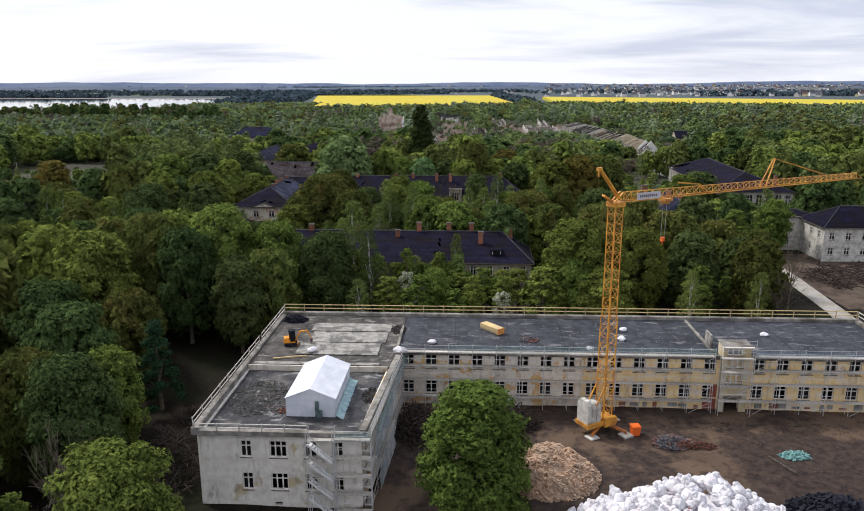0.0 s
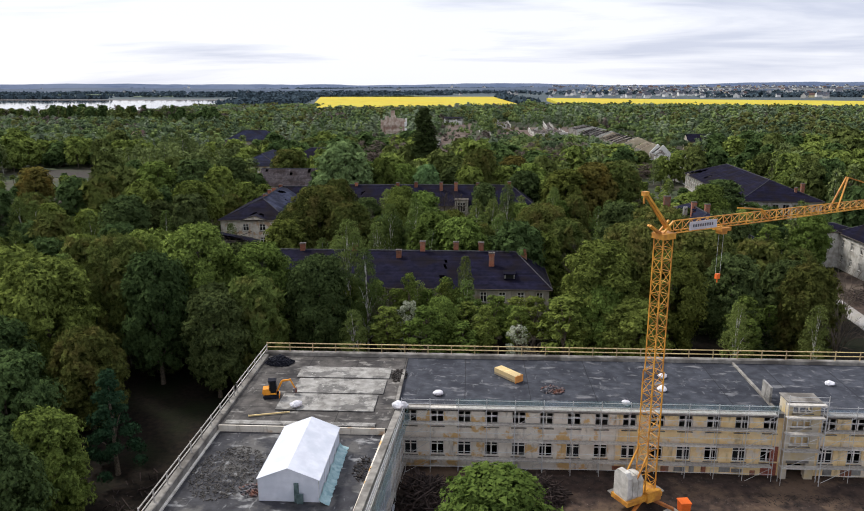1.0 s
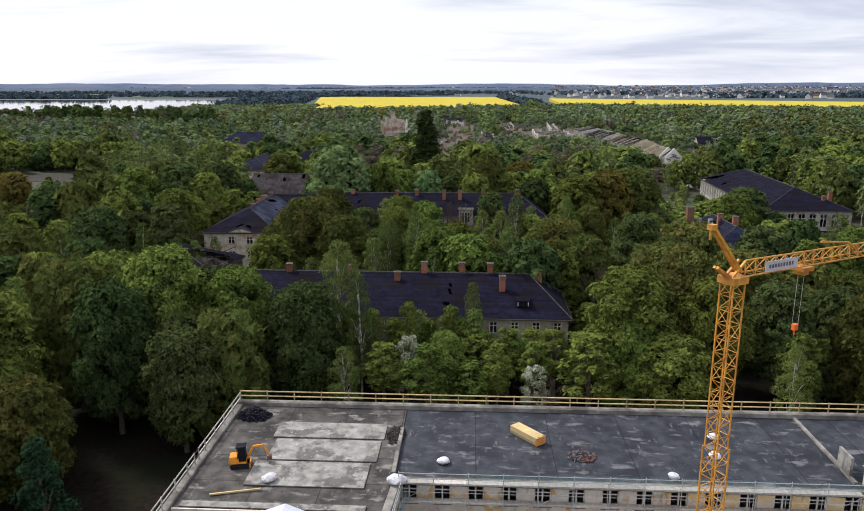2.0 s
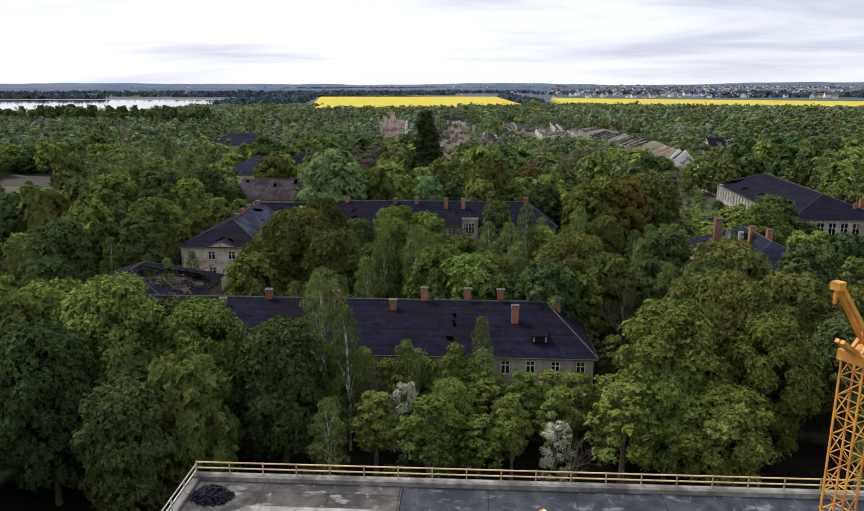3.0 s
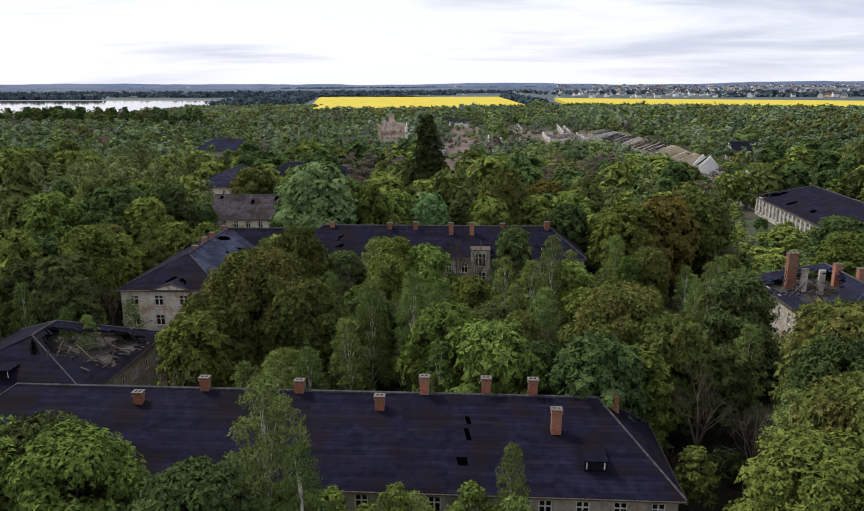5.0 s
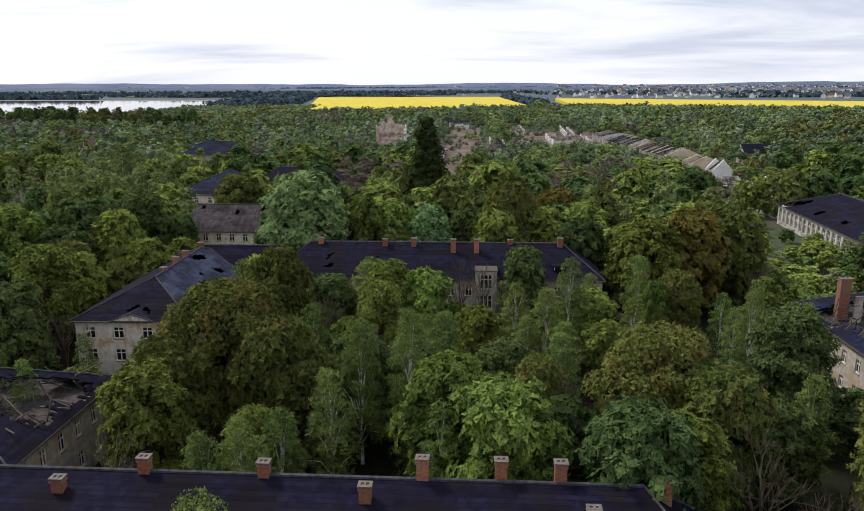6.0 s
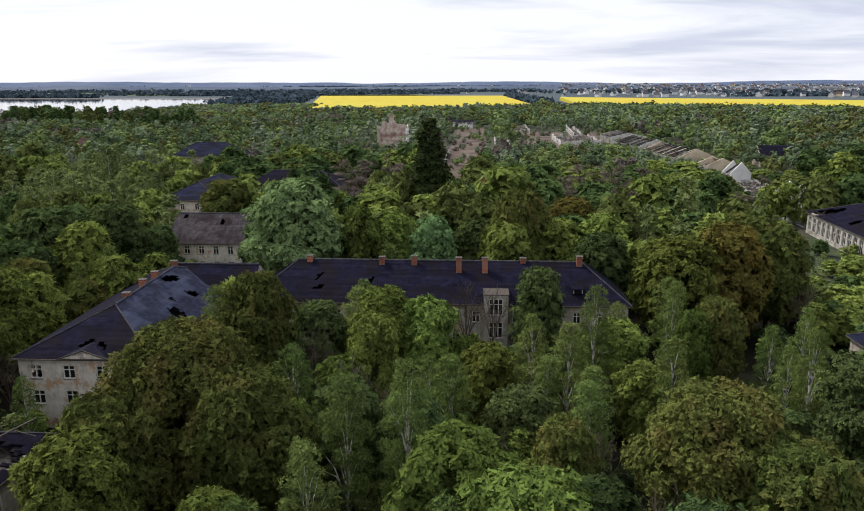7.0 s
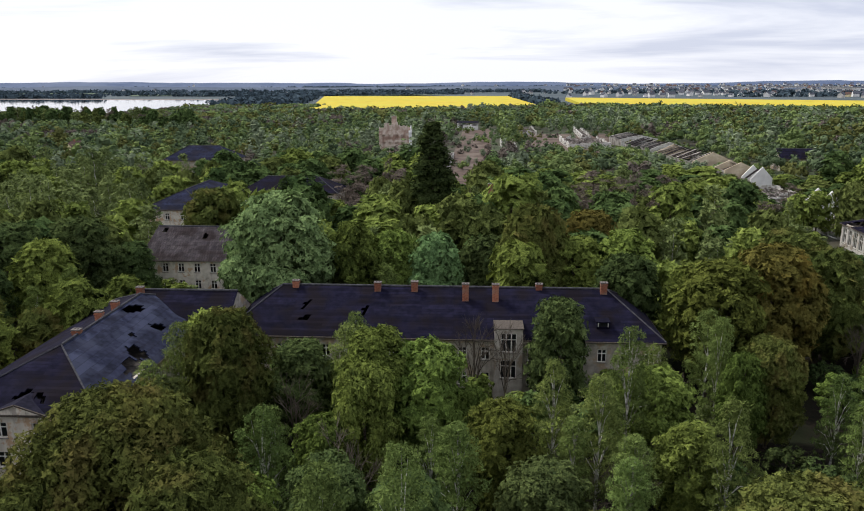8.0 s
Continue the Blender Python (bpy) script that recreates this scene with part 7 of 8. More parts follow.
# kind: height, crown base, radius, shape, lobes, leaf material, bark, stretch, droop
TREE_FORMS = {
    "maple": (15, 2.6, 5.0, "round", 84, "leaf_maple", "bark", 1.1, 0.0),
    "oak": (17, 2.4, 6.5, "round", 110, "leaf_oak", "bark", 1.1, 0.0),
    "dark": (16, 2.6, 5.4, "round", 88, "leaf_dark", "bark", 1.1, 0.0),
    "birch": (15, 2.4, 2.9, "egg", 52, "leaf_birch", "bark_birch", 2.2, 0.7),
    "pale": (20, 2.6, 6.6, "round", 110, "leaf_pale", "bark", 1.2, 0.0),
    "spruce": (11, 0.8, 3.8, "cone", 34, "leaf_spruce", "bark", 1.6, 0.3),
    "column_maple": (13, 0.4, 4.6, "egg", 120, "leaf_upright", "bark", 1.1, 0.0),
    "rust": (16, 2.5, 6.0, "round", 100, "leaf_rust", "bark", 1.1, 0.0),
    "poplar": (30, 2.0, 3.6, "column", 120, "leaf_dark", "bark", 1.5, -0.3),
    "blossom": (8, 1.2, 2.4, "round", 30, "blossom", "bark", 1.0, 0.0),
    "hazy": (11, 1.5, 3.0, "egg", 24, "twig_haze", "bark", 1.8, 0.0),
    "shrub": (4.5, 0.2, 2.6, "round", 24, "leaf_dark", "bark", 1.1, 0.0),
    "sapling": (10, 3.8, 2.2, "egg", 36, "leaf_maple", "bark", 1.2, 0.2),
}
LEAVES = {"close": {"maple": 15000, "oak": 26000, "dark": 15000, "birch": 11000, "spruce": 10000, "sapling": 6000, "blossom": 5000, "rust": 15000, "column_maple": 17000},
          "near": {"maple": 7600, "oak": 9600, "dark": 7600, "birch": 6400, "pale": 9000, "spruce": 6000, "rust": 8000, "poplar": 8000, "blossom": 4000, "shrub": 1800, "sapling": 3600},
          "mid": {"maple": 3400, "oak": 3600, "dark": 3400, "birch": 2600, "pale": 6500, "spruce": 3000, "rust": 4400, "poplar": 8000, "blossom": 2000, "shrub": 800, "sapling": 1700},
          "far": {"maple": 600, "oak": 620, "dark": 600, "birch": 460, "pale": 480, "rust": 480, "sapling": 320, "hazy": 480},
          "wide": {"hazy": 900, "maple": 1250, "oak": 1300, "dark": 1250, "birch": 1000, "pale": 1500, "spruce": 1300, "rust": 1300, "poplar": 4000, "blossom": 900, "shrub": 420, "sapling": 700}}
PROTOS = {}
FAR_LEAF = {"leaf_maple": "grove_maple", "leaf_dark": "grove_dark", "leaf_oak": "grove_oak", "leaf_birch": "grove_birch"}


def proto(kind, lod, variant):
    key = (kind, lod, variant)
    if key in PROTOS:
        return PROTOS[key]
    rs = np.random.RandomState(len(kind) * 31 + sum(map(ord, kind)) * 7 + variant * 101)
    if kind == "bare":
        meshes = (None, bare_twigs(rs, 12, 4.2, M["twigs"]), 12, 4.2)
    else:
        h, base, rad, shape, n, leaf, bark, stretch, droop = TREE_FORMS[kind]
        lobes = crown_lobes(rs, h, base, rad, shape, n // 2 if lod == "far" else n)
        if lod == "far":
            lobes = [(a, b, c, q * 1.3) for a, b, c, q in lobes]
        count = LEAVES[lod][kind]
        if lod == "far":
            leaf = FAR_LEAF.get(leaf, leaf)
        area = sum(l[3] ** 2 for l in lobes) * 4 * math.pi * 0.42
        size = math.sqrt(area / count) * (2.1 if lod in ("wide", "far") else 2.15)
        if kind == "birch":
            size *= 0.7
        crown = crown_mesh("crown", rs, lobes, count, size, M[leaf], stretch, max(0, droop), 0.0 if kind in ("blossom", "birch", "hazy") else 0.6, 0.7 if kind in ("oak", "birch") else 0.4)
        trunk = trunk_solid(rs, h, 0.022 * h if kind != "birch" else 0.011 * h, lobes, limbs=2 if lod == "far" else 4 if lod == "wide" else 18 if kind == "birch" else 9).mesh("trunk", M[bark])
        meshes = (trunk, crown, h, rad)
    PROTOS[key] = meshes
    return meshes


TREES_AT = []
GROVE = {}


def plant_in_grove(kind, x, y, height, radius, variant, lod="wide"):
    """A tree of the joined outer growth."""
    trunk, crown, h, rad = proto(kind, lod, variant)
    m = Matrix.LocRotScale((x, y, -0.05), Euler((0, 0, radians((x * 37.1 + y * 91.7) % 360))), (radius / rad, radius / rad, height / h))
    for me in (trunk, crown):
        if me:
            GROVE.setdefault(me.materials[0].name, []).append((me, m))
    TREES_AT.append((x, y, radius))


def build_grove():
    for name, items in GROVE.items():
        verts, faces, k = [], [], 0
        for me, m in items:
            co = np.empty(len(me.vertices) * 3, dtype=np.float32)
            me.vertices.foreach_get("co", co)
            a = np.array(m)
            verts.append(co.reshape(-1, 3) @ a[:3, :3].T + a[:3, 3])
            faces += [tuple(i + k for i in p.vertices) for p in me.polygons]
            k += len(me.vertices)
        tagged(new("outer_grove", mesh_of("outer_grove", np.concatenate(verts).tolist(), faces, M[name])), "joined growth of spring trees round the houses", "woods", kind="stuff")



def plant(kind, x, y, height, radius=None, lod="near", variant=0, turn=None):
    """Sets one tree; its height and crown radius in metres."""
    trunk, crown, h, rad = proto(kind, lod, variant)
    sz = height / h
    sr = (radius / rad) if radius else sz
    label, category = TREE_LABELS[kind]
    turn = (x * 37.1 + y * 91.7) % 360 if turn is None else turn
    ob = thing("shrub" if kind == "shrub" else ("birch_tree" if kind == "birch" else "tree"), x, y, ground_z(x, y) - 0.05, 0, label, category, "trees of the grown-over barracks")
    ob.matrix_basis = Matrix.LocRotScale((x, y, ground_z(x, y) - 0.05), Euler((0, 0, radians(turn))), (sr, sr, sz))
    if trunk:
        as_part("trunk", trunk, ob)
    as_part("crown", crown, ob)
    TREES_AT.append((x, y, (radius or rad * sz)))
    return ob


# kind, x, y, height, crown radius
NEAR_TREES = [
    ("dark", -36.0, 65.5, 17.0, 4.6), ("spruce", -35.5, 86.5, 12.5, 4.4), ("maple", -25.5, 50.5, 15.5, 5.0), ("column_maple", 4.2, 65.0, 12.9, 6.3),
    ("bare", -33.5, 57.5, 14.0, 3.5), ("dark", -46.0, 58.0, 15.0, 5.0), ("dark", -44.0, 82.0, 16.0, 5.0), ("maple", -37.0, 76.0, 13.0, 4.0), ("oak", -43.0, 70.0, 15.5, 4.5),
    ("dark", -30.0, 106.5, 15.0, 4.4), ("oak", -43.0, 97.0, 13.5, 4.6), ("maple", -36.5, 121.0, 21.5, 6.0), ("maple", -27.0, 121.5, 18.5, 5.8),
    ("dark", -39.5, 111.0, 19.5, 5.0), ("maple", -52.0, 106.0, 20.0, 6.2), ("dark", -53.0, 95.0, 15.0, 5.4), ("oak", -47.0, 117.0, 20.5, 5.4),
    ("maple", -45.5, 124.5, 20.0, 5.6), ("dark", -31.5, 125.0, 17.5, 4.6), ("dark", -18.0, 119.5, 17.0, 5.2), ("birch", -14.0, 124.5, 21.5, 3.9), ("birch", -11.0, 122.0, 17.5, 2.9),
    ("maple", 24.5, 119.5, 19.0, 6.3), ("oak", 31.5, 125.5, 20.8, 6.6), ("maple", 35.0, 119.0, 17.6, 5.0), ("maple", 28.5, 113.5, 12.0, 5.0), ("maple", 23.4, 115.5, 13.5, 3.8),
    ("maple", 0.4, 116.5, 11.3, 2.9), ("sapling", 7.0, 115.0, 10.4, 2.4), ("blossom", -4.4, 118.5, 10.2, 2.2), ("blossom", 11.5, 113.5, 8.0, 2.0), ("bare", -8.5, 121.0, 10.5, 3.4),
    ("birch", 4.4, 126.0, 15.2, 2.1), ("sapling", -4.5, 124.0, 13.0, 2.2), ("sapling", 1.0, 121.5, 12.2, 2.0), ("bare", 13.0, 112.0, 7.5, 2.4), ("sapling", 12.0, 118.0, 9.5, 2.6),
    ("sapling", 43.0, 111.0, 13.0, 3.2), ("oak", 55.5, 118.0, 15.6, 4.6), ("birch", 40.0, 106.5, 13.5, 2.4), ("birch", 51.0, 107.0, 13.0, 2.4), ("dark", 46.0, 123.0, 16.0, 5.0), ("bare", 57.0, 112.0, 12.5, 4.0), ("bare", 66.0, 127.0, 13.0, 4.0), ("oak", 64.5, 140.0, 13.0, 4.0), ("sapling", 72.0, 168.0, 12.0, 3.6), ("maple", 83.0, 171.0, 14.0, 4.2),
    ("oak", 42.0, 148.5, 19.2, 6.4), ("oak", 46.5, 138.0, 17.0, 5.6), ("dark", 37.0, 141.0, 18.0, 5.0), ("bare", 27.0, 148.0, 13.0, 4.4), ("bare", 31.0, 143.0, 12.0, 4.0),
    ("oak", -25.6, 169.0, 20.4, 7.6), ("oak", -18.5, 164.5, 17.5, 5.6), ("oak", -30.0, 164.0, 16.0, 5.0), ("birch", -4.6, 165.5, 18.4, 3.4), ("birch", -10.0, 165.0, 17.2, 3.4), ("birch", -13.0, 159.5, 14.0, 2.4),
    ("maple", -19.5, 155.5, 11.6, 3.2), ("dark", -10.9, 172.0, 13.6, 4.0), ("birch", 1.0, 163.0, 10.0, 2.2), ("oak", 9.5, 165.5, 12.8, 3.4), ("oak", 21.6, 161.5, 17.6, 6.6), ("oak", 26.0, 156.0, 15.5, 5.0),
    ("bare", 14.6, 152.5, 13.0, 3.8), ("dark", 22.5, 165.5, 15.0, 4.6), ("dark", 40.2, 171.5, 16.2, 5.0), ("birch", 40.8, 173.5, 16.6, 3.0), ("birch", 45.0, 178.0, 15.0, 2.8), ("birch", 41.0, 184.0, 14.8, 3.0),
    ("dark", 7.0, 176.0, 11.0, 4.0), ("maple", -9.4, 186.5, 15.6, 3.6), ("maple", -8.8, 193.0, 17.0, 4.6), ("oak", -24.8, 193.0, 18.6, 5.2), ("birch", -31.0, 197.0, 16.0, 3.4), ("dark", -18.0, 199.0, 13.0, 4.2),
    ("dark", 13.0, 208.0, 15.6, 4.0), ("bare", 2.2, 207.0, 15.0, 3.6), ("bare", 6.0, 205.5, 14.6, 3.2), ("birch", 17.6, 191.5, 17.6, 3.2), ("maple", 21.0, 193.0, 12.6, 4.2), ("birch", 21.5, 196.0, 14.0, 3.0),
    ("maple", 31.8, 197.0, 12.6, 2.8), ("birch", 30.5, 201.0, 15.5, 2.4), ("oak", 36.0, 199.0, 13.6, 3.6), ("maple", 1.4, 192.0, 10.6, 2.6), ("birch", -12.8, 207.0, 14.0, 2.4),
    ("pale", -28.2, 234.5, 24.8, 8.6), ("maple", -16.8, 238.5, 19.4, 5.0), ("maple", -10.5, 243.0, 17.0, 5.0), ("pale", -3.0, 240.0, 17.0, 4.6), ("dark", 6.0, 243.0, 16.0, 5.6), ("oak", 13.2, 240.0, 21.6, 6.2), ("maple", 20.5, 240.0, 16.6, 6.0),
    ("dark", 26.0, 226.0, 16.8, 5.4), ("maple", 36.6, 217.0, 18.2, 6.2), ("rust", 44.6, 219.5, 19.8, 6.8), ("maple", 34.8, 222.5, 16.6, 5.0), ("oak", 54.0, 224.0, 18.0, 6.0), ("oak", 56.0, 239.5, 17.6, 6.4), ("maple", 30.0, 243.0, 17.0, 6.0), ("rust", 26.0, 256.0, 18.0, 6.0),
    ("dark", -65.0, 243.0, 19.2, 6.3), ("dark", -72.4, 222.5, 16.0, 6.0), ("dark", -76.0, 238.5, 19.0, 6.4), ("maple", -80.6, 221.5, 20.2, 6.4), ("dark", -68.5, 189.5, 14.0, 5.0), ("maple", -64.0, 201.0, 17.5, 5.6), ("birch", -62.0, 176.0, 14.0, 2.6), ("dark", -69.0, 172.0, 18.0, 6.0),
    ("poplar", -4.4, 296.5, 32.5, 5.6), ("oak", -56.0, 286.0, 17.8, 6.4), ("maple", -46.0, 291.0, 15.0, 5.0),
    ("rust", -139.0, 262.0, 14.0, 6.0), ("maple", 70.0, 198.5, 16.4, 5.6), ("dark", -60.0, 251.0, 13.0, 4.6), ("birch", -47.5, 165.5, 12.5, 2.2), ("dark", 85.5, 228.0, 13.5, 6.0), ("birch", -48.5, 181.0, 10.0, 1.9), ("birch", -52.0, 168.5, 12.5, 1.8),
]
CLOSE = {(4.2, 65.0), (-25.5, 50.5), (-36.0, 65.5), (24.5, 119.5), (31.5, 125.5), (35.0, 119.0), (-27.0, 121.5), (-18.0, 119.5), (-36.5, 121.0), (-25.6, 169.0), (21.6, 161.5), (0.4, 116.5), (-4.6, 165.5), (-14.0, 124.5)}
for k, (kind, x, y, h, r) in enumerate(NEAR_TREES):
    plant(kind, x, y, h, r, "close" if (x, y) in CLOSE else "near" if y < 206 else "mid", k % 3)


# keep-out strips before visible fronts and open ground: x0, y0, x1, y1, greatest height
LOW = [(-14, 104, 19, 133, 5.5), (-54, 172, -38, 189, 4.0), (-8, 194, 27, 213, 6.0), (-32, 40, -22, 104, 0), (-44, 140, -33, 172, 3.0), (-64, 145, -34, 152, 3.0), (-60, 72, -30, 100, 3.0), (44, 160, 53, 200, 6.0), (-50, 104, -10, 112, 6.0), (72, 215, 97, 312, 4.0), (-59, 230, -38, 258, 7.0), (60, 104, 86, 168, 3.5), (97, 196, 135, 236, 4.0), (-230, 255, -122, 335, 6.0), (58, 186, 97, 256, 8.0), (-24, 58, 80, 104, 0), (20, 100, 62, 106, 5.0), (-48, 122, -12, 134, 9.0), (24, 170, 30, 205, 5.0), (17, 104, 44, 133, 3.0), (-92, 284, -62, 309, 7.0), (-64, 312, -30, 338, 7.0), (-180, 200, -106, 262, 0), (-120, 262, -100, 300, 8.0)]


def blocked(x, y, margin=2.0):
    if site(x, y) or (66 < x < 82 and 108 < y < 164):
        return True
    return any(in_rect(x, y, r, margin) for r in FOOTPRINTS)


def low_cap(x, y):
    return min([c for a, b, c2, d, c in LOW if a < x < c2 and b < y < d] or [99])


def fill_trees():
    """Grown-over ground between the houses."""
    rng = random.Random(11)
    kinds = ["maple", "dark", "oak", "birch", "dark", "maple", "sapling", "birch", "oak", "maple", "sapling", "birch", "dark", "bare"]
    n = single = 0
    for k in range(16000):
        y = 48 + 272 * rng.random() ** 0.9
        half = 34 + (y - 40) * 0.62
        x = rng.uniform(-half - 6, half + 6)
        if y < 104.5 and x > -30:
            continue
        if blocked(x, y):
            continue
        kind = rng.choice(["birch", "birch", "birch", "maple", "sapling", "dark", "maple", "bare"] if 138 < y < 208 and abs(x) < 50 else kinds if x < 22 or y > 205 else ["dark", "oak", "dark", "bare", "birch", "dark", "sapling"])
        h, r = {"birch": (13, 2.8), "sapling": (9, 2.4), "bare": (11, 3.4)}.get(kind, (15, 4.6))
        f = rng.uniform(0.72, 1.2)
        h, r = h * f, r * f
        if h > low_cap(x, y):
            continue
        if any((x - a) ** 2 + (y - b) ** 2 < ((0.78 if 138 < y < 206 and x > 22 else 0.52 if 138 < y < 206 and abs(x) < 48 else 0.64) * (r + c)) ** 2 for a, b, c in TREES_AT):
            continue
        if y < 205 and abs(x) < 62 and single < 165:
            plant(kind, x, y, h, r, "mid", n % 3)
            single += 1
        else:
            plant_in_grove(kind, x, y, h, r, n % 3, "wide" if y < 235 else "far")
        n += 1
        if n >= 430:
            break
    # young growth before the long house
    for k in range(170):
        x, y = rng.uniform(-13, 19), rng.uniform(112, 126.5)
        kind = rng.choice(["sapling", "sapling", "sapling", "birch"])
        h = rng.uniform(7.0, 12.4) if kind != "shrub" else rng.uniform(3, 4.5)
        r = h * (0.26 if kind == "birch" else 0.34) if kind != "shrub" else h * 0.55
        if any((x - a) ** 2 + (y - b) ** 2 < (0.6 * (r + c)) ** 2 for a, b, c in TREES_AT):
            continue
        plant(kind, x, y, h, r, "mid", k % 3)
    # taller young trees close to the long house's wall
    for k in range(17):
        x = -15.0 + 1.65 * k + rng.uniform(-0.4, 0.4)
        y = 128.6 - 0.056 * x - rng.uniform(2.2, 4.2)
        h = rng.uniform(9.0, 12.0) if x < 6 else rng.uniform(7.5, 9.5)
        plant(("sapling", "maple", "birch", "sapling", "bare")[k % 5], x, y, h, h * rng.uniform(0.2, 0.26), "mid", k % 3)
    # low growth in the open strips
    for a, b, c2, d, cap, count in ((-215, 262, -124, 332, 5.5, 70), (58, 186, 97, 256, 7.5, 110), (-59, 230, -38, 258, 5, 26), (72, 256, 97, 312, 4, 36), (-54, 172, -38, 188, 4, 16), (-8, 194, 27, 211, 6, 34), (44, 160, 53, 200, 5.5, 24), (24, 170, 30, 205, 5, 14), (-42, 132, -38, 150, 3, 8)):
        for k in range(count):
            x, y = rng.uniform(a, c2), rng.uniform(b, d)
            if blocked(x, y, 1.0):
                continue
            kind = rng.choice(["sapling", "birch", "maple", "dark"])
            h = cap * rng.uniform(0.6, 1.0)
            plant_in_grove(kind, x, y, h, h * rng.uniform(0.32, 0.48), k % 3, "far")
    # undergrowth
    m = 0
    for k in range(9000):
        y = 44 + 175 * rng.random()
        x = rng.uniform(-72, 70)
        if blocked(x, y, 1.0) or y < 112 and -62 < x < 62:
            continue
        f = rng.uniform(0.5, 1.3)
        if 4.5 * f > max(4.0, low_cap(x, y)) or any((x - a) ** 2 + (y - b) ** 2 < (0.45 * c + 1.0) ** 2 for a, b, c in TREES_AT):
            continue
        plant("shrub", x, y, 4.5 * f, 2.8 * f, "wide", m % 3)
        m += 1
        if m >= 150:
            break


fill_trees()


# ---------------------------------------------------------------- far woods
def open_land(x, y):
    """Clearings, fields and water that stay free of far woods."""
    if -5 + (y - 440) * 0.04 < x < 17 + (y - 440) * 0.09 and 352 < y < 770:
        return True
    if 45 + (y - 500) * 0.05 < x < 95 + (y - 500) * 0.2 and 520 < y < 720:
        return True
    if y > 1010 - 0.04 * x and x > 190 and y > 1340 - (x - 225) * 0.42 - 30:
        return True
    if -205 < x < 160 and y > 1130 + max(0, x + 190) * 0.38:
        return True
    if x < -425 and y > 905 - (x + 470) * 0.35:
        return True
    if -202 < x < -148 and 334 < y < 376:
        return True
    if -275 < x < -225 and 535 < y < 580:
        return True
    if abs(x + 206) < 9 and 490 < y < 517 or abs(x + 43) < 12 and 505 < y < 532:
        return True
    return False


# crown radii, heights and share of each far kind
FAR_KINDS = {"woods_fresh": (3.8, 6.6, 11, 17, 0.27), "woods_dark": (3.6, 6.4, 11, 17, 0.27), "woods_birch": (2.4, 3.8, 11, 16, 0.26), "woods_olive": (4.2, 6.8, 12, 17, 0.12), "woods_bare": (2.8, 4.2, 8, 11, 0.08), "woods_bright": (3.4, 6.2, 10, 16, 0.1), "woods_grey": (2.6, 5.0, 10, 16, 0.1)}


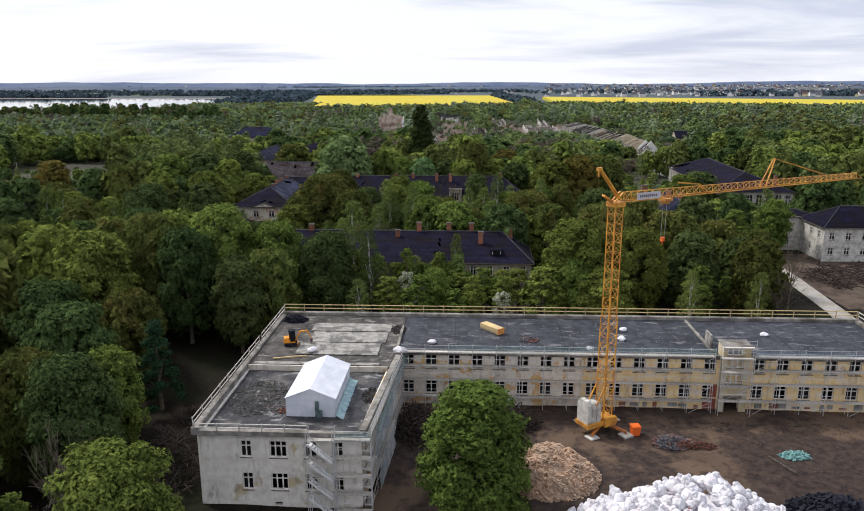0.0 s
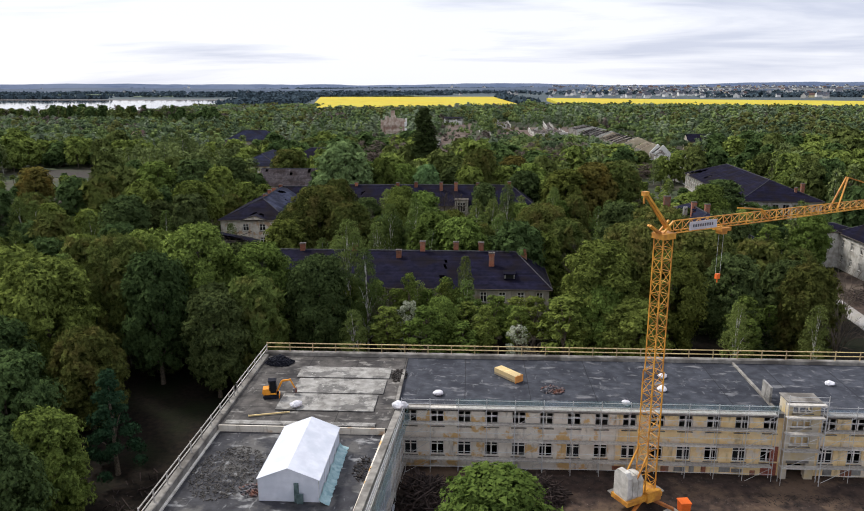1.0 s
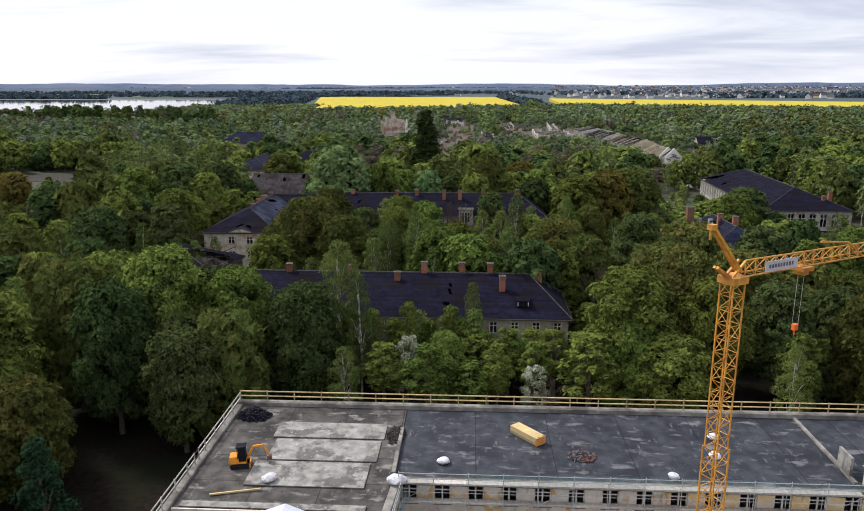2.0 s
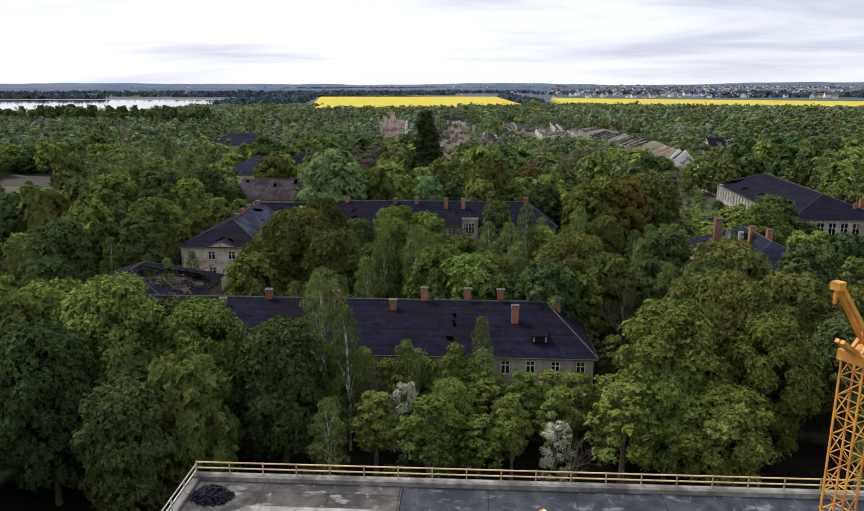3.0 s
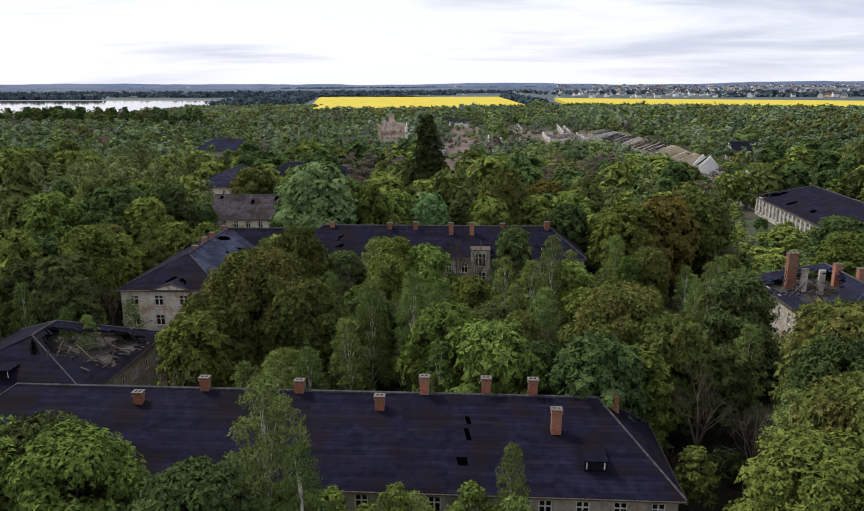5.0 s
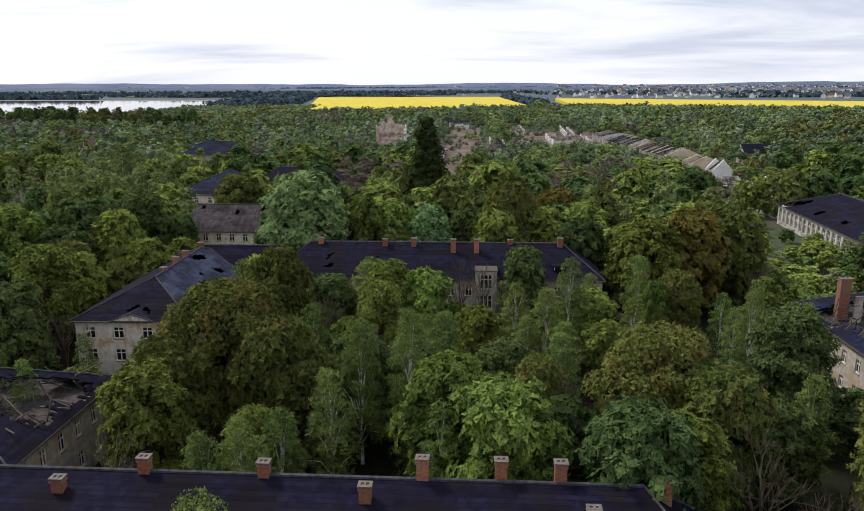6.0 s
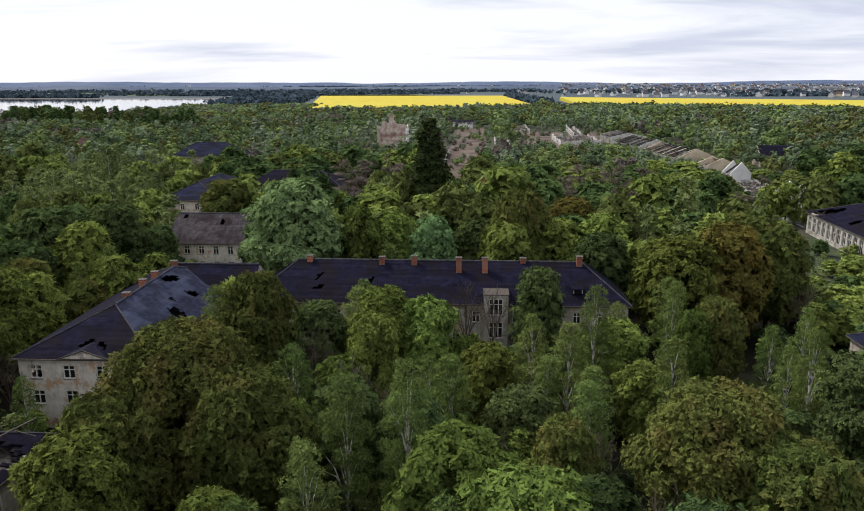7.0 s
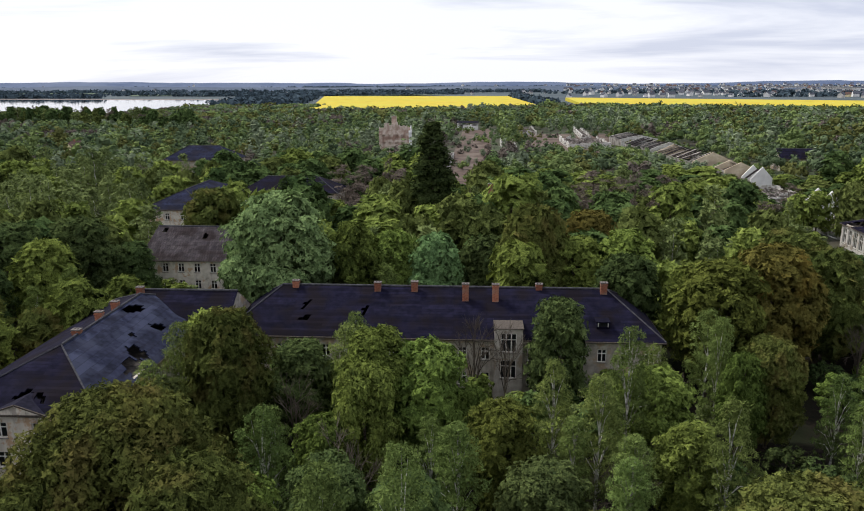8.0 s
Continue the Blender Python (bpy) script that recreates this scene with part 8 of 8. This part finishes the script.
def far_woods():
    rng = random.Random(23)
    store = {k: [] for k in FAR_KINDS}
    rs = np.random.RandomState(9)
    total = 0
    kinds = list(FAR_KINDS)
    for k in range(30000):
        y = 250 + 1120 * rng.random() ** 1.15
        half = 40 + y * 0.64
        x = rng.uniform(-half, half)
        bush = open_land(x, y) and 350 < y < 770 and x > -10 and rng.random() < 0.22
        if open_land(x, y) and not bush or blocked(x, y, 3.0) or low_cap(x, y) < 9:
            continue
        if y < 330 and any((x - a) ** 2 + (y - b) ** 2 < (0.8 * c + 3) ** 2 for a, b, c in TREES_AT):
            continue
        # stands of one kind, mixed at their edges
        stand = noise.noise(Vector((x * 0.016, y * 0.011, 0.4)))
        odd = noise.noise(Vector((x * 0.021, y * 0.016, 7.4)))
        if odd > 0.24 and y > 400:
            name = "woods_bare" if rng.random() < 0.75 else "woods_grey"
        elif stand > 0.14:
            name = rng.choice(["woods_birch", "woods_birch", "woods_grey", "woods_grey", "woods_bright"])
        elif stand > -0.12:
            name = rng.choice(["woods_fresh", "woods_fresh", "woods_bright", "woods_olive", "woods_birch", "woods_dark"])
        else:
            name = rng.choice(["woods_dark", "woods_dark", "woods_dark", "woods_olive", "woods_fresh"])
        r0, r1, h0, h1, share = FAR_KINDS[name]
        f = rng.random()
        r, h = r0 + (r1 - r0) * f, (h0 + (h1 - h0) * (0.5 * f + 0.5 * rng.random()))
        u = rng.random()
        if u < 0.35:
            r, h = r * 0.72, h * 0.55
        elif u > 0.88:
            r, h = r * 1.3, h * 1.28
        if y > 850:
            r *= 1.25
        h *= (1 - 0.5 * smooth(700, 1150, y)) * (1 - 0.42 * smooth(-150, -210, x) * smooth(520, 620, y))
        if 18 < x < 100 and 335 < y < 525:
            h *= 0.62
        if bush:
            r, h = r * 0.5, h * 0.3
        if 98 < x < 145 and 310 < y < 640:
            r, h = r * 0.6, min(h * 0.5, 5.5)
        cell = (int(x // 12), int(y // 12))
        if any((x - a) ** 2 + (y - b) ** 2 < (0.66 * (r + c)) ** 2 for i in (-1, 0, 1) for j in (-1, 0, 1) for a, b, c in CELLS.get((cell[0] + i, cell[1] + j), ())):
            continue
        CELLS.setdefault(cell, []).append((x, y, r))
        brown = ((x + 32) / 28) ** 2 + ((y - 335) / 30) ** 2 < 1 or ((x - 62) / 42) ** 2 + ((y - 318) / 30) ** 2 < 1
        if y < 410:
            kind = "hazy" if brown else {"woods_fresh": "maple", "woods_dark": "dark", "woods_birch": "birch", "woods_olive": "oak", "woods_bare": "hazy", "woods_bright": "maple", "woods_grey": "birch"}[name]
            plant_in_grove(kind, x, y, h, r, total % 3, "far")
        else:
            store[name].append((x, y, h, r))
        total += 1
    small_v, small_f = np.array(SMALL[0]), np.array(SMALL[1])
    for name, trees in store.items():
        verts, faces, k = [], [], 0
        slim = name in ("woods_birch", "woods_bare", "woods_grey")
        for x, y, h, r in trees:
            level = 0 if y < 560 else 1 if y < 850 else 2
            turn, grow = rng.uniform(0, 6.3), rng.uniform(0.88, 1.12)
            if slim:
                lobes = [(x + rng.uniform(-0.9, 0.9), y + rng.uniform(-0.9, 0.9), h * q, r * e * 0.8) for q, e in ((0.30, 0.85), (0.50, 0.8), (0.70, 0.62), (0.88, 0.38))]
            else:
                lobes = [(x + r * e * math.cos(a + turn), y + r * e * math.sin(a + turn), h * q * rng.uniform(0.9, 1.08), r * e2 * grow) for a, e, q, e2 in ((0.3, 0.62, 0.42, 0.42), (1.55, 0.64, 0.50, 0.40), (2.8, 0.6, 0.40, 0.44), (4.0, 0.64, 0.52, 0.38), (5.3, 0.6, 0.46, 0.42), (1.0, 0.34, 0.70, 0.38), (3.9, 0.30, 0.80, 0.34))]
            for lx, ly, lz, lr in (lobes if level == 0 and not slim else lobes[::2] if level < 2 else lobes[1::3]):
                verts.append(small_v * (1 + rs.uniform(-0.3, 0.3, (len(small_v), 1))) * np.array([lr, lr, lr]) * (0.62, 0.75, 0.9)[level] + np.array([lx, ly, lz]))
                faces.append(small_f + k)
                k += len(small_v)
            pos, d = lobed_points(rs, lobes, (115, 56, 24)[level])
            v = leaf_sprays(rs, pos, unit(d * 0.45 + unit(pos - np.array([x, y, h * 0.5])) * 0.65), r * (0.23, 0.31, 0.43)[level] * (1.2 if slim else 1), 1.7 if slim else 1.2, 0.5 if slim else 0.0, 0.28)
            verts.append(v)
            faces.append(np.arange(len(v)).reshape(-1, 3) + k)
            k += len(v)
        if verts:
            me = mesh_of("far_woods", np.concatenate(verts).tolist(), np.concatenate(faces).tolist(), M[name])
            tagged(new("far_woods", me), "dense mixed spring woods stretching to the fields", "woods", kind="stuff")


def lake_row():
    """The row of tall airy trees along the near shore, the water showing between them."""
    rng = random.Random(77)
    for k in range(190):
        f = (k * 0.618) % 1.0
        x = -225 - 420 * f + rng.uniform(-4, 4)
        y = 765 + 160 * f ** 0.8 + rng.uniform(-22, 22)
        plant_in_grove(rng.choice(["dark", "dark", "oak", "hazy", "birch"]), x, y, rng.uniform(11.0, 18.5) - 8.0 * smooth(0.45, 0.85, f), rng.uniform(3.2, 6.4), k % 3, "far")


CELLS = {}
lake_row()
far_woods()
build_grove()


def horizon_woods():
    """Belts of trees and low hills towards the horizon."""
    rng = random.Random(31)
    rs = np.random.RandomState(4)
    s = []
    for k in range(17000):
        y = 1400 + 800 * rng.random() if k % 3 == 0 else 1480 + 3200 * rng.random() ** 0.8
        x = rng.uniform(-1, 1) * (300 + y * 0.64)
        if (open_land(x, y) or -215 - (y - 1140) * 0.14 < x < 160) and y < 1950:
            continue
        if x < -425 - max(0, y - 1480) * 0.3 and 880 < y < 1960:
            continue
        band = noise.noise(Vector((x * 0.0011, y * 0.004, 1.7)))
        if band < 0.0 and y > 1950:
            continue
        s.append((x, y, rng.uniform(6, 11), rng.uniform(7, 18)))
    out = []
    for x, y, h, r in s:
        n = 13
        d = unit(rs.normal(0, 1, (n, 3)))
        pos = np.array([x, y, h * 0.55]) + d * np.array([r, r, h * 0.5])
        out.append(leaf_sprays(rs, pos, d, min(r, h) * 1.1))
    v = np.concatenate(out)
    tagged(new("horizon_woods", mesh_of("horizon_woods", v.tolist(), np.arange(len(v)).reshape(-1, 3).tolist(), M["far_leaf_hazed"])), "belts of woodland along the horizon, their colour blued for haze", "woods", kind="stuff")
    ridge_line(3300, 0.62, "near_ridge_hazed", 3.1)
    ridge_line(4750, 1.0, "hill_hazed", 0.3)


def ridge_line(dist, tall, mat, seed):
    """A low wooded ridge across the distance."""
    xs = np.linspace(-dist * 0.88, dist * 0.88, 160)
    v, f = [], []
    for i, x in enumerate(xs):
        h = 27 + 12 * noise.noise(Vector((x * 0.0011, seed, 0))) + 5 * noise.noise(Vector((x * 0.005, 2.3 + seed, 0))) + 2 * noise.noise(Vector((x * 0.03, seed, 0)))
        h += 14 * math.exp(-((x + 2300) / 500) ** 2) + 8 * math.exp(-((x - 2600) / 700) ** 2)
        h *= tall
        yy = math.sqrt(max(1, dist ** 2 - x * x * 0.72))
        v += [(x, yy - 350, -1), (x, yy - 150, h * 0.7), (x, yy, h), (x, yy + 100, -1)]
        if i:
            for j in range(3):
                f.append((4 * (i - 1) + j, 4 * i + j, 4 * i + j + 1, 4 * (i - 1) + j + 1))
    tagged(new("backdrop", mesh_of("backdrop", v, f, M[mat])), "low wooded hills on the horizon, haze in their blue colour", "hills", kind="structure")


# both ridges carry the distance haze in their blue base colours
M["hill_hazed"] = material("hill_hazed", (0.052, 0.080, 0.150), (0.080, 0.112, 0.190), 0.02, 1.0, 0.0, (0.095, 0.125, 0.195), 0.002)
M["near_ridge_hazed"] = material("near_ridge_hazed", (0.036, 0.056, 0.096), (0.060, 0.084, 0.130), 0.03, 1.0, 0.0, (0.078, 0.10, 0.140), 0.003)
horizon_woods()
